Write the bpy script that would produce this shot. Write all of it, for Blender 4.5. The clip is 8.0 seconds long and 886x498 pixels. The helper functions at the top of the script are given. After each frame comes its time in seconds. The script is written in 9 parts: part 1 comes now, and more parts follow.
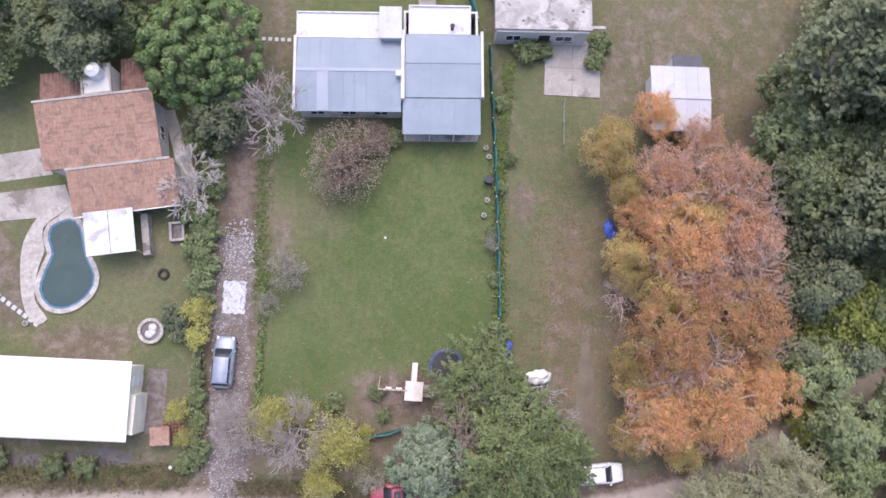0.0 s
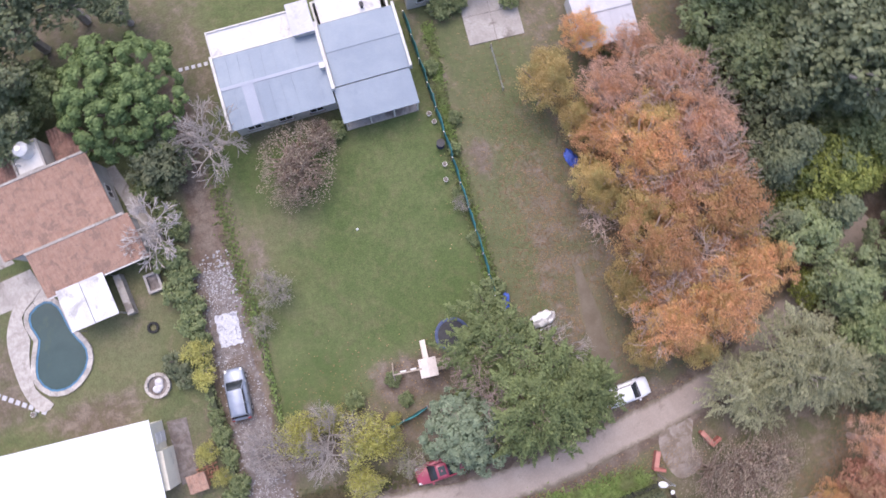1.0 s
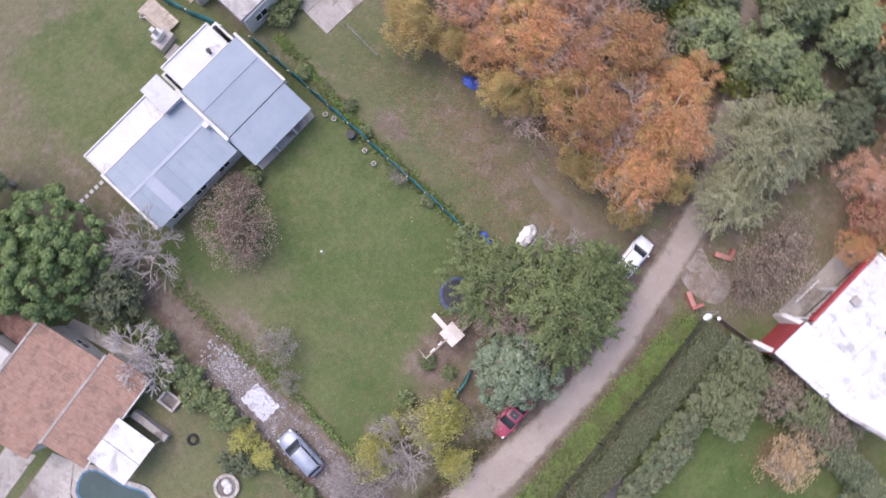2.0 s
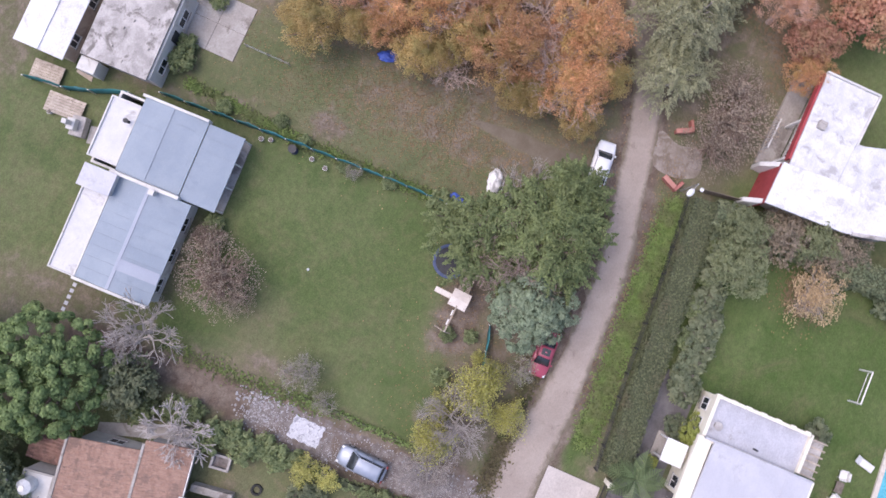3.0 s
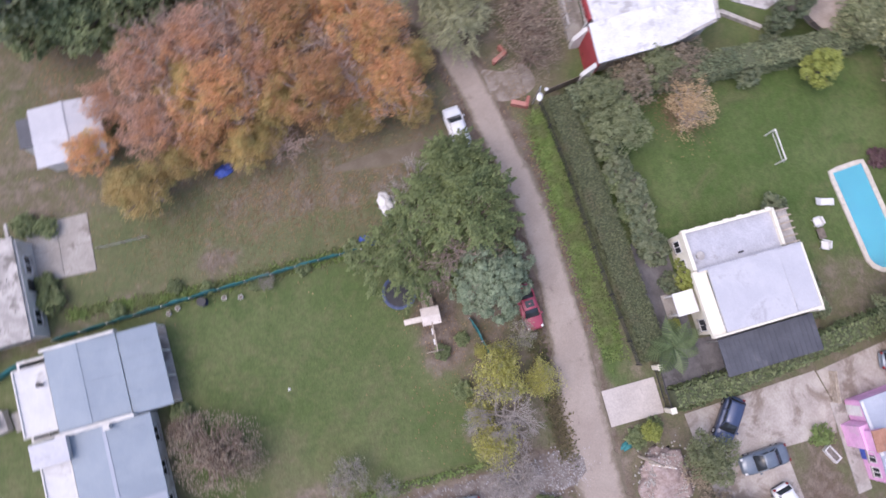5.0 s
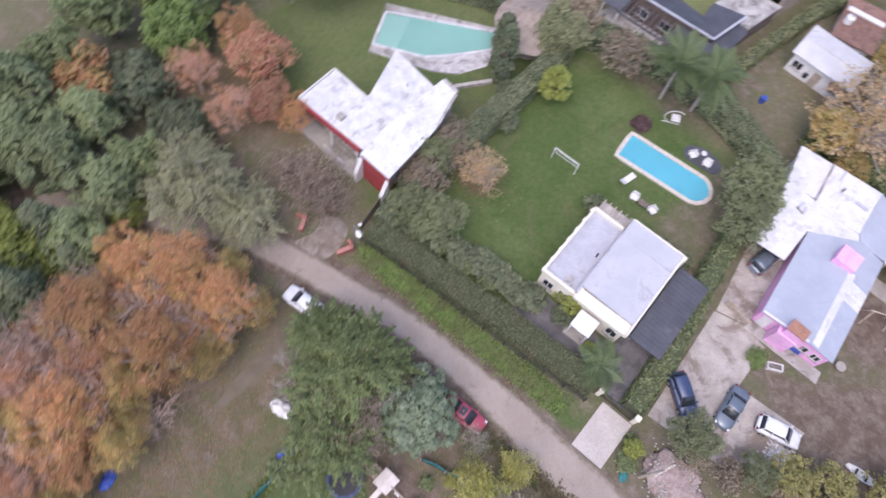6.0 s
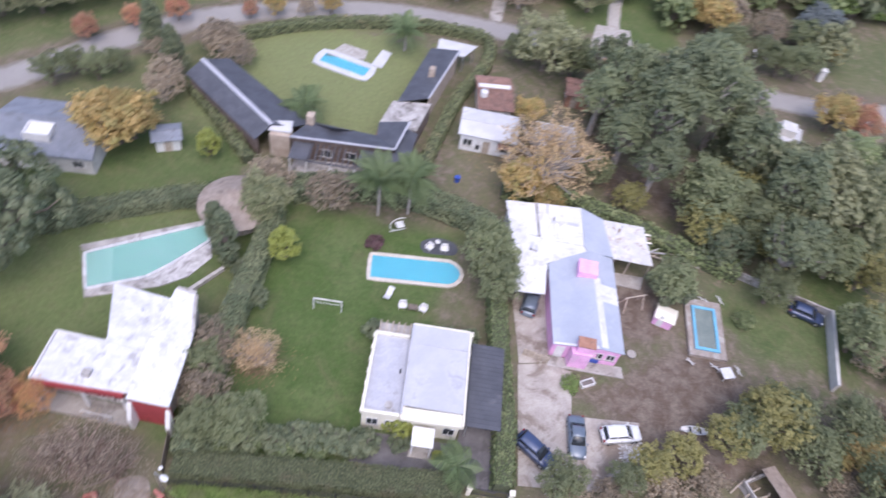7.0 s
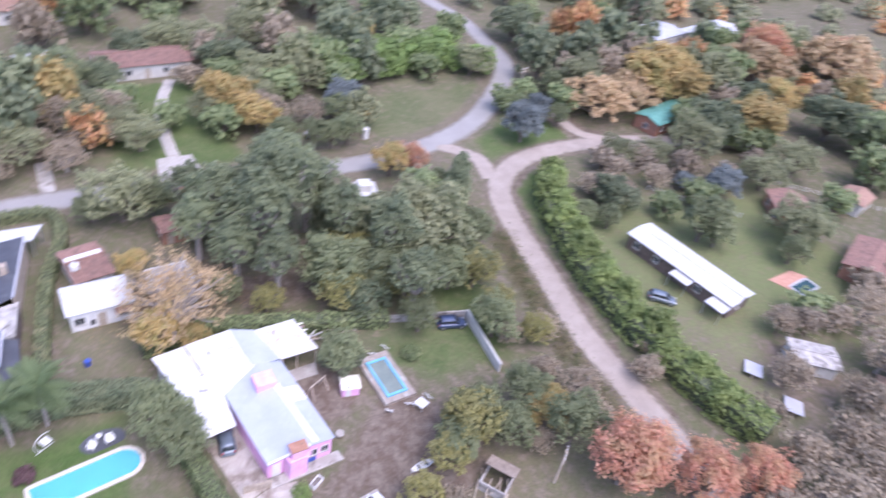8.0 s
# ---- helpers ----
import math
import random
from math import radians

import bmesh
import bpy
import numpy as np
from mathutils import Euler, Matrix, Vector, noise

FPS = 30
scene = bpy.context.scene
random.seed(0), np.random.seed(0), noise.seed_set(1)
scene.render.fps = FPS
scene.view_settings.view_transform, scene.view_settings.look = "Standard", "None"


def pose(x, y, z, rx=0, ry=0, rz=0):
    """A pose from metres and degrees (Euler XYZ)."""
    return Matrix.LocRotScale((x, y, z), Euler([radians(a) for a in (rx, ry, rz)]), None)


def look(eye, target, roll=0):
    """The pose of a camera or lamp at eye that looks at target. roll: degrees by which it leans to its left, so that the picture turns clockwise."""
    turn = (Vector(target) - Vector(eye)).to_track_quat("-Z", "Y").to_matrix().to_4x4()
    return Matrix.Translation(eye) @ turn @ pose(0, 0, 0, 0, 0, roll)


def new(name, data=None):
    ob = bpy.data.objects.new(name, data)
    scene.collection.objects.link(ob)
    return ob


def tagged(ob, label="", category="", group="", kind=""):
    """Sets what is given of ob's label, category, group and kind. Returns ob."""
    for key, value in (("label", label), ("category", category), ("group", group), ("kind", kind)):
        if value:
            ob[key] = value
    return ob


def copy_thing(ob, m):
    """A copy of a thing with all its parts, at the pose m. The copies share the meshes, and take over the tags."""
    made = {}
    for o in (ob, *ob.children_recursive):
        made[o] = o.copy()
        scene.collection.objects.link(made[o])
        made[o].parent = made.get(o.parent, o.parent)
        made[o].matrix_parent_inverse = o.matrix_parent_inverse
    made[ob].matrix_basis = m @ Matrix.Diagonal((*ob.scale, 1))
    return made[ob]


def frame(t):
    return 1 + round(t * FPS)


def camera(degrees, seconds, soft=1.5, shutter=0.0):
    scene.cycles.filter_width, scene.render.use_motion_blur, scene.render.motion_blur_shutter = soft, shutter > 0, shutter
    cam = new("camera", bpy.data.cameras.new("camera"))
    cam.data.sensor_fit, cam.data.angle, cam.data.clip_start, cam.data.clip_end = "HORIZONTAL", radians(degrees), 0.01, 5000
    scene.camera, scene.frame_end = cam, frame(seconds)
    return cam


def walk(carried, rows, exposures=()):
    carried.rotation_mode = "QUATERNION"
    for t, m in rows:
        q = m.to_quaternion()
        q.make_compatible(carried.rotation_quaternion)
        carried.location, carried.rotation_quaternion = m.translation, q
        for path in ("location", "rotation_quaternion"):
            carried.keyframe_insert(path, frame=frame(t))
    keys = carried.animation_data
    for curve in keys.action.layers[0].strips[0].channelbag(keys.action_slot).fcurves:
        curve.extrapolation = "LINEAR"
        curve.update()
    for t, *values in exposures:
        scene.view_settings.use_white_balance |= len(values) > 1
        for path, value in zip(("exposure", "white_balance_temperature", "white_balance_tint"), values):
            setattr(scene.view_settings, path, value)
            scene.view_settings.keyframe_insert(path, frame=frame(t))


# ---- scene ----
cam = camera(64.61, 8.0, soft=1.55, shutter=0.3)
PATH = [
    (0.0, pose(-0.00, -0.00, 61.68, 7.54, -2.23, 4.24)),
    (0.5, pose(0.48, -0.30, 61.64, 6.82, -1.80, -2.91)),
    (1.0, pose(0.65, -0.35, 61.63, 5.98, -1.53, -12.29)),
    (1.5, pose(0.57, -0.77, 61.63, 5.45, -1.30, -26.20)),
    (1.7, pose(0.51, -0.92, 61.67, 5.15, -1.21, -32.99)),
    (3.0, pose(0.66, -1.64, 61.59, 2.70, -0.54, -63.38)),
    (3.5, pose(0.35, -1.70, 61.42, 1.77, -0.74, -67.73)),
    (4.0, pose(-0.17, -1.69, 61.38, 0.96, -1.15, -71.31)),
    (4.2, pose(-0.37, -1.68, 61.35, 0.67, -1.44, -75.11)),
    (5.3, pose(-3.46, -1.28, 61.74, 13.23, -3.09, -112.44)),
    (5.5, pose(-3.53, -1.18, 61.68, 15.79, -3.30, -118.80)),
    (6.0, pose(-2.59, -0.55, 61.67, 22.67, -4.79, -136.82)),
    (6.5, pose(-1.60, 0.20, 62.08, 30.67, -6.64, -154.34)),
    (7.0, pose(-1.52, 0.63, 62.19, 38.33, -7.38, -170.69)),
    (7.5, pose(-0.76, 0.79, 62.56, 45.22, -8.48, -189.65)),
    (8.0, pose(-0.07, 1.59, 64.07, 52.22, -8.83, -210.51)),
]
walk(cam, PATH, [(0.0, 1.14, 6200, 19), (1.7, 1.10, 6200, 20), (3.5, 0.90, 6120, 19), (5.5, 0.88, 6080, 19), (7.0, 1.0, 5850, 18), (7.5, 1.14, 5750, 20), (8.0, 1.42, 5600, 23)])

# ---- light ----
world = bpy.data.worlds.new("overcast_sky")
scene.world = world
world.use_nodes = True
wn = world.node_tree
sky = wn.nodes.new("ShaderNodeTexSky")
sky.sky_type = "NISHITA"
sky.sun_disc = False
sky.sun_elevation, sky.sun_rotation = radians(64), radians(350)
sky.dust_density, sky.air_density = 4.0, 1.0
wn.links.new(sky.outputs[0], wn.nodes["Background"].inputs[0])
wn.nodes["Background"].inputs[1].default_value = 0.15
sun = new("sun", bpy.data.lights.new("sun", "SUN"))
sun.data.energy, sun.data.angle, sun.data.color = 0.5, radians(80), (1.0, 0.93, 0.85)
sun.matrix_world = look((-5, 28, 58), (0, 0, 0))


# ---- materials ----
def ramp(nt, src, p0, p1):
    m = nt.nodes.new("ShaderNodeMapRange")
    m.interpolation_type = "SMOOTHSTEP"
    m.inputs["From Min"].default_value, m.inputs["From Max"].default_value = p0, p1
    nt.links.new(src, m.inputs["Value"])
    return m.outputs["Result"]


def noise_of(nt, co, scale, detail=4, rough=0.55, warp=0.0):
    n = nt.nodes.new("ShaderNodeTexNoise")
    n.inputs["Scale"].default_value, n.inputs["Detail"].default_value = scale, detail
    n.inputs["Roughness"].default_value, n.inputs["Distortion"].default_value = rough, warp
    nt.links.new(co, n.inputs["Vector"])
    return n.outputs["Fac"]


def blend(nt, fac, a, b, how="MIX"):
    m = nt.nodes.new("ShaderNodeMix")
    m.data_type, m.blend_type = "RGBA", how
    for sock, v in ((m.inputs[0], fac), (m.inputs[6], a), (m.inputs[7], b)):
        if isinstance(v, (float, int)):
            sock.default_value = v
        elif isinstance(v, tuple):
            sock.default_value = (*v, 1)
        else:
            nt.links.new(v, sock)
    return m.outputs[2]


def start(name):
    m = bpy.data.materials.new(name)
    m.use_nodes = True
    nt = m.node_tree
    co = nt.nodes.new("ShaderNodeTexCoord").outputs["Object"]
    return m, nt, nt.nodes["Principled BSDF"], co


def bumped(nt, bs, height, strength, dist=0.02):
    b = nt.nodes.new("ShaderNodeBump")
    b.inputs["Strength"].default_value, b.inputs["Distance"].default_value = strength, dist
    nt.links.new(height, b.inputs["Height"])
    nt.links.new(b.outputs[0], bs.inputs["Normal"])


def mat(name, c1, c2, scale=0.6, rough=0.8, metal=0.0, bump=0.3, stain=None, stain_at=0.6, stain_scale=0.35, grain=14.0, vary=0.0, ribs=0.0):
    """Two colours mixed by a coarse noise, a fine grain, stains of their own shape; ribs: width of pressed ribs along y."""
    m, nt, bs, co = start(name)
    n1, n2 = noise_of(nt, co, scale, 5, 0.6, 0.3), noise_of(nt, co, scale * grain, 3)
    col = blend(nt, ramp(nt, n1, 0.33, 0.67), c1, c2)
    if stain:
        n3 = noise_of(nt, co, stain_scale, 7, 0.68, 0.6)
        col = blend(nt, ramp(nt, n3, stain_at - 0.07, stain_at + 0.07), col, stain)
    g = nt.nodes.new("ShaderNodeMapRange")
    g.inputs["To Min"].default_value, g.inputs["To Max"].default_value = (0.9, 1.1) if grain >= 16 else (0.72, 1.25)
    nt.links.new(n2, g.inputs["Value"])
    col = blend(nt, 1.0, col, g.outputs[0], "MULTIPLY")
    if vary:
        r = nt.nodes.new("ShaderNodeObjectInfo").outputs["Random"]
        v = nt.nodes.new("ShaderNodeMapRange")
        v.inputs["To Min"].default_value, v.inputs["To Max"].default_value = 1 - vary, 1 + vary
        nt.links.new(r, v.inputs["Value"])
        col = blend(nt, 1.0, col, v.outputs[0], "MULTIPLY")
    nt.links.new(col, bs.inputs["Base Color"])
    bs.inputs["Roughness"].default_value, bs.inputs["Metallic"].default_value = rough, metal
    if bump:
        bumped(nt, bs, n2, bump)
    return m


def road_mat(name, c1, c2, scale, dirt, rut):
    """A worn road: dusty crown, darker wheel ruts, loose earth and grass creeping in from the shoulders."""
    m, nt, bs, co = start(name)
    at = nt.nodes.new("ShaderNodeAttribute")
    at.attribute_name = "shoulder"
    n1, n2, n3 = noise_of(nt, co, scale, 5, 0.6, 0.3), noise_of(nt, co, 9.0, 4, 0.7), noise_of(nt, co, 0.9, 6, 0.72, 0.4)
    col = blend(nt, ramp(nt, n1, 0.3, 0.7), c1, c2)
    col = blend(nt, ramp(nt, n3, 0.56, 0.74), col, rut)
    a = nt.nodes.new("ShaderNodeMath")
    a.operation = "ADD"
    nt.links.new(at.outputs["Fac"], a.inputs[0])
    nt.links.new(n3, a.inputs[1])
    col = blend(nt, ramp(nt, a.outputs[0], 0.92, 1.40), col, dirt)
    g = nt.nodes.new("ShaderNodeMapRange")
    g.inputs["To Min"].default_value, g.inputs["To Max"].default_value = 0.7, 1.3
    nt.links.new(n2, g.inputs["Value"])
    col = blend(nt, 1.0, col, g.outputs[0], "MULTIPLY")
    nt.links.new(col, bs.inputs["Base Color"])
    bs.inputs["Roughness"].default_value = 0.95
    bumped(nt, bs, n2, 0.4)
    return m


def leaf_mat(name, c1, c2, c3, mix=0.5, thin=0.45, tufty=0.16):
    """Leaves, each of its own shade between three colours."""
    m, nt, bs, co = start(name)
    isl = nt.nodes.new("ShaderNodeNewGeometry").outputs["Random Per Island"]
    n = noise_of(nt, co, 0.55, 3)
    col = blend(nt, isl, c1, c2)
    col = blend(nt, ramp(nt, n, mix - 0.1, mix + 0.15), col, c3)
    v = nt.nodes.new("ShaderNodeMapRange")
    v.inputs["To Min"].default_value, v.inputs["To Max"].default_value = 0.82, 1.18
    nt.links.new(nt.nodes.new("ShaderNodeObjectInfo").outputs["Random"], v.inputs["Value"])
    col = blend(nt, 1.0, col, v.outputs[0], "MULTIPLY")
    tuft = nt.nodes.new("ShaderNodeMapRange")
    tuft.inputs["From Min"].default_value, tuft.inputs["From Max"].default_value = 0.3, 0.7
    tuft.inputs["To Min"].default_value, tuft.inputs["To Max"].default_value = 1 - tufty, 1 + tufty
    nt.links.new(noise_of(nt, co, 1.7, 3), tuft.inputs["Value"])
    col = blend(nt, 1.0, col, tuft.outputs[0], "MULTIPLY")
    nt.links.new(col, bs.inputs["Base Color"])
    bs.inputs["Roughness"].default_value = 0.65
    tr = nt.nodes.new("ShaderNodeBsdfTranslucent")
    nt.links.new(col, tr.inputs["Color"])
    mx = nt.nodes.new("ShaderNodeMixShader")
    mx.inputs[0].default_value = thin
    out = nt.nodes["Material Output"]
    nt.links.new(bs.outputs[0], mx.inputs[1])
    nt.links.new(tr.outputs[0], mx.inputs[2])
    nt.links.new(mx.outputs[0], out.inputs[0])
    return m


def ground_mat():
    """Grass, bare earth and leaf litter, spread by the sheet's cover attribute."""
    m, nt, bs, co = start("ground_cover")
    at = nt.nodes.new("ShaderNodeAttribute")
    at.attribute_name = "cover"
    sp = nt.nodes.new("ShaderNodeSeparateColor")
    nt.links.new(at.outputs["Color"], sp.inputs[0])
    earth, litter, lush = sp.outputs
    big, mid, fine = noise_of(nt, co, 0.09, 5, 0.62, 0.5), noise_of(nt, co, 0.7, 6, 0.7, 0.4), noise_of(nt, co, 7.0, 4, 0.7)
    speck = noise_of(nt, co, 3.2, 2, 0.5)
    dull = blend(nt, ramp(nt, big, 0.35, 0.65), (0.118, 0.122, 0.070), (0.160, 0.142, 0.092))
    green = blend(nt, ramp(nt, big, 0.35, 0.68), (0.070, 0.108, 0.032), (0.104, 0.136, 0.052))
    turf = noise_of(nt, co, 0.28, 5, 0.6, 0.6)
    green = blend(nt, ramp(nt, turf, 0.46, 0.72), green, (0.060, 0.100, 0.028))
    worn = noise_of(nt, co, 0.17, 6, 0.66, 0.8)
    green = blend(nt, ramp(nt, worn, 0.52, 0.78), green, (0.128, 0.125, 0.066))
    grass = blend(nt, lush, dull, green)
    grass = blend(nt, at.outputs["Alpha"], grass, (0.185, 0.205, 0.092))
    dry = nt.nodes.new("ShaderNodeMath")
    dry.operation = "MULTIPLY"
    thin = nt.nodes.new("ShaderNodeMapRange")
    thin.inputs["From Min"].default_value, thin.inputs["From Max"].default_value = 0.3, 1.0
    thin.inputs["To Min"].default_value, thin.inputs["To Max"].default_value = 1.0, 0.22
    nt.links.new(lush, thin.inputs["Value"])
    nt.links.new(thin.outputs[0], dry.inputs[0])
    nt.links.new(ramp(nt, mid, 0.44, 0.72), dry.inputs[1])
    grass = blend(nt, dry.outputs[0], grass, (0.158, 0.142, 0.082))
    soil = blend(nt, ramp(nt, mid, 0.35, 0.7), (0.115, 0.085, 0.066), (0.20, 0.165, 0.135))

    def over(amount, by, width):
        a = nt.nodes.new("ShaderNodeMath")
        a.operation = "ADD"
        nt.links.new(amount, a.inputs[0])
        nt.links.new(by, a.inputs[1])
        return ramp(nt, a.outputs[0], 1.0 - width, 1.0 + width)

    col = blend(nt, over(earth, mid, 0.22), grass, soil)
    lit = blend(nt, fine, (0.135, 0.096, 0.058), (0.235, 0.170, 0.108))
    col = blend(nt, over(litter, speck, 0.10), col, lit)
    g = nt.nodes.new("ShaderNodeMapRange")
    g.inputs["To Min"].default_value, g.inputs["To Max"].default_value = 0.45, 1.55
    nt.links.new(fine, g.inputs["Value"])
    col = blend(nt, 1.0, col, g.outputs[0], "MULTIPLY")
    g2 = nt.nodes.new("ShaderNodeMapRange")
    g2.inputs["To Min"].default_value, g2.inputs["To Max"].default_value = 0.55, 1.45
    nt.links.new(noise_of(nt, co, 2.0, 5, 0.75), g2.inputs["Value"])
    col = blend(nt, 1.0, col, g2.outputs[0], "MULTIPLY")
    nt.links.new(col, bs.inputs["Base Color"])
    bs.inputs["Roughness"].default_value = 0.95
    bs.inputs["Specular IOR Level"].default_value = 0.15
    bumped(nt, bs, fine, 0.8, 0.06)
    return m


def tile_mat(name, c1, c2, moss):
    m = mat(name, c1, c2, 2.4, 0.85, 0, 0.5, moss, 0.555, 1.3, 5.0, vary=0.12)
    return m


M_GROUND = ground_mat()
M_ROAD = road_mat("packed_earth_road", (0.288, 0.240, 0.206), (0.345, 0.293, 0.252), 0.35, (0.150, 0.125, 0.090), (0.222, 0.184, 0.155))
M_MUD = road_mat("muddy_track", (0.125, 0.102, 0.074), (0.170, 0.142, 0.108), 0.8, (0.14, 0.125, 0.078), (0.105, 0.083, 0.060))
M_GRAVEL = mat("gravel_track", (0.125, 0.105, 0.095), (0.215, 0.190, 0.178), 2.2, 0.95, 0, 0.9, (0.135, 0.105, 0.085), 0.56, 0.6, 5)
M_ASPHALT = road_mat("worn_grey_road", (0.262, 0.246, 0.234), (0.295, 0.280, 0.266), 0.25, (0.175, 0.155, 0.125), (0.245, 0.230, 0.218))
M_CONC = mat("weathered_concrete", (0.30, 0.275, 0.25), (0.40, 0.375, 0.35), 0.5, 0.9, 0, 0.25, (0.19, 0.165, 0.145), 0.58, 0.45, 12)
M_CONC2 = mat("stained_concrete_roof", (0.30, 0.28, 0.265), (0.47, 0.44, 0.42), 0.8, 0.9, 0, 0.3, (0.17, 0.155, 0.14), 0.57, 0.7, 9)
M_BLUE_ROOF = mat("blue_grey_roof_sheet", (0.195, 0.240, 0.295), (0.228, 0.275, 0.328), 0.35, 0.55, 0.0, 0.08, (0.175, 0.215, 0.268), 0.66, 0.4, 22)
M_WHITE_ROOF = mat("white_coated_roof", (0.47, 0.465, 0.48), (0.56, 0.555, 0.56), 0.5, 0.7, 0, 0.15, (0.36, 0.34, 0.33), 0.64, 0.5, 16)
M_WHITE_COAT = mat("bright_white_roof_coat", (0.57, 0.565, 0.58), (0.66, 0.655, 0.665), 0.6, 0.7, 0, 0.25, (0.45, 0.435, 0.43), 0.60, 0.8, 12)
M_WHITE_STREAK = mat("streaked_white_roof_coat", (0.50, 0.495, 0.51), (0.63, 0.625, 0.635), 0.9, 0.7, 0, 0.35, (0.37, 0.355, 0.35), 0.58, 0.7, 9)
M_RUST_WHITE = mat("rusty_white_sheet", (0.50, 0.49, 0.49), (0.60, 0.58, 0.57), 1.2, 0.75, 0, 0.3, (0.36, 0.28, 0.23), 0.60, 0.9, 8)
M_PALE_BLUE = mat("pale_blue_roof_sheet", (0.335, 0.36, 0.425), (0.385, 0.41, 0.475), 0.4, 0.55, 0, 0.1, (0.43, 0.45, 0.50), 0.64, 0.5, 18)
M_TERRACE = mat("weathered_terrace_coat", (0.37, 0.37, 0.41), (0.45, 0.45, 0.49), 0.6, 0.7, 0, 0.2, (0.26, 0.245, 0.24), 0.61, 0.5, 12)
M_TANWALL = mat("tan_brick_wall", (0.36, 0.29, 0.23), (0.45, 0.37, 0.30), 1.4, 0.9, 0, 0.4, (0.29, 0.23, 0.19), 0.62, 0.7, 8)
M_COTTAGE = mat("whitewashed_wall", (0.70, 0.69, 0.69), (0.79, 0.78, 0.78), 0.8, 0.85, 0, 0.2, (0.55, 0.53, 0.52), 0.64, 0.7, 12)
M_FLAKED = mat("flaking_white_stone", (0.40, 0.38, 0.37), (0.56, 0.54, 0.53), 1.6, 0.9, 0, 0.5, (0.27, 0.25, 0.24), 0.56, 1.1, 7)
M_BARN = mat("plain_white_roof_sheet", (0.70, 0.70, 0.715), (0.75, 0.75, 0.76), 0.4, 0.6, 0, 0.06, None, 0.6, 0.4, 20)
M_RIDGE = mat("pale_ridge_sheet", (0.275, 0.305, 0.37), (0.30, 0.33, 0.395), 0.5, 0.55, 0, 0.08, None, 0.6, 0.4, 20)
M_GATE = mat("worn_gateway_earth", (0.20, 0.165, 0.135), (0.30, 0.265, 0.235), 0.9, 0.95, 0, 0.5, (0.17, 0.135, 0.105), 0.54, 0.7, 7)
M_SLAB = mat("pale_drive_concrete", (0.42, 0.375, 0.345), (0.50, 0.455, 0.42), 0.5, 0.9, 0, 0.25, (0.36, 0.32, 0.29), 0.62, 0.5, 14)
M_YARD = mat("stained_yard_concrete", (0.335, 0.295, 0.265), (0.425, 0.385, 0.35), 0.6, 0.9, 0, 0.3, (0.215, 0.175, 0.145), 0.545, 0.32, 10)
M_DARKBRICK = mat("dark_brick_wall", (0.13, 0.095, 0.08), (0.19, 0.145, 0.125), 1.5, 0.9, 0, 0.5, (0.10, 0.08, 0.07), 0.6, 0.7, 8)
M_DRIVE = mat("dark_paved_drive", (0.115, 0.108, 0.112), (0.165, 0.155, 0.16), 0.8, 0.9, 0, 0.4, (0.09, 0.085, 0.085), 0.6, 0.6, 10)
M_CREAM_ROOF = mat("pale_roof_membrane", (0.405, 0.405, 0.445), (0.465, 0.465, 0.50), 0.4, 0.6, 0, 0.1, (0.35, 0.34, 0.37), 0.62, 0.4, 20)
M_CREAM = mat("cream_render", (0.66, 0.62, 0.52), (0.75, 0.71, 0.60), 0.7, 0.85, 0, 0.2, (0.48, 0.45, 0.38), 0.66, 0.6, 16)
M_WALL = mat("white_render", (0.50, 0.485, 0.46), (0.60, 0.585, 0.56), 0.7, 0.85, 0, 0.2, (0.40, 0.37, 0.34), 0.63, 0.6, 16)
M_REDWALL = mat("dark_red_wall_paint", (0.26, 0.035, 0.04), (0.33, 0.05, 0.055), 0.8, 0.7, 0, 0.15, (0.18, 0.03, 0.03), 0.66, 0.6)
M_PINK = mat("pink_painted_render", (0.70, 0.37, 0.61), (0.80, 0.46, 0.70), 1.2, 0.85, 0, 0.3, (0.62, 0.40, 0.55), 0.62, 0.7, 10)
M_BRICK = mat("brick_wall", (0.30, 0.15, 0.10), (0.38, 0.20, 0.14), 1.5, 0.9, 0, 0.5, (0.2, 0.13, 0.1), 0.6, 0.7, 8)
M_TILE = tile_mat("red_clay_tile", (0.300, 0.180, 0.132), (0.370, 0.236, 0.178), (0.230, 0.148, 0.114))
M_TILE2 = tile_mat("dull_clay_tile", (0.215, 0.120, 0.095), (0.285, 0.170, 0.138), (0.155, 0.098, 0.080))
M_SLATE = mat("dark_grey_roof_sheet", (0.060, 0.062, 0.075), (0.085, 0.088, 0.105), 0.6, 0.6, 0, 0.2, (0.13, 0.13, 0.145), 0.66, 0.5, 14)
M_GREYROOF = mat("grey_blue_roof_tile", (0.17, 0.185, 0.22), (0.22, 0.235, 0.275), 0.8, 0.75, 0, 0.3, (0.13, 0.14, 0.16), 0.62, 0.6, 12)
M_THATCH = mat("grey_brown_thatch", (0.25, 0.20, 0.165), (0.33, 0.275, 0.235), 1.2, 0.95, 0, 0.8, (0.18, 0.145, 0.12), 0.6, 0.8, 10)
M_GREEN_ROOF = mat("green_painted_sheet", (0.10, 0.26, 0.21), (0.13, 0.31, 0.26), 0.8, 0.6, 0, 0.2, (0.08, 0.19, 0.16), 0.62, 0.6)
M_WOOD = mat("grey_weathered_wood", (0.36, 0.30, 0.24), (0.48, 0.41, 0.34), 2.5, 0.85, 0, 0.4, (0.26, 0.21, 0.17), 0.62, 1.5, 8, vary=0.15)
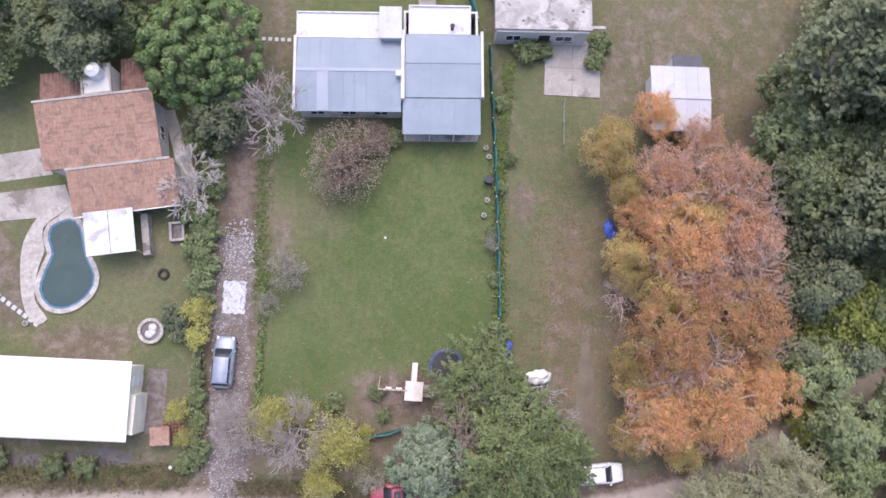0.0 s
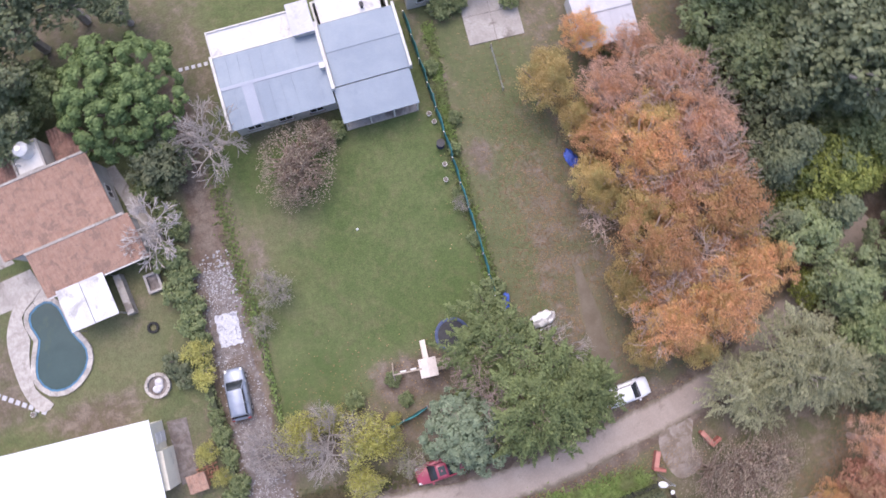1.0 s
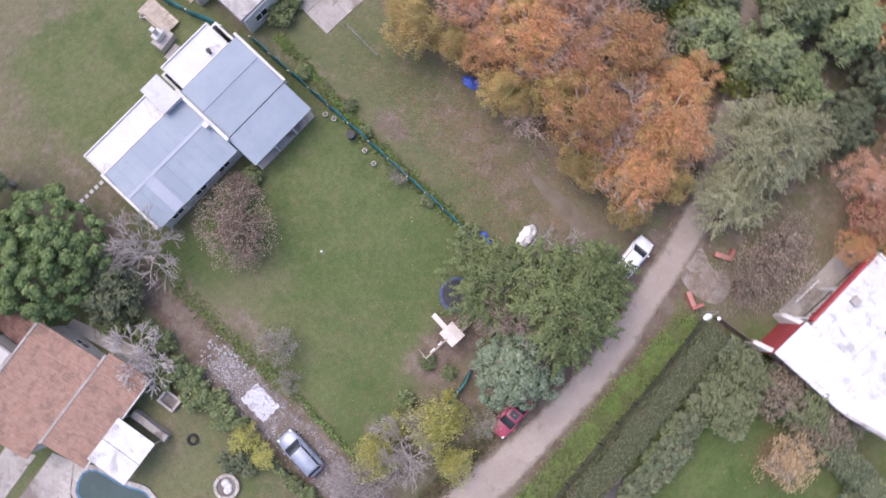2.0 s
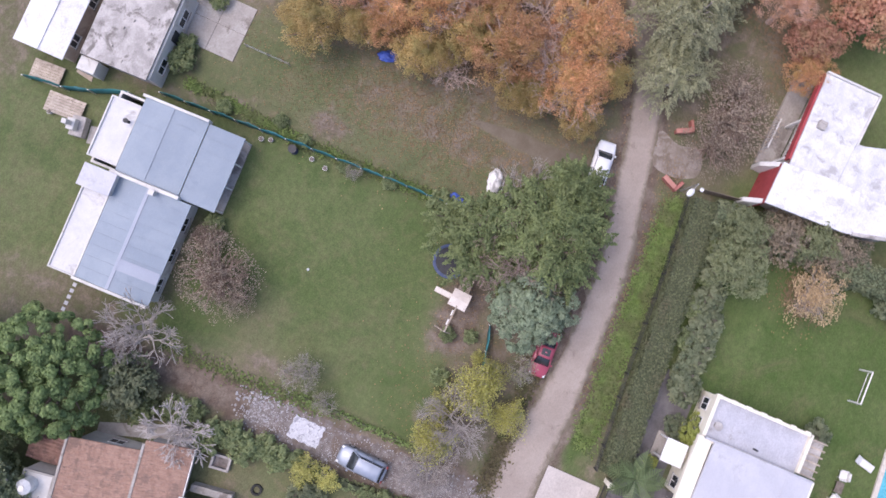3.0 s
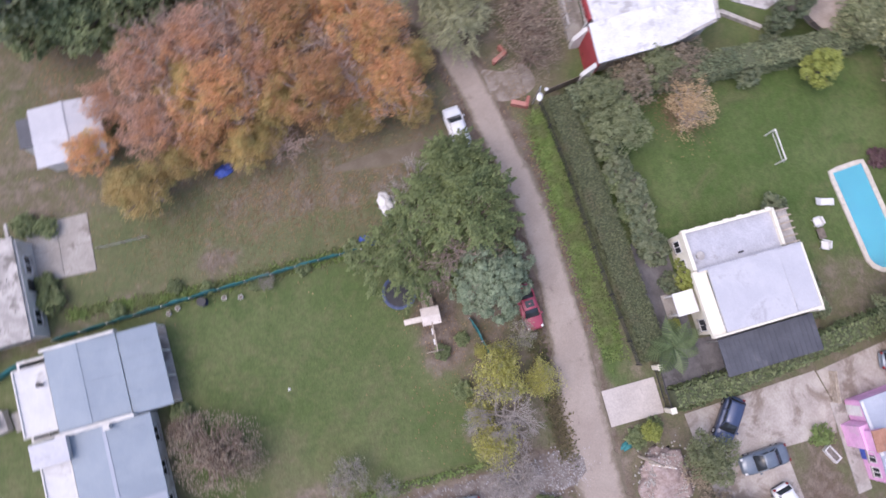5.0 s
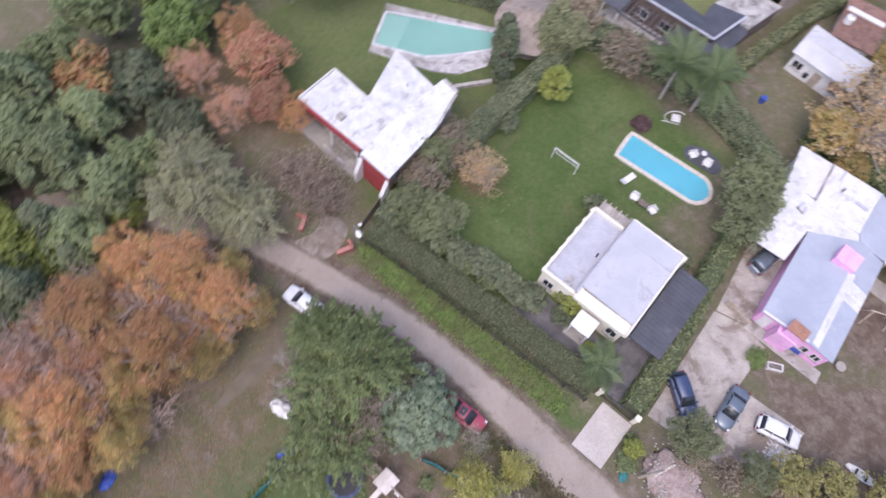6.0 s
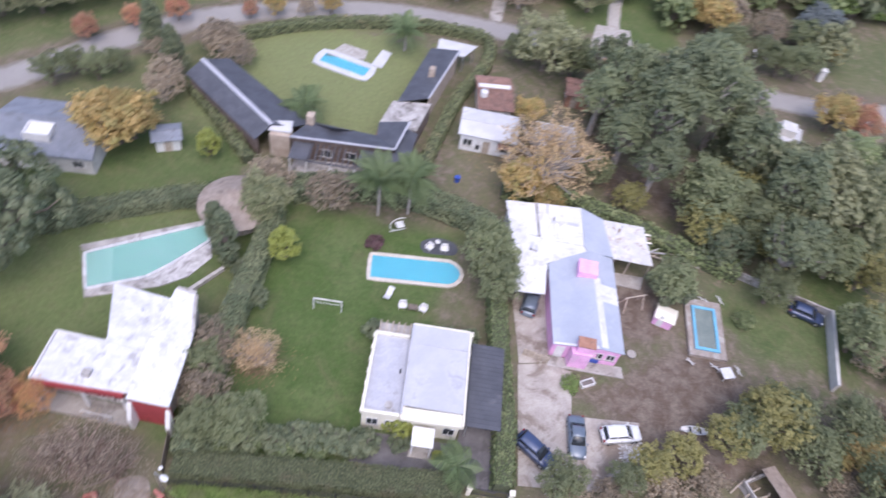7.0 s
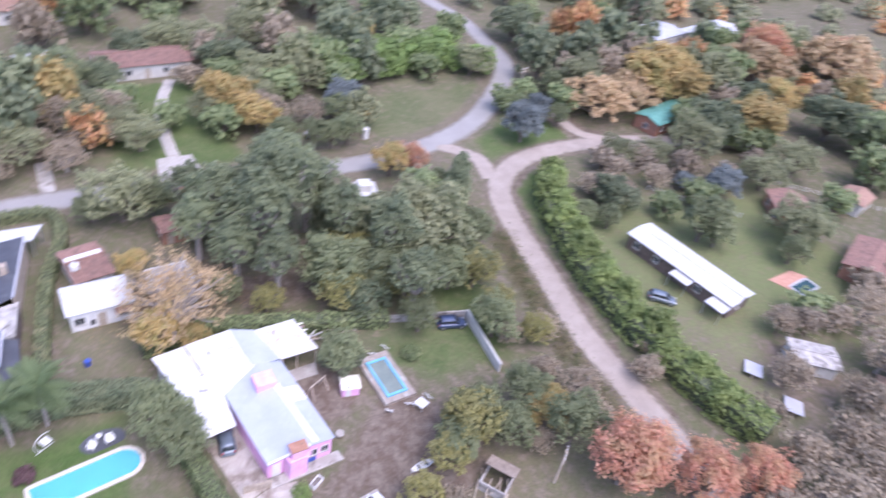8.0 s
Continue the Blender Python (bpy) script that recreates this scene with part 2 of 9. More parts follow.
M_BARK = mat("tree_bark", (0.13, 0.105, 0.085), (0.22, 0.185, 0.155), 2.5, 0.95, 0, 0.8, None, 0.6, 0.5, 8)
M_BARKPALE = mat("pale_bare_bark", (0.30, 0.265, 0.24), (0.42, 0.38, 0.35), 2.5, 0.95, 0, 0.6, None, 0.6, 0.5, 8)
M_BARKBROWN = mat("brown_twig_bark", (0.19, 0.135, 0.105), (0.28, 0.21, 0.17), 2.5, 0.95, 0, 0.6, None, 0.6, 0.5, 8)
M_BARKTAN = mat("pinkish_twig_bark", (0.40, 0.305, 0.255), (0.54, 0.430, 0.370), 2.5, 0.95, 0, 0.6, None, 0.6, 0.5, 8)
M_BARKTWIG = mat("reddish_dead_twig", (0.27, 0.195, 0.165), (0.38, 0.29, 0.25), 2.5, 0.95, 0, 0.6, None, 0.6, 0.5, 8)
M_BARKWHITE = mat("whitish_bark", (0.42, 0.38, 0.36), (0.54, 0.50, 0.47), 2.5, 0.95, 0, 0.6, None, 0.6, 0.5, 8)
M_DARK = mat("dark_plastic", (0.02, 0.02, 0.024), (0.035, 0.035, 0.04), 2, 0.6, 0, 0.1)
M_STEEL = mat("galvanised_steel", (0.45, 0.45, 0.46), (0.58, 0.58, 0.6), 2, 0.4, 0.7, 0.1)
M_WHITE = mat("white_paint", (0.62, 0.61, 0.60), (0.72, 0.71, 0.70), 2, 0.5, 0, 0.08)
M_TEAL = mat("teal_shade_cloth", (0.02, 0.13, 0.14), (0.035, 0.19, 0.20), 1.2, 0.8, 0, 0.6, (0.10, 0.22, 0.24), 0.6, 0.8, 12)
M_BLUE = mat("blue_plastic", (0.03, 0.06, 0.30), (0.06, 0.12, 0.48), 2, 0.5, 0, 0.3)
M_RED = mat("red_brick_edging", (0.33, 0.12, 0.095), (0.42, 0.17, 0.14), 2, 0.8, 0, 0.3)
M_STONE = mat("pale_stone_paving", (0.34, 0.31, 0.285), (0.47, 0.44, 0.405), 2.4, 0.9, 0, 0.5, (0.30, 0.27, 0.24), 0.6, 1.0, 5, vary=0.1)
M_RUBBLE = mat("white_rubble", (0.42, 0.41, 0.42), (0.60, 0.59, 0.60), 3.0, 0.9, 0, 0.6, (0.35, 0.33, 0.33), 0.6, 1.5, 6, vary=0.2)
M_TYRE = mat("tyre_rubber", (0.02, 0.02, 0.02), (0.03, 0.03, 0.03), 4, 0.9, 0, 0.2)


def glossy(name, col, rough=0.25, metal=0.0, coat=0.0):
    m, nt, bs, co = start(name)
    n = noise_of(nt, co, 1.3, 3)
    c = blend(nt, ramp(nt, n, 0.3, 0.7), tuple(0.9 * v for v in col), tuple(min(1, 1.08 * v) for v in col))
    nt.links.new(c, bs.inputs["Base Color"])
    bs.inputs["Roughness"].default_value, bs.inputs["Metallic"].default_value = rough, metal
    bs.inputs["Coat Weight"].default_value = coat
    return m


M_PANE = glossy("window_glass", (0.03, 0.035, 0.04), 0.08)
M_CAR_SILVER = glossy("silver_blue_car_paint", (0.27, 0.30, 0.36), 0.35, 0.3, 0.6)
M_CAR_RED = glossy("faded_red_car_paint", (0.36, 0.06, 0.095), 0.35, 0.0, 0.5)
M_CAR_WHITE = glossy("white_car_paint", (0.74, 0.75, 0.78), 0.35, 0.0, 0.5)
M_CAR_BLUE = glossy("dark_blue_car_paint", (0.05, 0.07, 0.14), 0.3, 0.2, 0.6)
M_CAR_GREY = glossy("grey_blue_car_paint", (0.15, 0.18, 0.22), 0.3, 0.3, 0.6)
M_LAMP = glossy("clear_lamp_glass", (0.75, 0.75, 0.75), 0.15)
M_TAIL = glossy("red_lamp_glass", (0.22, 0.02, 0.02), 0.2)
M_POOL_BLUE = mat("blue_pool_paint", (0.10, 0.50, 0.63), (0.14, 0.56, 0.68), 0.5, 0.5, 0, 0.1)
M_POOL_TURQ = mat("turquoise_pool_paint", (0.26, 0.47, 0.36), (0.32, 0.52, 0.40), 0.5, 0.5, 0, 0.1, (0.38, 0.53, 0.44), 0.6, 0.3)
M_POOL_DARK = mat("algae_pool_lining", (0.010, 0.034, 0.034), (0.018, 0.048, 0.046), 0.4, 0.6, 0, 0.1)


def water_mat(name, tint, rough=0.06):
    m, nt, bs, co = start(name)
    n = noise_of(nt, co, 2.5, 3)
    bs.inputs["Base Color"].default_value = (*tint, 1)
    bs.inputs["Transmission Weight"].default_value = 0.85
    bs.inputs["IOR"].default_value, bs.inputs["Roughness"].default_value = 1.33, rough
    bumped(nt, bs, n, 0.05, 0.02)
    return m


M_PAVE_CREAM = mat("cream_pool_coping", (0.50, 0.45, 0.39), (0.60, 0.55, 0.48), 2.0, 0.85, 0, 0.3, (0.42, 0.37, 0.31), 0.62, 0.8, 8)
M_WATER_PALE = water_mat("pale_pool_water", (0.72, 0.94, 0.92))
M_WATER = water_mat("clear_pool_water", (0.50, 0.91, 0.97))
M_WATER_GREEN = mat("murky_pool_water", (0.016, 0.046, 0.045), (0.024, 0.058, 0.056), 0.35, 0.12, 0, 0.0, (0.030, 0.062, 0.046), 0.62, 0.4, 16)


# ---- building blocks ----
def part(name, bm, material, parent, label="", smooth=False):
    me = bpy.data.meshes.new(name)
    bmesh.ops.recalc_face_normals(bm, faces=bm.faces)
    bm.to_mesh(me)
    bm.free()
    me.materials.append(material)
    if smooth:
        me.polygons.foreach_set("use_smooth", [True] * len(me.polygons))
    ob = new(name, me)
    ob.parent = parent
    if label:
        tagged(ob, label)
    return ob


def thing(name, label, category, x=0, y=0, z=0, rz=0, group="", kind=""):
    ob = new(name)
    ob.empty_display_size = 0.3
    ob.matrix_basis = pose(x, y, z, 0, 0, rz)
    return tagged(ob, label, category, group, kind)


def structure(name, bm, material, label, category):
    ob = part(name, bm, material, None)
    return tagged(ob, label, category, kind="structure")


def box(bm, x0, y0, z0, x1, y1, z1, bevel=0.0):
    r = bmesh.ops.create_cube(bm, size=1, matrix=Matrix.Translation(((x0 + x1) / 2, (y0 + y1) / 2, (z0 + z1) / 2)) @ Matrix.Diagonal((abs(x1 - x0), abs(y1 - y0), abs(z1 - z0), 1)))
    if bevel:
        edges = list({e for v in r["verts"] for e in v.link_edges})
        bmesh.ops.bevel(bm, geom=edges, offset=bevel, segments=1, affect="EDGES")
    return bm


def boxes(*rows, bevel=0.0):
    bm = bmesh.new()
    for r in rows:
        box(bm, *r, bevel=bevel)
    return bm


def prism(pts, z0, z1, bm=None):
    """An upright prism over a polygon; z1 may be a function of x and y."""
    bm = bm or bmesh.new()
    top = [bm.verts.new((x, y, z1(x, y) if callable(z1) else z1)) for x, y in pts]
    low = [bm.verts.new((x, y, z0(x, y) if callable(z0) else z0)) for x, y in pts]
    bm.faces.new(top)
    bm.faces.new(low[::-1])
    for i in range(len(pts)):
        j = (i + 1) % len(pts)
        bm.faces.new((top[j], top[i], low[i], low[j]))
    return bm


def tube(bm, a, b, ra, rb, n=6):
    a, b = Vector(a), Vector(b)
    q = (b - a).to_track_quat("Z", "Y").to_matrix()
    ring = []
    for p, r in ((a, ra), (b, rb)):
        ring.append([bm.verts.new(p + q @ Vector((r * math.cos(2 * math.pi * k / n), r * math.sin(2 * math.pi * k / n), 0))) for k in range(n)])
    for k in range(n):
        bm.faces.new((ring[0][k], ring[0][(k + 1) % n], ring[1][(k + 1) % n], ring[1][k]))
    bm.faces.new(ring[0][::-1])
    bm.faces.new(ring[1])
    return bm


def disc(bm, x, y, z0, z1, r, n=20, r1=None):
    return tube(bm, (x, y, z0), (x, y, z1), r, r if r1 is None else r1, n)


def spline(pts, step=0.5, closed=False):
    """Points along a smooth line through the given ones."""
    P = [Vector((*p, 0)[:3]) for p in pts]
    n, out = len(P), []
    for i in range(n if closed else n - 1):
        a, b, c, d = (P[(i + k) % n] if closed else P[min(max(i + k, 0), n - 1)] for k in (-1, 0, 1, 2))
        m = max(2, int((c - b).length / step))
        for k in range(m):
            t = k / m
            out.append(0.5 * ((2 * b) + (c - a) * t + (2 * a - 5 * b + 4 * c - d) * t * t + (3 * b - a - 3 * c + d) * t**3))
    if not closed:
        out.append(P[-1])
    return [(v.x, v.y) for v in out]


def ribbon(pts, width, z, rough=0.15, step=0.6, crown=0.04, seed=1):
    """A road's bed along a smooth line, with uneven edges and a slight crown."""
    rnd = random.Random(seed)
    line = spline(pts, step)
    bm, rows = bmesh.new(), []
    side = bm.verts.layers.float.new("shoulder")
    for i, p in enumerate(line):
        a, b = line[max(i - 1, 0)], line[min(i + 1, len(line) - 1)]
        d = Vector((b[0] - a[0], b[1] - a[1])).normalized()
        s = Vector((-d.y, d.x))
        w = width(i / len(line)) if callable(width) else width
        row = []
        for k, f in enumerate((-0.5, -0.44, -0.22, 0, 0.22, 0.44, 0.5)):
            j = rnd.uniform(-rough, rough) if k in (0, 6) else 0
            q = Vector(p) + s * (f * w + j)
            h = z + crown * (1 - 4 * f * f) + (-0.06 if k in (0, 6) else 0)
            row.append(bm.verts.new((q.x, q.y, h)))
        rows.append(row)
    for row in rows:
        for v, f in zip(row, (1.0, 0.8, 0.25, 0.2, 0.25, 0.8, 1.0)):
            v[side] = f
    for r0, r1 in zip(rows, rows[1:]):
        for k in range(6):
            bm.faces.new((r0[k], r0[k + 1], r1[k + 1], r1[k]))
    return bm


def near_line(x, y, pts):
    """Distance of arrays x, y from a polyline."""
    best = np.full(x.shape, 1e9)
    for (ax, ay), (bx, by) in zip(pts, pts[1:]):
        dx, dy = bx - ax, by - ay
        t = np.clip(((x - ax) * dx + (y - ay) * dy) / (dx * dx + dy * dy + 1e-9), 0, 1)
        best = np.minimum(best, np.hypot(x - ax - t * dx, y - ay - t * dy))
    return best


# ---- ground ----
LANE = [(-40, -17.6), (-28, -16.5), (-17.3, -15.5), (-9, -15.5), (-2, -15.7), (5, -15.4), (10, -14.7), (15, -13.5), (20.3, -12.2), (25, -10.6), (32, -6.5), (42, 0)]
TRACK_N = [(-17.5, 24), (-16.8, 19), (-16.5, 14), (-16.4, 8)]
TRACK_S = [(-16.4, 8), (-16.1, 3), (-15.8, -3), (-15.4, -8.5), (-14.9, -12.6), (-14.8, -14.6)]
BEND = [(-52, 8), (-55.5, -5), (-58.5, -18), (-59.4, -29), (-60.2, -43), (-63, -55), (-65.6, -67), (-69.5, -77), (-77, -83), (-88, -85.4), (-104, -84.4), (-118, -80.5), (-140, -72)]
AVENUE = [(70, -52), (57, -61.7), (46.5, -74.9), (34.9, -84.8), (18.2, -92.1), (4.3, -94), (-16.6, -93.8), (-35.6, -92), (-49.6, -91.2), (-61.8, -92.8), (-76.7, -98.5), (-91.6, -110.4), (-102, -123.2), (-104.5, -136.4), (-106, -150), (-104, -170), (-110, -210)]
SPUR = [(-69.5, -80), (-71, -87), (-66, -93)]
BRANCH = [(-104, -84.4), (-98, -89), (-97.5, -96), (-97, -102), (-92, -110)]
GARDEN_DRIVE = [(-27, -129), (-24, -122), (-22, -115), (-21, -105), (-21, -94)]


def ground():
    def axis(lo, hi, step):
        mid = np.arange(lo, hi + step, step)
        far = np.array([6, 15, 35, 80, 180, 400, 900, 2000, 3500.0])
        return np.concatenate([lo - far[::-1], mid, hi + far])

    xs, ys = axis(-130, 70, 0.8), axis(-150, 50, 0.8)
    X, Y = np.meshgrid(xs, ys)
    rng = np.random.default_rng(3)

    def lumps(cell):
        g = rng.random((90, 90))
        u, v = (X / cell) % 89, (Y / cell) % 89
        i, j = u.astype(int), v.astype(int)
        a, b = u - i, v - j
        a, b = a * a * (3 - 2 * a), b * b * (3 - 2 * b)
        return (g[j, i] * (1 - a) + g[j, i + 1] * a) * (1 - b) + (g[j + 1, i] * (1 - a) + g[j + 1, i + 1] * a) * b

    n1, n2, n3 = lumps(9.0), lumps(3.5), lumps(1.7)
    earth, litter, lush = 0.36 + 0.2 * n1, 0.08 + 0.14 * n2, 0.15 + 0.3 * n1

    def patch(x0, y0, x1, y1, soft, amount):
        wx, wy = X + 2.2 * (n2 - 0.5), Y + 2.2 * (n3 - 0.5)
        d = np.minimum(np.minimum(wx - x0, x1 - wx), np.minimum(wy - y0, y1 - wy))
        return np.clip(d / soft + 0.5, 0, 1) * amount

    def spot(x, y, rx, ry, amount):
        d = np.hypot((X - x) / rx, (Y - y) / ry) + 0.6 * (n2 - 0.5)
        return np.clip(1.4 - d, 0, 1) * amount

    def lay(field, value, mask):
        return field * (1 - mask) + value * mask

    lawns = ((-14, -6, 6.3, 19, 0.82), (-40, -4, -19.5, 26, 0.55), (-13, 20, 5, 40, 0.7), (7, -6, 14.5, 40, 0.45), (-2.5, -52, 21, -21, 1.0),
             (-9, -19.6, 17, -16.4, 1.3), (19.5, -50, 44, -23, 0.9), (24, -74, 48, -44, 0.8), (6, -86, 32, -62, 0.95), (-52, -60, -34, -44, 0.75),
             (-100, -66, -66, -30, 0.45), (-80, -84, -70, -62, 0.9), (-32, -128, -12, -98, 0.85), (-118, -60, -92, -30, 0.6), (30, -92, 70, -60, 0.6), (-94, -98, -74, -87, 0.9), (-88, -114, -56, -98, 0.35))
    for x0, y0, x1, y1, a in lawns:
        k = patch(x0, y0, x1, y1, 2.0, 1.0)
        lush, earth = lay(lush, a, k), lay(earth, 0.28 - 0.22 * a + 0.12 * n1, k)
    # bare and worn stretches
    for x, y, rx, ry, a in ((-0.5, -4.8, 5.5, 2.4, 0.72), (-10, -9.5, 7, 2.6, 0.6), (-28, -2, 6, 2.5, 0.62), (-36, 4, 4, 6, 0.55), (-38, 0, 6, 3, 0.6), (-24, 6, 3, 4, 0.35), (-10, 11, 3, 3, 0.25), (-12.5, 8, 2.5, 4, 0.5), (-9, 20, 4, 2, 0.5), (8.6, 13, 1.6, 2.6, 0.6), (-23, 27, 5, 3, 0.6), (-16.6, 19, 2, 4, 0.5),
                            (-30, -34, 13, 8, 0.85), (-30, -40, 8, 7, 0.8), (-24, -46, 6, 6, 0.85), (-26, -66, 9, 6, 0.7), (-35, -64, 12, 8, 0.6), (-34, -56, 9, 4, 0.45), (-12, -70, 12, 8, 0.4), (-74, -30, 9, 12, 0.45),
                            (-84, -24, 12, 10, 0.6), (22, -17.5, 4, 2, 0.5), (26, -20, 10, 3, 0.4), (-22, -11.5, 6, 1.6, 0.5), (4, -8.5, 5, 2.5, 0.55), (-70, -48, 3, 22, 0.45)):
        k = spot(x, y, rx, ry, 1.0)
        earth, lush = np.maximum(earth, a * k), lush * (1 - 0.5 * k)
    for x, y, rx, ry, a in ((12.5, 6, 4.5, 15, 0.40), (22, 5, 9, 18, 0.62), (30, -4, 8, 8, 0.5), (36, 12, 8, 26, 0.5), (14, -31, 3.6, 3, 0.55), (-12, -68, 9, 8, 0.62), (38, -60, 4, 3.5, 0.5),
                            (40, -20, 12, 7, 0.55), (13, -17.6, 5, 1.0, 0.5), (1, -9, 6, 3, 0.4), (-100, -92, 10, 6, 0.45), (-58, -18, 8, 6, 0.5), (32, 12, 16, 40, 0.45)):
        litter = np.maximum(litter, spot(x, y, rx, ry, a))
    litter = np.maximum(litter, patch(7.6, -7, 17, 21, 5, 0.36))
    earth = np.maximum(earth, patch(8.5, -7, 17, 16, 6, 0.36))
    earth = np.maximum(earth, spot(13.5, 3, 3.2, 14, 0.52))
    earth = np.maximum(earth, spot(22, 5, 9, 18, 0.5))
    for line, w, a in ((LANE, 2.4, 0.8), (TRACK_N, 1.2, 0.95), (TRACK_S, 2.3, 0.75), (BEND, 3.0, 0.7), (AVENUE, 4.2, 0.5), (BRANCH, 3.0, 0.7)):
        d = near_line(X, Y, line) + 0.9 * (n3 - 0.5)
        k = np.clip((w + 0.9 - d) / 1.3, 0, 1)
        earth, lush = np.maximum(earth, a * k), lush * (1 - k)
    pale = np.maximum(patch(5.5, -88, 33, -62, 3.0, 0.9), np.maximum(patch(27, -50, 44, -22, 5.0, 0.25), patch(-122, -66, -71, -22, 6.0, 0.45)))
    Z = -0.02 * n2
    ny, nx = X.shape
    idx = np.arange(nx * ny).reshape(ny, nx)
    quads = np.stack([idx[:-1, :-1], idx[:-1, 1:], idx[1:, 1:], idx[1:, :-1]], -1).reshape(-1, 4)
    me = bpy.data.meshes.new("ground")
    me.from_pydata(np.stack([X, Y, Z], -1).reshape(-1, 3).tolist(), [], quads.tolist())
    col = me.color_attributes.new("cover", "FLOAT_COLOR", "POINT")
    col.data.foreach_set("color", np.stack([earth, litter, lush, pale], -1).astype(np.float32).ravel())
    me.materials.append(M_GROUND)
    tagged(new("ground", me), "worn autumn grass with bare earth and fallen leaves", "ground", kind="structure")


ground()
structure("road", ribbon(LANE, lambda f: 3.0 + 1.4 * min(1.0, max(0.0, (0.47 - f) / 0.12)) - 0.5 * max(0.0, f - 0.55), 0.03, 0.28, 0.45, seed=2), M_ROAD, "pale packed earth lane between grass verges", "road")
structure("driveway", ribbon(TRACK_S, 3.3, 0.03, 0.35, 0.4, seed=3), M_GRAVEL, "gravel driveway with scattered pale stones", "driveway")
structure("road_bend", ribbon(BEND, 5.0, 0.035, 0.35, 0.9, seed=4), M_ROAD, "wide pale dirt road curving to a junction", "road")
structure("avenue", ribbon(AVENUE, 5.2, 0.05, 0.2, 1.0, seed=5), M_ASPHALT, "worn grey road running past the gardens", "road")
structure("road_spur", ribbon(SPUR, 4.0, 0.042, 0.3, 0.8, seed=6), M_ROAD, "short dirt link between the two roads", "road")
structure("road_branch", ribbon(BRANCH, 3.6, 0.046, 0.3, 0.8, seed=7), M_ROAD, "narrow pale dirt branch road", "road")
structure("garden_drive", ribbon(GARDEN_DRIVE, 2.0, 0.04, 0.1, 0.8, seed=8), M_STONE, "pale garden drive leading to a red-roofed house", "driveway")


# ---- houses ----
def walls(parent, x0, y0, x1, y1, h, material, t=0.2, z0=0.0, label=""):
    """Four walls round a room, each a part, mitred end to end."""
    for a, b in (((x0, y0), (x1, y0 + t)), ((x0, y1 - t), (x1, y1)), ((x0, y0 + t), (x0 + t, y1 - t)), ((x1 - t, y0 + t), (x1, y1 - t))):
        hh = h if not callable(h) else None
        if hh is None:
            part("wall", prism([(a[0], a[1]), (b[0], a[1]), (b[0], b[1]), (a[0], b[1])], z0, h), material, parent, label)
        else:
            part("wall", boxes((*a, z0, *b, h)), material, parent, label)


def window(parent, x, y, z, w, h, side, frame_mat=None):
    """A window set in a wall: frame with mullion, sill and panes. side: s, n, e or w, the way it faces."""
    d = {"s": (0, -1), "n": (0, 1), "e": (1, 0), "w": (-1, 0)}[side]

    def bar(bm, u0, v0, u1, v1, o0, o1):
        if d[0] == 0:
            box(bm, x + u0, y + d[1] * o0, z + v0, x + u1, y + d[1] * o1, z + v1)
        else:
            box(bm, x + d[0] * o0, y + u0, z + v0, x + d[0] * o1, y + u1, z + v1)

    bm = bmesh.new()
    f = 0.07
    for r in ((-w / 2, 0, w / 2, f), (-w / 2, h - f, w / 2, h), (-w / 2, f, -w / 2 + f, h - f), (w / 2 - f, f, w / 2, h - f), (-f / 2, f, f / 2, h - f)):
        bar(bm, *r, 0.0, 0.05)
    fr = part("window", bm, frame_mat or M_WHITE, parent)
    for s in (-1, 1):
        bm = bmesh.new()
        a, b = sorted((s * f / 2, s * (w / 2 - f)))
        bar(bm, a, f, b, h - f, 0.004, 0.02)
        part("pane", bm, M_PANE, fr)
    bm = bmesh.new()
    bar(bm, -w / 2 - 0.08, -0.08, w / 2 + 0.08, 0, 0.0, 0.12)
    part("sill", bm, M_CONC, fr)


def door(parent, x, y, side, material, w=0.9, h=2.05):
    d = {"s": (0, -1), "n": (0, 1), "e": (1, 0), "w": (-1, 0)}[side]
    bm, hb = bmesh.new(), bmesh.new()
    if d[0] == 0:
        box(bm, x - w / 2, y, 0.02, x + w / 2, y + d[1] * 0.05, h)
        for k in (0.3, 1.2):
            box(bm, x - w * 0.35, y + d[1] * 0.05, k, x + w * 0.35, y + d[1] * 0.07, k + 0.7)
        box(hb, x + w * 0.38, y + d[1] * 0.05, 1.0, x + w * 0.44, y + d[1] * 0.11, 1.08)
    else:
        box(bm, x, y - w / 2, 0.02, x + d[0] * 0.05, y + w / 2, h)
        for k in (0.3, 1.2):
            box(bm, x + d[0] * 0.05, y - w * 0.35, k, x + d[0] * 0.07, y + w * 0.35, k + 0.7)
        box(hb, x + d[0] * 0.05, y + w * 0.38, 1.0, x + d[0] * 0.11, y + w * 0.44, 1.08)
    o = part("door", bm, material, parent)
    part("handle", hb, M_STEEL, o)


def slab(parent, name, pts, zf, thick, material, label=""):
    low = (lambda x, y: zf(x, y) - thick) if callable(zf) else zf - thick
    return part(name, prism(pts, low, zf), material, parent, label)


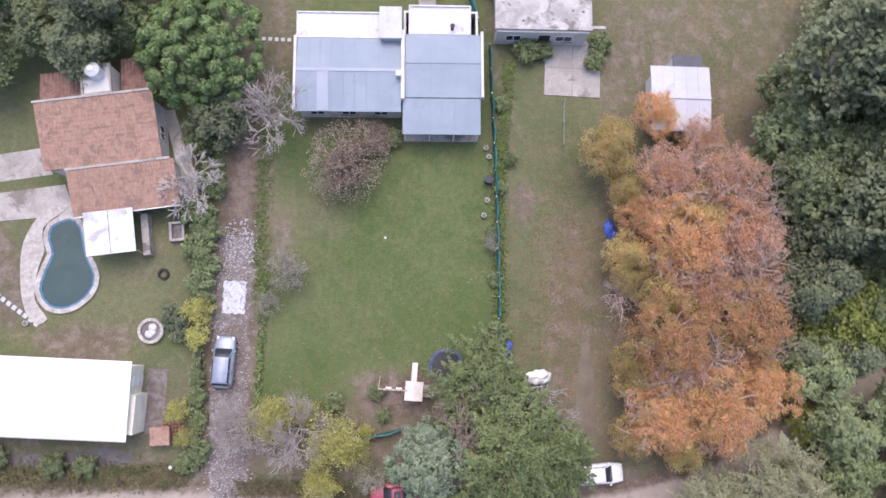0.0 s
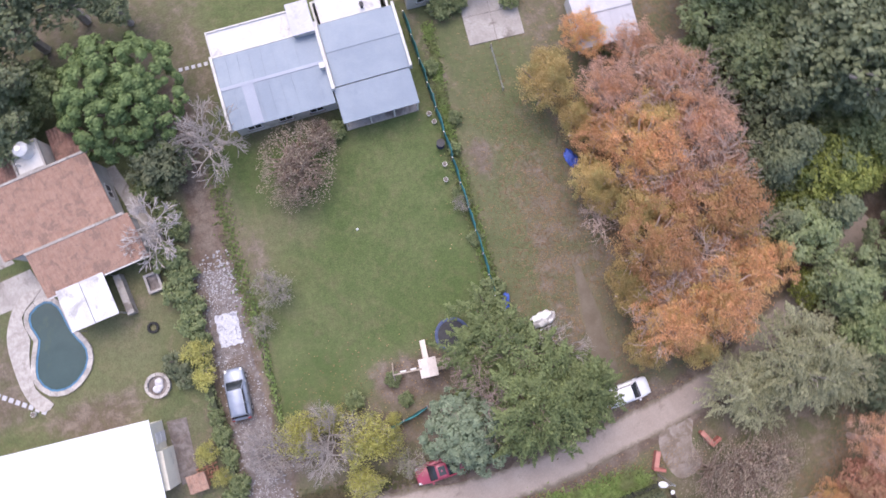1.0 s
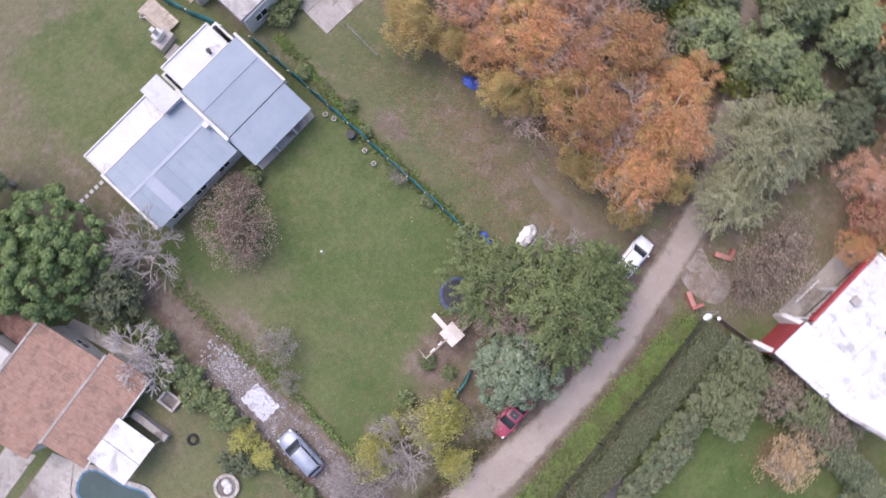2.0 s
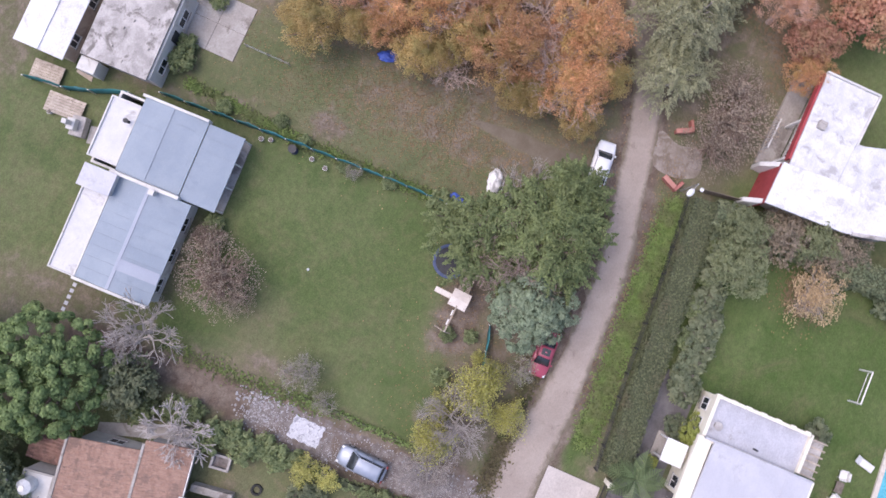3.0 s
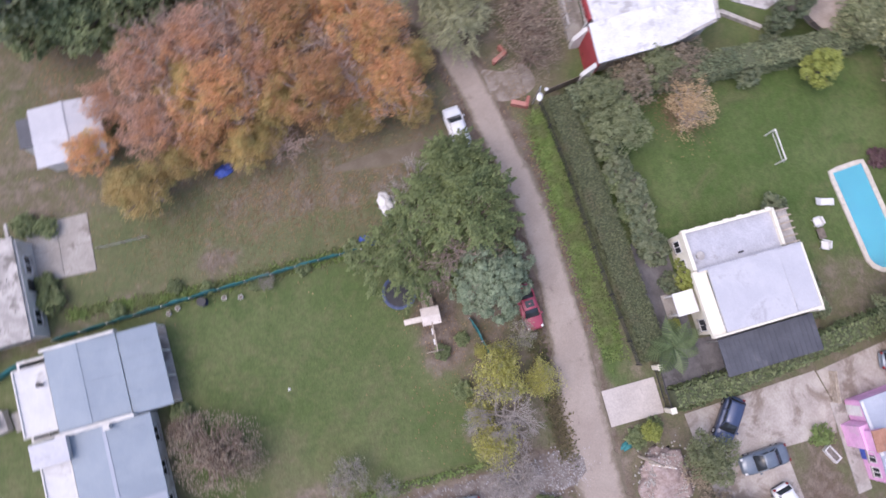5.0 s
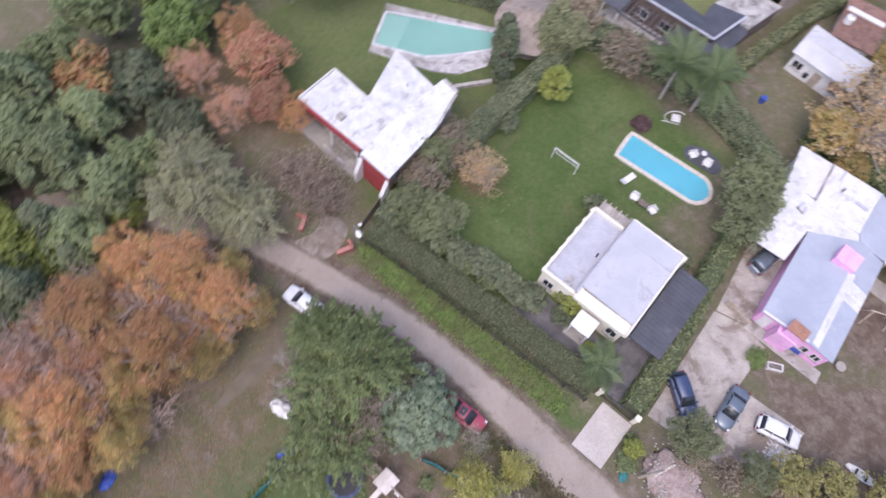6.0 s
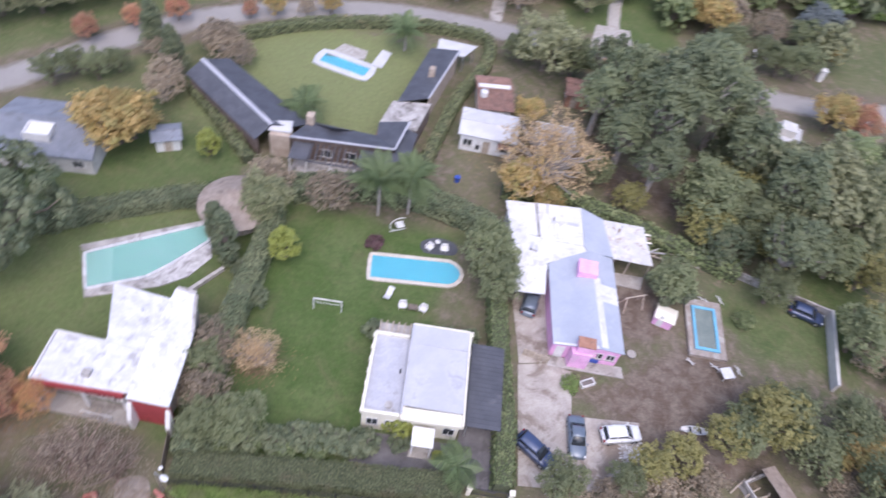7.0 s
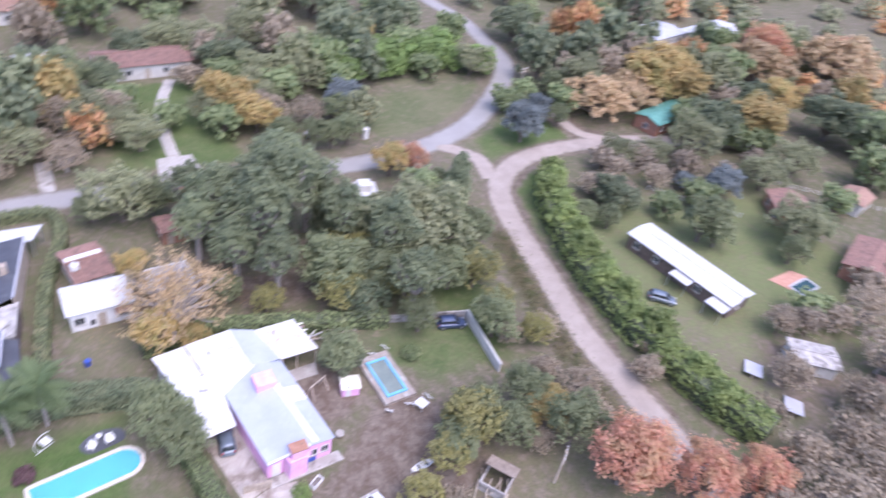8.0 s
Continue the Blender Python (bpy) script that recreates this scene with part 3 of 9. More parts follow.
def sheet_roof(parent, x0, y0, x1, y1, zf, material, rib=0.8, along="y", label="", rough=0.0, name="roof"):
    """Metal sheets side by side: a thin deck, ribs at the laps and one lap across."""
    zz = zf if callable(zf) else (lambda x, y: zf)
    deck = slab(parent, name, [(x0, y0), (x1, y0), (x1, y1), (x0, y1)], zz, 0.09, material, label)
    bm = bmesh.new()
    n = int(((x1 - x0) if along == "y" else (y1 - y0)) / rib)
    for k in range(1, n):
        if along == "y":
            x = x0 + (x1 - x0) * k / n
            p = [(x - 0.03, y0), (x + 0.03, y0), (x + 0.03, y1), (x - 0.03, y1)]
        else:
            y = y0 + (y1 - y0) * k / n
            p = [(x0, y - 0.03), (x1, y - 0.03), (x1, y + 0.03), (x0, y + 0.03)]
        prism(p, lambda a, b: zz(a, b) + 0.003, lambda a, b: zz(a, b) + 0.035, bm)
    part("rib", bm, material, deck)
    return deck


def tile_roof(parent, x0, y0, x1, y1, zf, material, label=""):
    """Rows of barrel tiles stepping down a slope along y, over a thin deck."""
    deck = slab(parent, "roof", [(x0, y0), (x1, y0), (x1, y1), (x0, y1)], lambda x, y: zf(x, y) - 0.06, 0.1, material, label)
    nu, rows = int((x1 - x0) / 0.075), int((y1 - y0) / 0.36)
    verts, faces = [], []
    up = 1 if zf(x0, y1) > zf(x0, y0) else -1
    for r in range(rows):
        for e in (0, 1):
            y = y0 + (y1 - y0) * (r + e) / rows
            lift = 0.035 * ((1 - e) if up > 0 else e)
            for i in range(nu + 1):
                x = x0 + (x1 - x0) * i / nu
                verts.append((x, y, zf(x, y) + lift + 0.024 * math.sin(i * math.pi / 2 + 0.4) + random.uniform(-0.009, 0.009)))
        b = r * 2 * (nu + 1)
        faces += [(b + i, b + i + 1, b + nu + 2 + i, b + nu + 1 + i) for i in range(nu)]
    me = bpy.data.meshes.new("tile_course")
    me.from_pydata(verts, [], faces)
    me.materials.append(material)
    ob = new("tile_course", me)
    ob.parent = deck
    return deck


def parapet(parent, x0, y0, x1, y1, z0, z1, material, t=0.18, name="parapet"):
    bm = boxes((x0, y0, z0, x1, y0 + t, z1), (x0, y1 - t, z0, x1, y1, z1), (x0, y0 + t, z0, x0 + t, y1 - t, z1), (x1 - t, y0 + t, z0, x1, y1 - t, z1))
    return part(name, bm, material, parent)


def posts(parent, spots, h, r=0.05, material=None, name="post"):
    for x, y in spots:
        part(name, tube(bmesh.new(), (x, y, 0), (x, y, h), r, r, 8), material or M_STEEL, parent)


def tank(parent, x, y, z, r=0.55, h=1.1):
    bm = bmesh.new()
    disc(bm, x, y, z, z + h * 0.8, r, 20)
    disc(bm, x, y, z + h * 0.8, z + h, r, 20, r * 0.45)
    t = part("water_tank", bm, M_WHITE, parent, "white plastic roof tank")
    part("lid", disc(bmesh.new(), x, y, z + h, z + h + 0.08, r * 0.4, 16), M_STEEL, t)


def grey_house():
    h = thing("grey_roofed_house", "low white house with blue-grey metal sheet roofs", "house", -12.0, 19.0, 0, 4.4)
    walls(h, 0.25, 0.3, 9.2, 8.7, 2.5, M_WALL)
    walls(h, 9.4, 1.5, 16.0, 9.4, 2.5, M_WALL)
    z1 = lambda x, y: 2.75 + 0.10 * (3.6 - abs(y - 3.6))
    slab(h, "gable", [(0.2, 0.3), (9.2, 0.3), (9.2, 6.4), (0.2, 6.4)], lambda x, y: z1(x, y) - 0.1, 0.2, M_WALL)
    for a, b in ((-0.05, 3.6), (3.6, 6.6)):
        sheet_roof(h, 0.1, a, 9.2, b, z1, M_BLUE_ROOF, 1.0)
    z2 = lambda x, y: 2.85 + 0.09 * (3.2 - abs(y - 4.4))
    for a, b in ((1.25, 4.4), (4.4, 7.0)):
        sheet_roof(h, 9.55, a, 16.2, b, z2, M_BLUE_ROOF, 1.0)
    sheet_roof(h, 9.35, -1.95, 16.15, 1.2, lambda x, y: 2.45 + 0.10 * (y + 1.9), M_BLUE_ROOF, 1.0, label="porch roof of blue-grey sheet")
    # lighter translucent sheet and ridge cap
    part("skylight", prism([(1.9, 0.0), (2.9, 0.0), (2.9, 3.55), (1.9, 3.55)], lambda x, y: z1(x, y) + 0.04, lambda x, y: z1(x, y) + 0.06), M_RIDGE, h, "paler translucent roof sheet")
    part("ridge_cap", prism([(0.1, 3.45), (9.2, 3.45), (9.2, 3.75), (0.1, 3.75)], lambda x, y: z1(x, y) + 0.02, lambda x, y: z1(x, y) + 0.05), M_RIDGE, h)
    part("ridge_cap", prism([(9.55, 4.25), (16.2, 4.25), (16.2, 4.55), (9.55, 4.55)], lambda x, y: z2(x, y) + 0.02, lambda x, y: z2(x, y) + 0.05), M_BLUE_ROOF, h)
    part("parapet", boxes((9.2, 1.0, 2.4, 9.5, 7.2, 3.35)), M_WALL, h, "whitewashed party wall above the roof")
    part("parapet", boxes((16.2, 1.2, 2.3, 16.42, 7.2, 3.2)), M_WALL, h)
    part("parapet", boxes((-0.15, 0.0, 2.3, 0.08, 6.7, 3.1)), M_WALL, h)
    slab(h, "flat_roof", [(0.05, 6.65), (7.3, 6.65), (7.3, 9.0), (0.05, 9.0)], 2.72, 0.2, M_WHITE_ROOF, "white coated flat roof")
    parapet(h, 0.0, 6.62, 7.35, 9.05, 2.55, 2.84, M_WALL, 0.12)
    slab(h, "tank_room", [(7.4, 6.4), (9.2, 6.4), (9.2, 9.1), (7.4, 9.1)], 3.5, 3.45, M_WALL)
    slab(h, "tank_room_roof", [(7.3, 6.3), (9.25, 6.3), (9.25, 9.2), (7.3, 9.2)], 3.62, 0.12, M_CREAM_ROOF)
    slab(h, "flat_roof", [(9.9, 7.05), (15.3, 7.05), (15.3, 9.7), (9.9, 9.7)], 2.75, 0.2, M_WHITE_ROOF, "white coated flat roof")
    parapet(h, 9.85, 7.03, 15.35, 9.75, 2.6, 2.9, M_WALL, 0.12)
    bm = tube(bmesh.new(), (13.7, 7.6, 2.75), (13.7, 7.6, 3.35), 0.14, 0.14, 10)
    part("vent_pipe", disc(bm, 13.7, 7.6, 3.35, 3.45, 0.22, 10), M_DARK, h)
    part("chimney", boxes((8.8, 2.9, 2.9, 9.15, 3.3, 3.7), (8.75, 2.85, 3.7, 9.2, 3.35, 3.78)), M_WALL, h)
    for k in range(4):
        part("porch_post", boxes((9.5 + k * 2.15, -1.85, 0, 9.62 + k * 2.15, -1.73, 2.35)), M_WHITE, h)
    part("porch_beam", boxes((9.4, -1.88, 2.2, 16.1, -1.72, 2.34)), M_WOOD, h)
    part("porch_floor", boxes((9.4, -1.9, 0.0, 16.1, 1.45, 0.12)), M_CONC, h)
    door(h, 11.5, 1.5, "s", M_WOOD)
    for x in (13.2, 15.0):
        window(h, x, 1.5, 0.9, 1.2, 1.1, "s")
    for x in (1.8, 4.6, 7.4):
        window(h, x, 0.3, 0.9, 1.3, 1.1, "s")
    window(h, 0.25, 3.0, 0.9, 1.2, 1.1, "w")
    window(h, 16.0, 5.0, 0.9, 1.2, 1.1, "e")


def red_house():
    h = thing("red_tiled_house", "house with weathered red clay tile roofs and white edges", "house", -31.0, 11.5, 0, 12)
    walls(h, -0.6, 0.7, 8.4, 5.8, 2.9, M_WALL)
    walls(h, 1.1, -3.1, 9.2, 0.45, 2.4, M_WALL)
    walls(h, -0.8, 6.2, 2.6, 8.9, 2.3, M_WALL)
    tile_roof(h, -1.0, 0.55, 8.75, 6.1, lambda x, y: 3.15 + 0.20 * (y - 0.5), M_TILE, "red clay tile slope with moss stains")
    tile_roof(h, 0.8, -3.5, 9.7, 0.3, lambda x, y: 2.45 + 0.22 * (y + 3.5), M_TILE, "lower red clay tile slope")
    tile_roof(h, -1.1, 6.35, 2.7, 9.3, lambda x, y: 3.0 - 0.16 * (y - 6.3), M_TILE2, "small dark red tile roof")
    part("verge", boxes((-1.1, 6.06, 4.05, 8.85, 6.26, 4.36)), M_CONC, h, "pale rendered roof edge")
    part("verge", boxes((0.7, 0.28, 3.05, 9.4, 0.5, 3.36)), M_CONC, h, "pale rendered roof edge")
    part("tank_room", boxes((3.0, 6.3, 0, 5.4, 8.8, 4.0)), M_WALL, h)
    parapet(h, 2.95, 6.28, 5.45, 8.85, 4.0, 4.25, M_CONC, 0.15)
    tank(h, 4.3, 8.1, 4.02, 0.62, 1.3)
    part("pipe", tube(bmesh.new(), (3.4, 7.2, 4.0), (3.4, 7.2, 4.7), 0.06, 0.06, 8), M_STEEL, h)
    tile_roof(h, 5.6, 6.6, 8.2, 10.0, lambda x, y: 2.5 - 0.1 * (y - 6.6), M_TILE2, "low brick-red lean-to roof")
    walls(h, 5.8, 6.7, 8.0, 9.8, 2.1, M_BRICK)
    part("gutter", boxes((0.8, -3.62, 2.3, 9.7, -3.52, 2.4)), M_STEEL, h)
    for x in (2.5, 5.0, 7.6):
        window(h, x, -3.1, 0.9, 1.4, 1.1, "s")
    door(h, 9.2, -1.2, "e", M_WOOD)
    window(h, 8.4, 3.2, 0.9, 1.3, 1.1, "e")


def pergola():
    p = thing("pool_canopy", "white two-panel canopy on posts beside the pool", "canopy", -28.0, 5.0, 0, 11.5)
    for a, b in ((0, 2.0), (2.05, 4.1)):
        part("panel", prism([(a, 0), (b, 0), (b, 3.7), (a, 3.7)], lambda x, y: 2.32 + 0.05 * y, lambda x, y: 2.38 + 0.05 * y), M_WHITE_STREAK, p)
    posts(p, [(0.1, 0.1), (4.0, 0.1), (0.1, 3.6), (4.0, 3.6)], 2.3)
    part("beam", boxes((0, 0.02, 2.2, 4.1, 0.1, 2.31)), M_WOOD, p)
    part("side_wall", boxes((4.15, -0.2, 0, 4.75, 3.4, 0.95)), M_CONC, p, "low masonry barbecue counter")


def barn():
    h = thing("white_roofed_shed", "long shed with a plain white metal roof", "shed", -39.0, -10.0, 0, 1.5)
    walls(h, 0.2, 0.4, 16.2, 5.9, 3.0, M_CREAM)
    zf = lambda x, y: 3.15 + 0.06 * y
    sheet_roof(h, 0, 0, 16.5, 6.3, zf, M_BARN, 5.4, label="bright white roof sheets")
    part("gutter", boxes((0, -0.12, 3.0, 16.5, 0.0, 3.12)), M_STEEL, h)
    part("lean_to", boxes((16.2, 0.4, 0, 16.75, 3.6, 2.6)), M_CREAM, h)
    door(h, 16.2, 4.6, "e", M_WHITE)
    for x in (3, 7, 11):
        window(h, x, 5.9, 1.2, 1.2, 0.9, "n")


def block_house(name, label, x, y, rz, w, d, hgt, roof, wall, flat=True, pitch=0.15, wins=2, ribs=1.0):
    """A plain house of one room's depth: flat roof with parapet, or a ridge along x."""
    h = thing(name, label, "house", x, y, 0, rz)
    walls(h, 0.25, 0.25, w - 0.25, d - 0.25, hgt, wall)
    if flat:
        slab(h, "roof", [(0.05, 0.05), (w - 0.05, 0.05), (w - 0.05, d - 0.05), (0.05, d - 0.05)], hgt + 0.2, 0.2, roof)
        parapet(h, 0, 0, w, d, hgt + 0.02, hgt + 0.36, wall)
    else:
        zf = lambda a, b: hgt + 0.1 + pitch * (d / 2 - abs(b - d / 2))
        part("gable", prism([(0.3, 0.3), (w - 0.3, 0.3), (w - 0.3, d / 2), (w - 0.3, d - 0.3), (0.3, d - 0.3), (0.3, d / 2)], hgt - 0.05, lambda a, b: zf(a, b) - 0.12), wall, h)
        for a, b in ((0, d / 2), (d / 2, d)):
            if ribs:
                sheet_roof(h, -0.15, a - (0.2 if a == 0 else 0), w + 0.15, b + (0 if a == 0 else 0.2), zf, roof, ribs)
            else:
                tile_roof(h, -0.15, a - (0.2 if a == 0 else 0), w + 0.15, b + (0 if a == 0 else 0.2), zf, roof)
        part("ridge_cap", boxes((-0.15, d / 2 - 0.12, zf(0, d / 2), w + 0.15, d / 2 + 0.12, zf(0, d / 2) + 0.09)), roof, h)
    for k in range(wins):
        u = w * (k + 0.5) / wins
        for yy, s in ((0.25, "s"), (d - 0.25, "n")):
            if k == wins // 2 and s == "n":
                door(h, u, yy, s, M_WOOD)
            else:
                window(h, u, yy, 0.9, 1.2, 1.1, s)
    window(h, 0.25, d / 2, 0.9, 1.2, 1.1, "w")
    window(h, w - 0.25, d / 2, 0.9, 1.2, 1.1, "e")
    return h


def sheet(parent, name, corners, thick, material, label=""):
    """A roof sheet or slab over corners given with their heights."""
    bm = bmesh.new()
    top = [bm.verts.new(c) for c in corners]
    low = [bm.verts.new((c[0], c[1], c[2] - thick)) for c in corners]
    bm.faces.new(top)
    bm.faces.new(low[::-1])
    for i in range(len(corners)):
        j = (i + 1) % len(corners)
        bm.faces.new((top[j], top[i], low[i], low[j]))
    return part(name, bm, material, parent, label)


def rail_along(parent, name, a, b, w, h, material, label=""):
    """A square bar from a to b: a gutter, verge or beam."""
    a, b = Vector(a), Vector(b)
    d = (b - a).normalized()
    s = Vector((-d.y, d.x, 0)).normalized() * w / 2
    u = Vector((0, 0, h))
    bm = bmesh.new()
    q = [[bm.verts.new(p + e) for e in (-s, s, s + u, u - s)] for p in (a, b)]
    for k in range(4):
        bm.faces.new((q[0][k], q[0][(k + 1) % 4], q[1][(k + 1) % 4], q[1][k]))
    bm.faces.new(q[0][::-1])
    bm.faces.new(q[1])
    return part(name, bm, material, parent, label)


def white_house():
    h = thing("white_roofed_house", "house with bright white roof wings and dark red walls", "house", 18.6, -22.8, 0, 0)
    walls(h, 0.95, -6.9, 3.7, -0.4, 3.9, M_WALL)
    walls(h, 2.25, -11.3, 3.7, -6.92, 3.9, M_WALL)
    walls(h, 4.2, -4.6, 12.0, -1.3, 3.6, M_WALL)
    walls(h, 4.9, -10.6, 8.2, -4.75, 3.8, M_WALL)
    sheet(h, "roof", [(0.05, -0.1, 4.42), (0.7, -7.0, 4.4), (2.0, -11.6, 4.3), (4.25, -11.8, 4.3), (4.25, -4.6, 4.62), (3.7, 0.0, 4.62)], 0.22, M_WHITE_COAT, "bright white coated roof wing")
    sheet(h, "roof", [(3.9, -0.6, 4.3), (3.9, -4.75, 4.36), (7.75, -4.85, 4.3), (12.35, -4.9, 4.2), (12.25, -0.25, 4.15)], 0.22, M_WHITE_STREAK, "white coated roof wing with grey streaks")
    sheet(h, "roof", [(3.9, -4.78, 4.34), (3.9, -10.6, 4.24), (10.0, -11.1, 4.2), (7.75, -4.88, 4.3)], 0.22, M_WHITE_STREAK, "white coated roof wing with grey streaks")
    rail_along(h, "parapet", (12.42, -5.0, 4.0), (12.32, -0.2, 3.95), 0.16, 0.42, M_WALL, "grubby white roof edge")
    rail_along(h, "parapet", (7.8, -4.95, 4.0), (12.42, -5.0, 4.0), 0.16, 0.36, M_WALL)
    rail_along(h, "fascia", (4.3, -0.45, 3.45), (12.2, -0.13, 3.35), 0.2, 0.72, M_REDWALL, "dark red painted fascia")
    part("front_wall", boxes((0.15, -0.38, 0.0, 3.75, -0.15, 4.05)), M_REDWALL, h, "dark red painted front wall")
    part("front_wall", boxes((4.3, -1.28, 2.5, 12.0, -1.1, 3.6)), M_REDWALL, h, "dark red painted band")
    for x in (0.1, 3.55):
        part("buttress", prism([(x, -0.14), (x + 0.42, -0.14), (x + 0.42, 0.75), (x, 0.75)], 0, lambda a, b: 3.3 - 2.2 * b), M_WHITE, h, "white painted buttress")
    part("plinth", boxes((4.2, -1.1, 0, 12.6, 0.75, 0.3)), M_CONC, h, "grey concrete front terrace")
    for x in (4.5, 8.2, 11.9):
        part("terrace_post", boxes((x - 0.1, -0.5, 0.3, x + 0.1, -0.3, 3.4)), M_WHITE, h)
    for k in range(9):
        part("baluster", boxes((5.6 + 0.32 * k, 0.52, 0.3, 5.68 + 0.32 * k, 0.6, 1.1)), M_WHITE, h)
    part("terrace_rail", boxes((5.5, 0.5, 1.1, 8.4, 0.62, 1.18)), M_WHITE, h)
    for x in (5.6, 7.2, 8.8, 10.4):
        window(h, x, -1.08, 1.1, 1.0, 1.2, "n")
    window(h, 12.0, -3.0, 1.2, 1.4, 1.2, "e")
    part("roof_box", boxes((7.6, -1.9, 4.2, 8.3, -1.25, 4.65)), M_CONC, h, "small grey roof vent")
    part("pipe", tube(bmesh.new(), (6.0, -8.6, 4.5), (6.0, -8.6, 5.0), 0.08, 0.08, 8), M_STEEL, h)
    for a, b in (((0.9, -7.6), (2.1, -11.5)), ((2.2, -11.75), (4.1, -11.9))):
        rail_along(h, "parapet", (*a, 4.2), (*b, 4.15), 0.28, 0.3, M_CONC2, "crumbling grey roof edge")


def villa():
    h = thing("cream_villa", "cream house with a pale flat roof and stepped parapets", "house", -6.4, -27.1, 0, 3.8)
    # x to the lawn side, y away from the lane
    walls(h, 0.15, -9.0, 5.5, -0.15, 3.6, M_CREAM)
    walls(h, 5.52, -8.4, 9.1, -0.15, 3.25, M_CREAM)
    slab(h, "roof", [(0.02, -9.6), (5.62, -9.6), (5.62, -1.05), (0.02, -1.05)], lambda x, y: 3.92 + 0.03 * x, 0.3, M_CREAM_ROOF, "pale roof membrane with a low seam")
    slab(h, "roof", [(0.0, -1.03), (5.6, -1.03), (5.6, 0.0), (0.0, 0.0)], 3.62, 0.25, M_CREAM, "lower cream roof ledge above the door")
    slab(h, "roof", [(5.68, -8.3), (9.0, -8.3), (9.0, -0.35), (5.68, -0.35)], 3.35, 0.25, M_TERRACE, "lower pale terrace roof with dark edges")
    for a, b, w in (((9.05, -8.4), (9.12, -0.1), 0.26), ((5.7, -0.15), (9.2, -0.15), 0.3), ((5.8, -8.42), (9.15, -8.45), 0.26)):
        rail_along(h, "parapet", (*a, 3.2), (*b, 3.2), w, 0.5, M_CREAM, "weathered cream parapet")
    for k in range(7):
        part("parapet_cap", boxes((8.95, -8.2 + 1.3 * k, 3.71, 9.28, -7.75 + 1.3 * k, 3.82)), M_CREAM, h)
    part("cornice", boxes((-0.15, 0.0, 3.3, 5.6, 0.2, 3.72), (-0.18, -9.7, 3.4, 0.0, 0.18, 3.98), (0.0, -9.78, 3.4, 5.6, -9.62, 4.05)), M_CREAM, h)
    part("seam", boxes((0.1, -7.55, 3.96, 5.5, -7.46, 4.08)), M_CREAM_ROOF, h)
    part("ridge_wall", boxes((5.5, -9.6, 3.8, 5.67, -0.2, 4.14)), M_TERRACE, h, "low wall between the two roofs")
    part("pier", boxes((-0.4, -9.95, 0, 0.1, -9.4, 3.7)), M_CREAM, h)
    part("back_terrace", boxes((5.7, -10.2, 2.5, 8.9, -8.6, 2.68)), M_CONC2, h, "grey concrete terrace slab at the back")
    for k in range(6):
        part("terrace_beam", boxes((5.75 + 0.6 * k, -10.4, 2.7, 5.87 + 0.6 * k, -8.62, 2.84)), M_WOOD, h)
    for x in (5.9, 8.6):
        part("terrace_post", boxes((x - 0.1, -10.1, 0, x + 0.1, -9.9, 2.5)), M_CREAM, h)
    part("entrance_roof", prism([(2.3, 0.22), (4.3, 0.22), (4.3, 2.0), (2.3, 2.0)], 2.35, lambda x, y: 2.72 - 0.12 * y), M_WHITE, h, "small white roof over the door")
    for x in (2.45, 4.15):
        part("post", tube(bmesh.new(), (x, 1.8, 0), (x, 1.8, 2.4), 0.1, 0.1, 8), M_WHITE, h)
    part("door_step", boxes((2.2, 0.0, 0, 4.4, 2.1, 0.14)), M_CONC, h)
    door(h, 3.3, -0.15, "n", M_WOOD)
    for x in (1.0, 6.4, 8.1):
        window(h, x, -0.15, 1.0, 1.1, 1.3, "n", M_WHITE)
    for y in (-2.5, -6.5):
        window(h, 9.1, y, 1.0, 1.4, 1.3, "e")
    part("wall_vent", boxes((0.9, 0.2, 2.7, 1.4, 0.26, 3.05)), M_DARK, h)
    part("planter", disc(bmesh.new(), 6.8, -1.0, 3.36, 3.7, 0.28, 12, 0.38), M_CONC2, h)
    part("vent_pipe", tube(bmesh.new(), (6.2, -4.5, 3.3), (6.2, -4.5, 4.1), 0.08, 0.08, 8), M_DARK, h)
    # side carport
    c = thing("carport", "dark grey sheet carport on thin posts beside the villa", "carport", -6.6, -27.2, 0, 3.8)
    sheet_roof(c, -3.5, -9.2, -0.25, -0.4, lambda x, y: 2.75 + 0.04 * x, M_SLATE, 0.45, "x")
    posts(c, [(-3.4, -0.6), (-3.4, -4.5), (-3.4, -9.0), (-0.4, -0.6), (-0.4, -9.0)], 2.5)


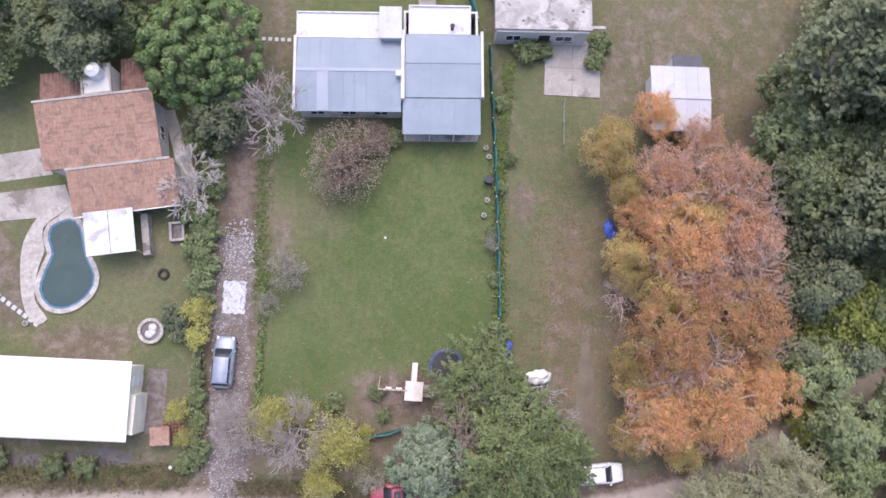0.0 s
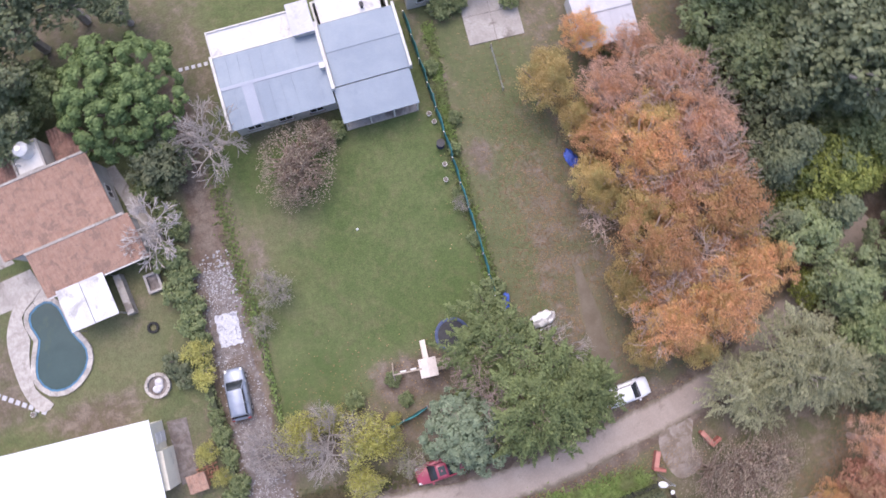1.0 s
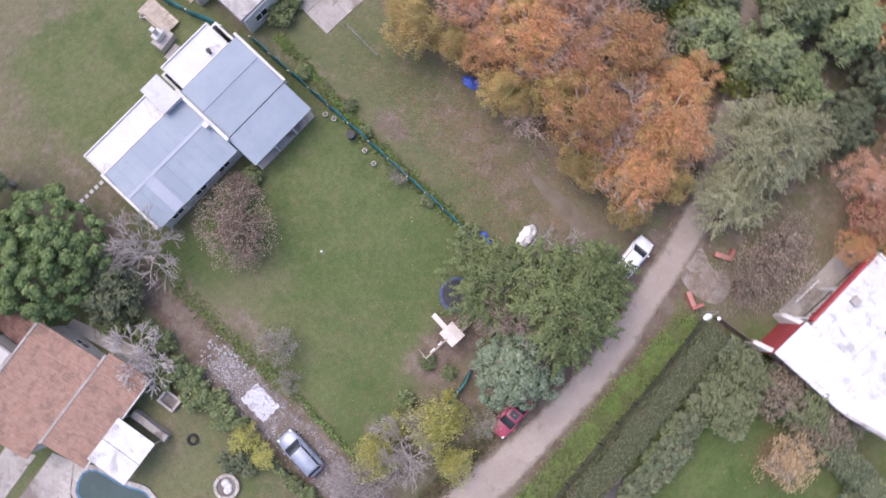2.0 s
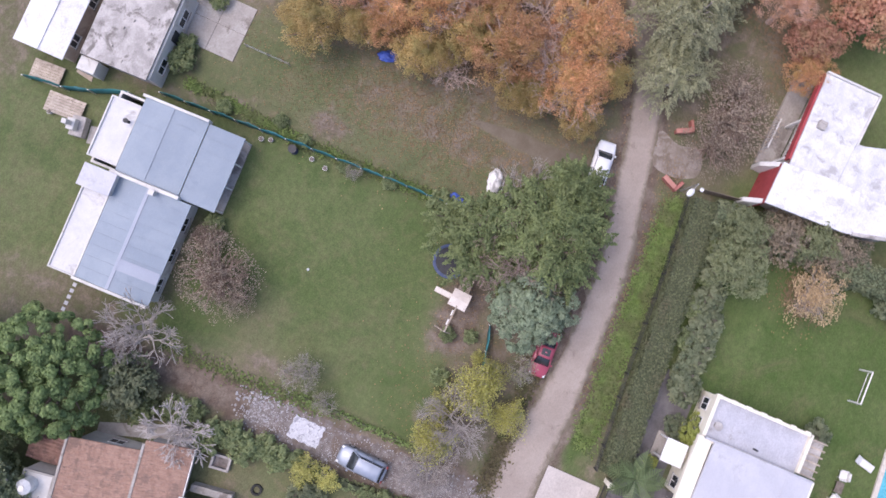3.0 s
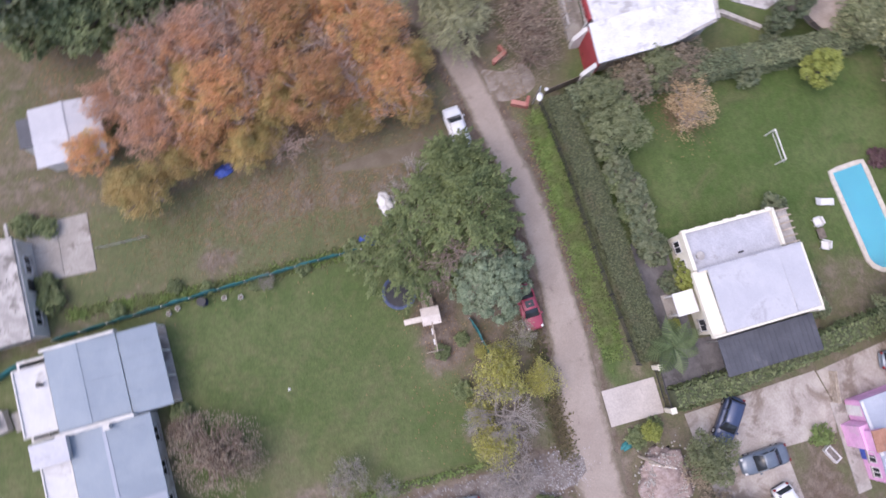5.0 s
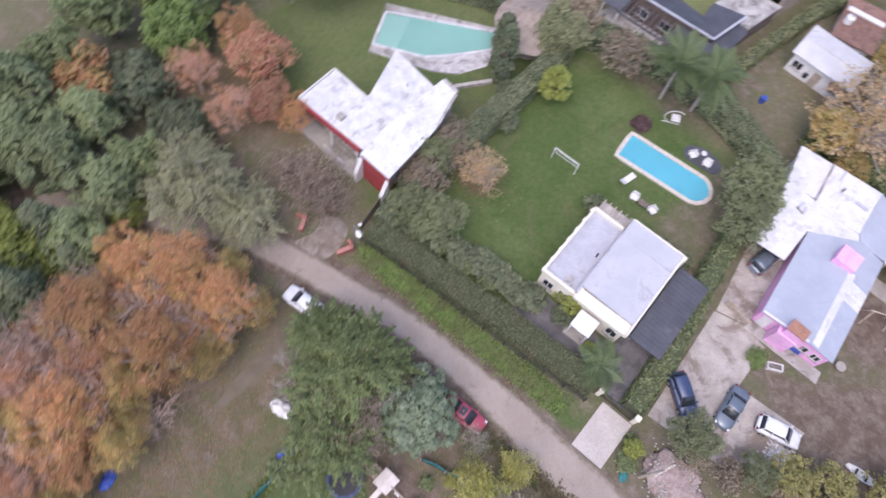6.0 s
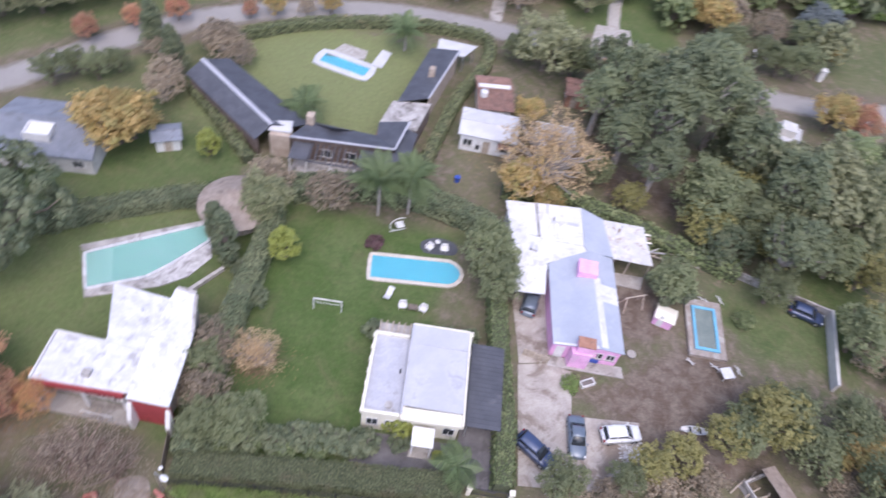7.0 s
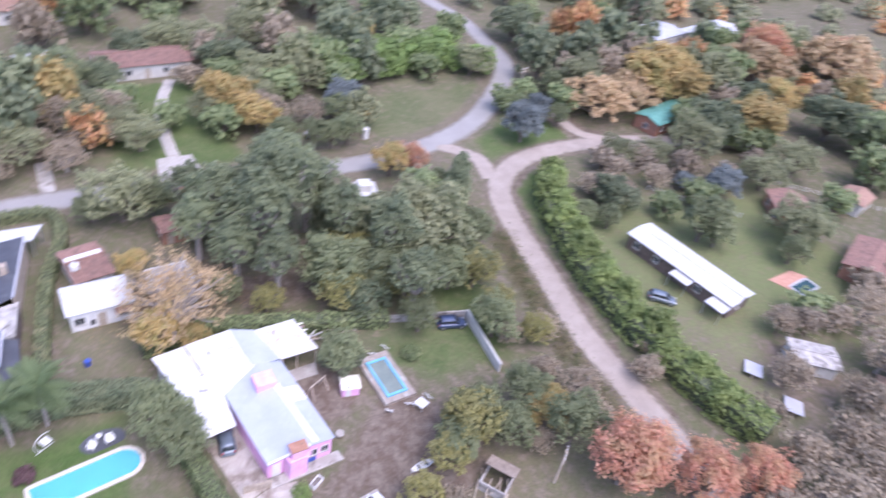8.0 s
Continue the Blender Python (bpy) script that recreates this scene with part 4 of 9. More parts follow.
def pink_house():
    h = thing("pink_house", "pink house with blue-grey gable roof and white ridge strips", "house")
    zr = 3.55
    W0, W1, E0, E1, R0, R1 = (-13.1, -48.6), (-14.3, -38.3), (-20.3, -51.0), (-21.7, -38.75), (-17.5, -50.8), (-19.1, -38.3)
    # walls under the eaves, each a little inside the roof's edge
    corner = [(-14.5, -38.75), (-21.35, -39.0), (-20.1, -50.7), (-13.4, -48.4)]
    for a, b in zip(corner, corner[1:] + corner[:1]):
        rail_along(h, "wall", (*a, 0), (*b, 0), 0.2, 2.62, M_PINK, "pink painted wall")
    r = sheet(h, "roof", [(*W0, 2.75), (*W1, 2.75), (*R1, zr), (*R0, zr)], 0.08, M_PALE_BLUE, "pale blue-grey sheet roof slope")
    r2 = sheet(h, "roof", [(*R0, zr), (*R1, zr), (*E1, 2.75), (*E0, 2.75)], 0.08, M_PALE_BLUE, "pale blue-grey sheet roof slope")
    zw = lambda t, f: tuple(Vector((*R0, zr)).lerp(Vector((*R1, zr)), t).lerp(Vector((*W0, 2.75)).lerp(Vector((*W1, 2.75)), t), f) + Vector((0, 0, 0.03)))
    ze = lambda t, f: tuple(Vector((*R0, zr)).lerp(Vector((*R1, zr)), t).lerp(Vector((*E0, 2.75)).lerp(Vector((*E1, 2.75)), t), f) + Vector((0, 0, 0.03)))
    sheet(h, "flashing", [ze(0.28, 0.02), ze(0.98, 0.02), ze(0.98, 0.30), ze(0.28, 0.30)], 0.025, M_WHITE_COAT, "white waterproofed strip along the ridge")
    sheet(h, "flashing", [ze(0.34, 0.305), ze(0.52, 0.305), ze(0.52, 0.99), ze(0.34, 0.99)], 0.025, M_WHITE_COAT, "white roof patch")
    sheet(h, "flashing", [zw(0.975, 0.05), zw(0.998, 0.05), zw(0.998, 0.98), zw(0.975, 0.98)], 0.025, M_WHITE_COAT, "white roof verge")
    # gable front with a broad chimney, door and windows
    sheet(h, "gable", [(-14.55, -38.62, 2.7), (-21.3, -38.86, 2.7), (-19.1, -38.78, 3.4)], 0.1, M_PINK, "pink gable")
    ch = part("chimney", prism([(-16.2, -38.6), (-18.6, -38.7), (-18.3, -37.75), (-16.4, -37.65)], 0, lambda x, y: 2.7), M_PINK, h, "pink chimney stack on the front wall")
    part("shaft", boxes((-18.3, -38.95, 2.7, -16.7, -37.9, 3.9)), M_PINK, ch)
    part("cap", boxes((-18.4, -39.05, 3.9, -16.6, -37.8, 4.02)), M_BRICK, ch, "brick-red chimney cap")
    part("tank_base", boxes((-18.3, -48.9, 3.2, -16.2, -47.0, 4.2)), M_PINK, h, "pink tank block on the roof")
    door(h, -15.3, -38.66, "n", M_WHITE)
    window(h, -19.3, -38.84, 0.95, 1.0, 1.0, "n")
    window(h, -20.6, -38.88, 0.95, 0.9, 1.0, "n")
    part("mural", boxes((-19.6, -38.76, 0.1, -18.65, -38.72, 0.75)), M_BLUE, h, "blue painted panel low on the wall")
    part("terrace", prism([(-14.2, -38.5), (-22.2, -38.9), (-22.4, -37.6), (-14.4, -37.3)], 0, 0.1), M_CONC, h)
    # patched white roofs behind
    b = thing("patched_shed", "rambling shed under patched white sheet roofs", "shed")
    NW = sheet(b, "roof", [(-7.45, -56.3, 3.05), (-11.0, -56.7, 3.1), (-11.75, -51.9, 3.05), (-8.6, -51.6, 2.95)], 0.09, M_WHITE_COAT, "white patched sheet roof")
    MID = sheet(b, "roof", [(-11.1, -56.6, 3.3), (-16.3, -57.2, 3.35), (-16.9, -51.6, 3.22), (-11.85, -51.5, 3.1)], 0.09, M_WHITE_COAT, "white patched sheet roof")
    SW = sheet(b, "roof", [(-8.6, -51.75, 2.98), (-17.3, -51.8, 3.12), (-17.4, -50.7, 3.12), (-13.0, -48.4, 2.9), (-13.05, -44.2, 2.75), (-9.9, -43.9, 2.65)], 0.09, M_WHITE_COAT, "white patched sheet roof")
    GAP = sheet(b, "roof", [(-16.3, -57.2, 3.4), (-18.9, -56.2, 3.3), (-20.3, -51.05, 3.0), (-17.4, -50.85, 3.2), (-16.9, -51.55, 3.35)], 0.09, M_PALE_BLUE, "pale blue-grey sheet roof")
    LEAN = sheet(b, "roof", [(-18.95, -56.3, 3.1), (-23.9, -56.6, 2.95), (-25.0, -51.2, 2.7), (-20.35, -51.0, 2.85)], 0.08, M_RUST_WHITE, "open lean-to roof with rusty patches")
    rnd = random.Random(21)

    def patches(deck, box_, z, n, mats):
        """Odd sheets, tar strips and boards lying on a roof."""
        x0, y0, x1, y1 = box_
        for _ in range(n):
            cx, cy, a = rnd.uniform(x0, x1), rnd.uniform(y0, y1), rnd.uniform(-0.25, 0.25) + rnd.choice((0, 1.57))
            w, d = rnd.uniform(0.25, 0.8), rnd.uniform(0.05, 0.3)
            u, v = Vector((math.cos(a), math.sin(a))), Vector((-math.sin(a), math.cos(a)))
            q = [Vector((cx, cy)) + u * i * w + v * j * d for i, j in ((-1, -1), (1, -1), (1, 1), (-1, 1))]
            sheet(deck, "patch", [(p.x, p.y, z(p.x, p.y)) for p in q], 0.02, rnd.choice(mats))

    patches(LEAN, (-24.2, -55.9, -20.0, -51.8), lambda x, y: 3.1 + 0.045 * (x + 19.0) - 0.045 * (y + 56.3) + 0.03, 26, (M_CONC2, M_DARK, M_WHITE_ROOF, M_BARKBROWN, M_CREAM))
    patches(MID, (-15.8, -56.4, -12.2, -52.2), lambda x, y: 3.37, 7, (M_CONC2, M_WHITE, M_CREAM_ROOF))
    patches(SW, (-12.6, -50.8, -10.4, -45.0), lambda x, y: 3.0, 6, (M_CONC2, M_WHITE, M_CREAM_ROOF))
    rail_along(b, "roof_edge", (-11.05, -56.6, 3.1), (-11.8, -51.7, 3.05), 0.14, 0.3, M_CONC2, "dark step between the roofs")
    for a, c in (((-8.0, -55.8), (-9.0, -51.9)), ((-9.0, -51.9), (-10.3, -47.8)), ((-8.2, -56.0), (-16.0, -56.6)), ((-16.4, -56.7), (-19.0, -55.9)), ((-19.0, -55.9), (-20.2, -51.4))):
        rail_along(b, "wall", (*a, 0), (*c, 0), 0.18, 2.7, M_WALL)
    posts(b, [(-24.8, -51.5), (-22.4, -51.3), (-20.6, -51.2), (-23.7, -56.3), (-10.1, -44.1), (-12.8, -44.4)], 2.6, 0.07, M_WOOD)
    part("floor", prism([(-20.4, -51.3), (-24.8, -51.5), (-24.4, -49.6), (-20.6, -49.6)], 0, 0.08), M_CONC, b)
    fg = thing("yard_gate", "brown board gate between the patio and forecourt", "gate", -11.7, -38.0, 0, -8)
    for k in range(10):
        part("board", boxes((-0.28 * k - 0.25, -0.03, 0.05, -0.28 * k, 0.03, 1.25)), M_WOOD, fg)
    part("rail", boxes((-2.85, 0.03, 0.9, 0, 0.09, 1.0)), M_WOOD, fg)


def long_dark_house():
    h = thing("courtyard_house", "long brick house with dark grey roofs round a lawn", "house")

    def run_wall(*pts, z=2.7, material=M_DARKBRICK):
        for a, b in zip(pts, pts[1:]):
            rail_along(h, "wall", (*a, 0), (*b, 0), 0.22, z, material)

    # west wing: a ridge with a short slope to the street and a long one to the lawn
    rid = [(33.4, -68.6, 4.0), (21.5, -59.6, 4.0)]
    sheet(h, "roof", [rid[0], rid[1], (23.0, -57.7, 2.9), (34.9, -66.6, 2.9)], 0.14, M_SLATE, "dark grey roof slope to the street")
    sheet(h, "roof", [rid[0], (30.9, -71.3, 2.8), (17.6, -62.4, 2.8), (19.0, -60.6, 3.5), rid[1]], 0.14, M_SLATE, "dark grey roof slope to the lawn")
    rail_along(h, "ridge_cap", rid[0], rid[1], 0.5, 0.1, M_CREAM_ROOF, "pale metal ridge cap")
    run_wall((34.4, -66.7), (22.9, -58.2))
    run_wall((34.4, -66.9), (31.0, -70.8), (19.0, -62.6))
    part("corner_block", prism([(21.6, -60.4), (19.4, -61.0), (19.1, -58.7), (21.5, -58.5)], 0, 3.4), M_TANWALL, h, "tan rendered corner block")
    sheet(h, "corner_roof", [(21.9, -60.6, 3.75), (19.4, -61.2, 3.7), (19.0, -59.3, 3.65), (21.7, -59.0, 3.7)], 0.2, M_WHITE_ROOF, "pale corner roof")
    # middle wing: a slope to the lawn, a gutter along its street edge and a lower porch roof
    sheet(h, "roof", [(18.9, -58.5, 3.9), (6.7, -59.9, 3.9), (9.2, -62.4, 3.1), (17.6, -62.5, 3.1)], 0.14, M_SLATE, "dark grey middle roof")
    sheet(h, "roof", [(6.65, -59.95, 3.9), (5.9, -65.2, 3.9), (9.6, -64.9, 3.1), (9.25, -62.45, 3.1)], 0.14, M_SLATE, "dark grey end roof")
    sheet(h, "roof", [(17.0, -62.3, 3.15), (12.2, -62.35, 3.15), (14.4, -60.9, 4.3)], 0.1, M_SLATE, "small hipped roof over the hall")
    for a, b in (((18.9, -58.45, 3.78), (6.6, -59.85, 3.78)), ((6.6, -59.85, 3.78), (5.8, -65.2, 3.78))):
        rail_along(h, "gutter", a, b, 0.24, 0.14, M_CREAM_ROOF, "pale metal gutter")
    run_wall((18.8, -58.9), (7.0, -60.3), (6.3, -65.0), z=3.6)
    run_wall((17.4, -62.2), (9.4, -62.1), (9.5, -64.7))
    sheet(h, "porch_roof", [(18.6, -56.3, 2.5), (16.4, -56.5, 2.5), (16.4, -59.0, 2.95), (18.6, -58.7, 2.95)], 0.1, M_SLATE, "dark porch roof")
    sheet(h, "porch_roof", [(10.6, -57.1, 2.5), (4.9, -57.5, 2.5), (6.7, -60.1, 2.95), (10.6, -59.6, 2.95)], 0.1, M_SLATE, "dark porch roof")
    sheet(h, "porch_roof", [(4.9, -57.52, 2.5), (4.6, -64.8, 2.5), (6.1, -65.0, 2.95), (6.68, -60.15, 2.95)], 0.1, M_SLATE, "dark side porch roof")
    for k in range(9):
        u = 10.9 + 0.66 * k
        rail_along(h, "pergola_beam", (u, -56.7, 2.5), (u + 0.15, -59.2, 2.8), 0.12, 0.14, M_SLATE)
    rail_along(h, "pergola_beam", (10.6, -56.75, 2.4), (16.5, -56.35, 2.4), 0.16, 0.16, M_SLATE)
    sheet(h, "terrace", [(18.6, -56.2, 0.1), (4.8, -57.2, 0.1), (6.8, -60.2, 0.1), (18.6, -59.0, 0.1)], 0.12, M_CONC2, "grey paved porch")
    for x in (5.2, 8.0, 10.7, 13.6, 16.4, 18.4):
        part("post", boxes((x - 0.08, -57.2 + 0.05 * x, 0, x + 0.08, -57.04 + 0.05 * x, 2.4)), M_WHITE, h)
    for x in (9, 12, 15):
        window(h, x, -58.78 - 0.117 * (18.8 - x), 0.9, 1.8, 1.2, "n")
    # link and east wing
    sheet(h, "flat_roof", [(8.8, -69.7, 2.85), (3.9, -70.6, 2.85), (4.8, -64.9, 2.85), (9.6, -64.95, 2.85)], 0.2, M_CONC2, "grey concrete link roof")
    run_wall((5.0, -64.9), (4.1, -70.4), z=2.6)
    run_wall((9.2, -65.0), (8.4, -69.6), z=2.6)
    sheet(h, "roof", [(4.4, -70.6, 3.7), (2.0, -81.9, 3.7), (6.0, -82.3, 2.9), (8.2, -69.6, 2.9)], 0.14, M_SLATE, "dark grey roof of the side wing")
    rail_along(h, "gutter", (4.35, -70.5, 3.6), (1.95, -81.9, 3.6), 0.2, 0.14, M_CREAM_ROOF, "pale metal gutter")
    run_wall((4.3, -70.8), (2.2, -81.7), z=3.5, material=M_TANWALL)
    run_wall((2.2, -81.7), (5.7, -82.0), z=2.9)
    run_wall((5.7, -82.0), (7.8, -70.0), z=2.7)
    part("chimney", boxes((4.4, -76.0, 3.2, 5.2, -75.2, 4.7), bevel=0.04), M_TANWALL, h)
    part("chimney", boxes((17.0, -62.6, 2.9, 17.9, -61.6, 4.6), bevel=0.04), M_TANWALL, h)
    sheet(h, "carport_roof", [(5.2, -82.2, 2.75), (1.2, -82.0, 2.75), (-0.3, -85.2, 2.65), (5.2, -85.3, 2.65)], 0.12, M_WHITE_ROOF, "pale carport roof at the end")
    for x, y in ((1.3, -82.3), (0.1, -84.9), (5.0, -85.0)):
        part("post", tube(bmesh.new(), (x, y, 0), (x, y, 2.5), 0.07, 0.07), M_STEEL, h)


def slab_house():
    h = thing("concrete_house", "unfinished house with a stained flat concrete roof", "house", 4.9, 27.6, 0, 4)
    walls(h, 0.2, 0.5, 8.5, 6.2, 2.7, M_CONC2)
    slab(h, "roof", [(0, 0.35), (8.7, 0.35), (8.7, 6.4), (0, 6.4)], 2.95, 0.25, M_CONC2, "stained bare concrete roof slab")
    part("front_wall", boxes((0.2, 0.2, 0, 8.5, 0.48, 2.68)), M_WALL, h, "grubby pale front wall")
    for x, w in ((1.8, 1.4), (6.4, 1.6)):
        window(h, x, 0.2, 0.9, w, 1.1, "s", M_WHITE)
    door(h, 4.6, 0.2, "s", M_DARK, 1.0)
    part("beam", boxes((8.5, 0.7, 2.4, 10.0, 0.95, 2.6)), M_CONC2, h)
    part("annex", boxes((-1.2, 5.2, 0, 0.0, 6.8, 1.9)), M_WALL, h, "low pale annex")
    for k in range(9):
        part("rubble_block", boxes((0.6 + 0.9 * k, 2.4 + 1.7 * math.sin(k * 2.3) + 0.4, 2.955, 0.8 + 0.9 * k, 2.9 + 1.7 * math.sin(k * 2.3), 3.05)), M_CONC, h)
    y = new("side_yard")
    tagged(y, "brown stained concrete strip between the houses", "paving", kind="structure")
    part("slab", prism([(2.8, 33.6), (13.4, 34.9), (13.2, 36.0), (3.0, 35.2)], -0.05, 0.06), M_TANWALL, y)
    a = block_house("metal_roofed_house", "small house with a white metal roof among the trees", 3.4, 35.4, 3, 7.6, 4.2, 2.6, M_WHITE_COAT, M_TANWALL, False, 0.06, 2)
    for k, (x, y0, w) in enumerate(((-1.7, 32.9, 2.6), (0.2, 36.0, 2.0))):
        d = thing("board_platform", "weathered board platform beside the fence", "platform", x + 2.6, y0, 0, 96)
        for q in range(7):
            part("board", boxes((0, 0.26 * q, 0.3, w + 0.8, 0.26 * q + 0.23, 0.36)), M_WOOD, d)
        part("bearer", boxes((0.2, 0.05, 0, 0.35, 1.75, 0.3)), M_WOOD, d)
        part("bearer", boxes((w + 0.3, 0.05, 0, w + 0.45, 1.75, 0.3)), M_WOOD, d)
    b = block_house("tree_hidden_house", "pale metal-roofed house under the autumn crowns", 19.4, 20.2, 3, 5.0, 5.5, 2.6, M_CREAM_ROOF, M_WALL, False, 0.08)
    part("lean_to", boxes((2.0, 5.6, 2.3, 4.6, 6.9, 2.42)), M_SLATE, b, "dark lean-to roof")
    part("wall", boxes((2.1, 5.6, 0, 4.5, 6.8, 2.3)), M_WALL, b)


grey_house()
red_house()
pergola()
barn()
white_house()
villa()
pink_house()
long_dark_house()
slab_house()
lh = block_house("long_white_roofed_house", "long brick house under a bright white metal roof", -80.0, -56.0, 98.0, 19.6, 5.8, 2.7, M_WHITE_ROOF, M_DARKBRICK, False, 0.14, 5)
part("porch_roof", prism([(9.6, 0.0), (13.0, 0.0), (13.0, -1.9), (9.6, -1.9)], 2.3, 2.4), M_WHITE_ROOF, lh, "white porch roof")
part("porch_roof", prism([(16.5, 0.0), (19.6, 0.0), (19.6, -2.4), (16.5, -2.4)], 2.3, 2.4), M_WHITE_ROOF, lh, "white porch roof")
for u, v in ((9.8, -1.7), (12.8, -1.7), (16.7, -2.2), (19.4, -2.2)):
    part("post", tube(bmesh.new(), (u, v, 0), (u, v, 2.3), 0.06, 0.06), M_STEEL, lh)
gh = block_house("grey_tiled_house", "house with a grey-blue hipped tile roof", 40.0, -58.0, 8, 11.0, 8.5, 2.8, M_GREYROOF, M_WALL, False, 0.35, 3, 0)
part("chimney", boxes((1.9, 2.2, 3.4, 2.6, 2.9, 4.9), bevel=0.03), M_CONC2, gh, "pale squat chimney")
part("skylight", boxes((4.6, 5.2, 3.8, 7.4, 5.35, 4.5), (4.6, 7.05, 3.3, 7.4, 7.2, 4.5), (4.6, 5.35, 3.8, 4.75, 7.05, 4.5), (7.25, 5.35, 3.8, 7.4, 7.05, 4.5), (4.75, 5.35, 3.9, 7.25, 7.05, 4.2)), M_WHITE, gh, "white skylight box")
block_house("white_terrace_house", "white flat-roofed house with dark windows", 49.8, -32.8, -37.5, 12.0, 8.0, 3.2, M_WHITE_ROOF, M_WALL, True, 0, 3)
wc = block_house("white_cottage_with_shed", "white cottage with a worn pale roof and small windows", -7.6, -71.2, 1, 7.2, 4.9, 2.9, M_WHITE_ROOF, M_COTTAGE, False, 0.12, 3)
part("meter_box", boxes((4.4, 4.66, 0.6, 4.9, 4.8, 1.3)), M_DARK, wc)
part("awning", boxes((0.2, 4.8, 2.3, 2.2, 5.9, 2.4)), M_TILE2, wc, "small red-brown awning")
block_house("open_store", "low store with a grey roof and white edges", -15.3, -72.4, 2, 5.2, 4.4, 2.0, M_CONC2, M_WHITE, True, 0, 1)
rc = block_house("red_cottage", "small cottage with a faded red tile roof", -5.6, -79.2, 10, 4.6, 6.6, 2.7, M_TILE2, M_WALL, False, 0.16, 2, 0)
tank(rc, 3.9, 4.6, 3.2, 0.5, 1.0)
part("ridge_band", boxes((0.2, 2.3, 3.3, 4.5, 3.0, 3.42)), M_WHITE, rc, "white patched roof band")
block_house("tiled_shed", "low shed with a brown-red tile roof", -18.8, -82.8, 2, 5.2, 3.6, 2.4, M_TILE2, M_BRICK, False, 0.3, 2, 0)
rh = block_house("roadside_house", "white flat-roofed house between tall trees", -46.6, -80.6, -14, 3.4, 12.0, 3.1, M_WHITE_ROOF, M_WALL, True, 0, 1)
part("side_roof", boxes((3.45, 0.6, 0, 7.6, 6.4, 2.9)), M_WHITE_ROOF, rh, "lower white side roof")
part("roof_block", boxes((1.0, 0.6, 3.3, 3.0, 2.6, 4.4)), M_WALL, rh, "white tank block on the roof")
block_house("red_garden_house", "long house with a red-brown tile roof across the road", -31.5, -138.0, 3, 17, 7.5, 2.9, M_TILE2, M_WALL, False, 0.3, 5, 0)
block_house("green_roofed_house", "house with a green sheet roof among autumn trees", -127.0, -92.0, 12, 15, 6.0, 2.9, M_GREEN_ROOF, M_BRICK, False, 0.25, 3)
block_house("tiled_cottage", "cottage with a dull red tile roof and grey porch", -117.0, -57.5, 55, 8, 7, 2.7, M_TILE2, M_BRICK, False, 0.3, 2, 0)
block_house("white_cottage", "small white cottage with a clay tile roof", -137.5, -53.0, 12, 6.5, 5, 2.7, M_TILE, M_WALL, False, 0.3, 2, 0)
block_house("brick_red_house", "house with a wide purple-red tile roof", -122.0, -41.0, 20, 12, 7, 2.8, M_TILE2, M_BRICK, False, 0.25, 3, 0)
block_house("collapsed_shed", "derelict shed with a grey broken roof", -91.0, -25.0, -40, 6.5, 4.5, 2.2, M_CONC2, M_WALL, False, 0.12, 1)
block_house("far_white_house", "distant white-roofed house among trees", -186, -131, 12, 22, 9, 3.0, M_WHITE_ROOF, M_WALL, False, 0.12, 4)
block_house("far_pale_house", "distant pale-roofed house among dark trees", -163, -133, 12, 18, 9, 3.0, M_CREAM_ROOF, M_WALL, False, 0.12, 4)
block_house("far_white_cottage", "distant white cottage in a green garden", -10.0, -139, 10, 8, 7, 3.0, M_WHITE_ROOF, M_WALL, False, 0.15, 2)
block_house("far_tiled_house", "distant house with a red tile roof", -14, -168, 5, 14, 8, 3.0, M_TILE, M_WALL, False, 0.25, 3, 0)
block_house("small_tool_shed", "little grey-roofed white shed by a hedge", 32.5, -58.5, 25, 3.2, 2.6, 2.0, M_GREYROOF, M_WHITE, False, 0.3, 1)


# ---- plants ----
L_DARK = leaf_mat("dark_evergreen_leaf", (0.124, 0.158, 0.095), (0.248, 0.287, 0.168), (0.297, 0.322, 0.188), 0.5, 0.5)
L_GLOSS = leaf_mat("glossy_round_tree_leaf", (0.075, 0.125, 0.040), (0.215, 0.290, 0.105), (0.140, 0.205, 0.070), 0.55, 0.25, 0.2)
L_MID = leaf_mat("mid_green_leaf", (0.148, 0.195, 0.087), (0.297, 0.344, 0.159), (0.344, 0.371, 0.185), 0.6)
L_BLUE = leaf_mat("blue_green_needle", (0.155, 0.208, 0.126), (0.318, 0.376, 0.249), (0.233, 0.294, 0.188), 0.5, 0.3, 0.22)
L_WOOD = leaf_mat("woodland_leaf", (0.225, 0.275, 0.150), (0.440, 0.495, 0.275), (0.360, 0.415, 0.210), 0.5, 0.55)
L_EVERGREEN = leaf_mat("deep_evergreen_leaf", (0.072, 0.098, 0.056), (0.155, 0.188, 0.108), (0.190, 0.210, 0.122), 0.5, 0.35)
L_PALM = leaf_mat("palm_leaf", (0.105, 0.155, 0.068), (0.215, 0.280, 0.130), (0.165, 0.215, 0.098), 0.5, 0.35)
L_SPRUCE = leaf_mat("blue_grey_needle", (0.150, 0.175, 0.175), (0.255, 0.285, 0.285), (0.190, 0.215, 0.210))
L_ORANGE = leaf_mat("orange_autumn_leaf", (0.480, 0.255, 0.128), (0.730, 0.440, 0.240), (0.530, 0.385, 0.155), 0.52, 0.5, 0.2)
L_RUST = leaf_mat("rust_pink_autumn_leaf", (0.470, 0.290, 0.215), (0.680, 0.465, 0.360), (0.600, 0.345, 0.190), 0.5, 0.5, 0.2)
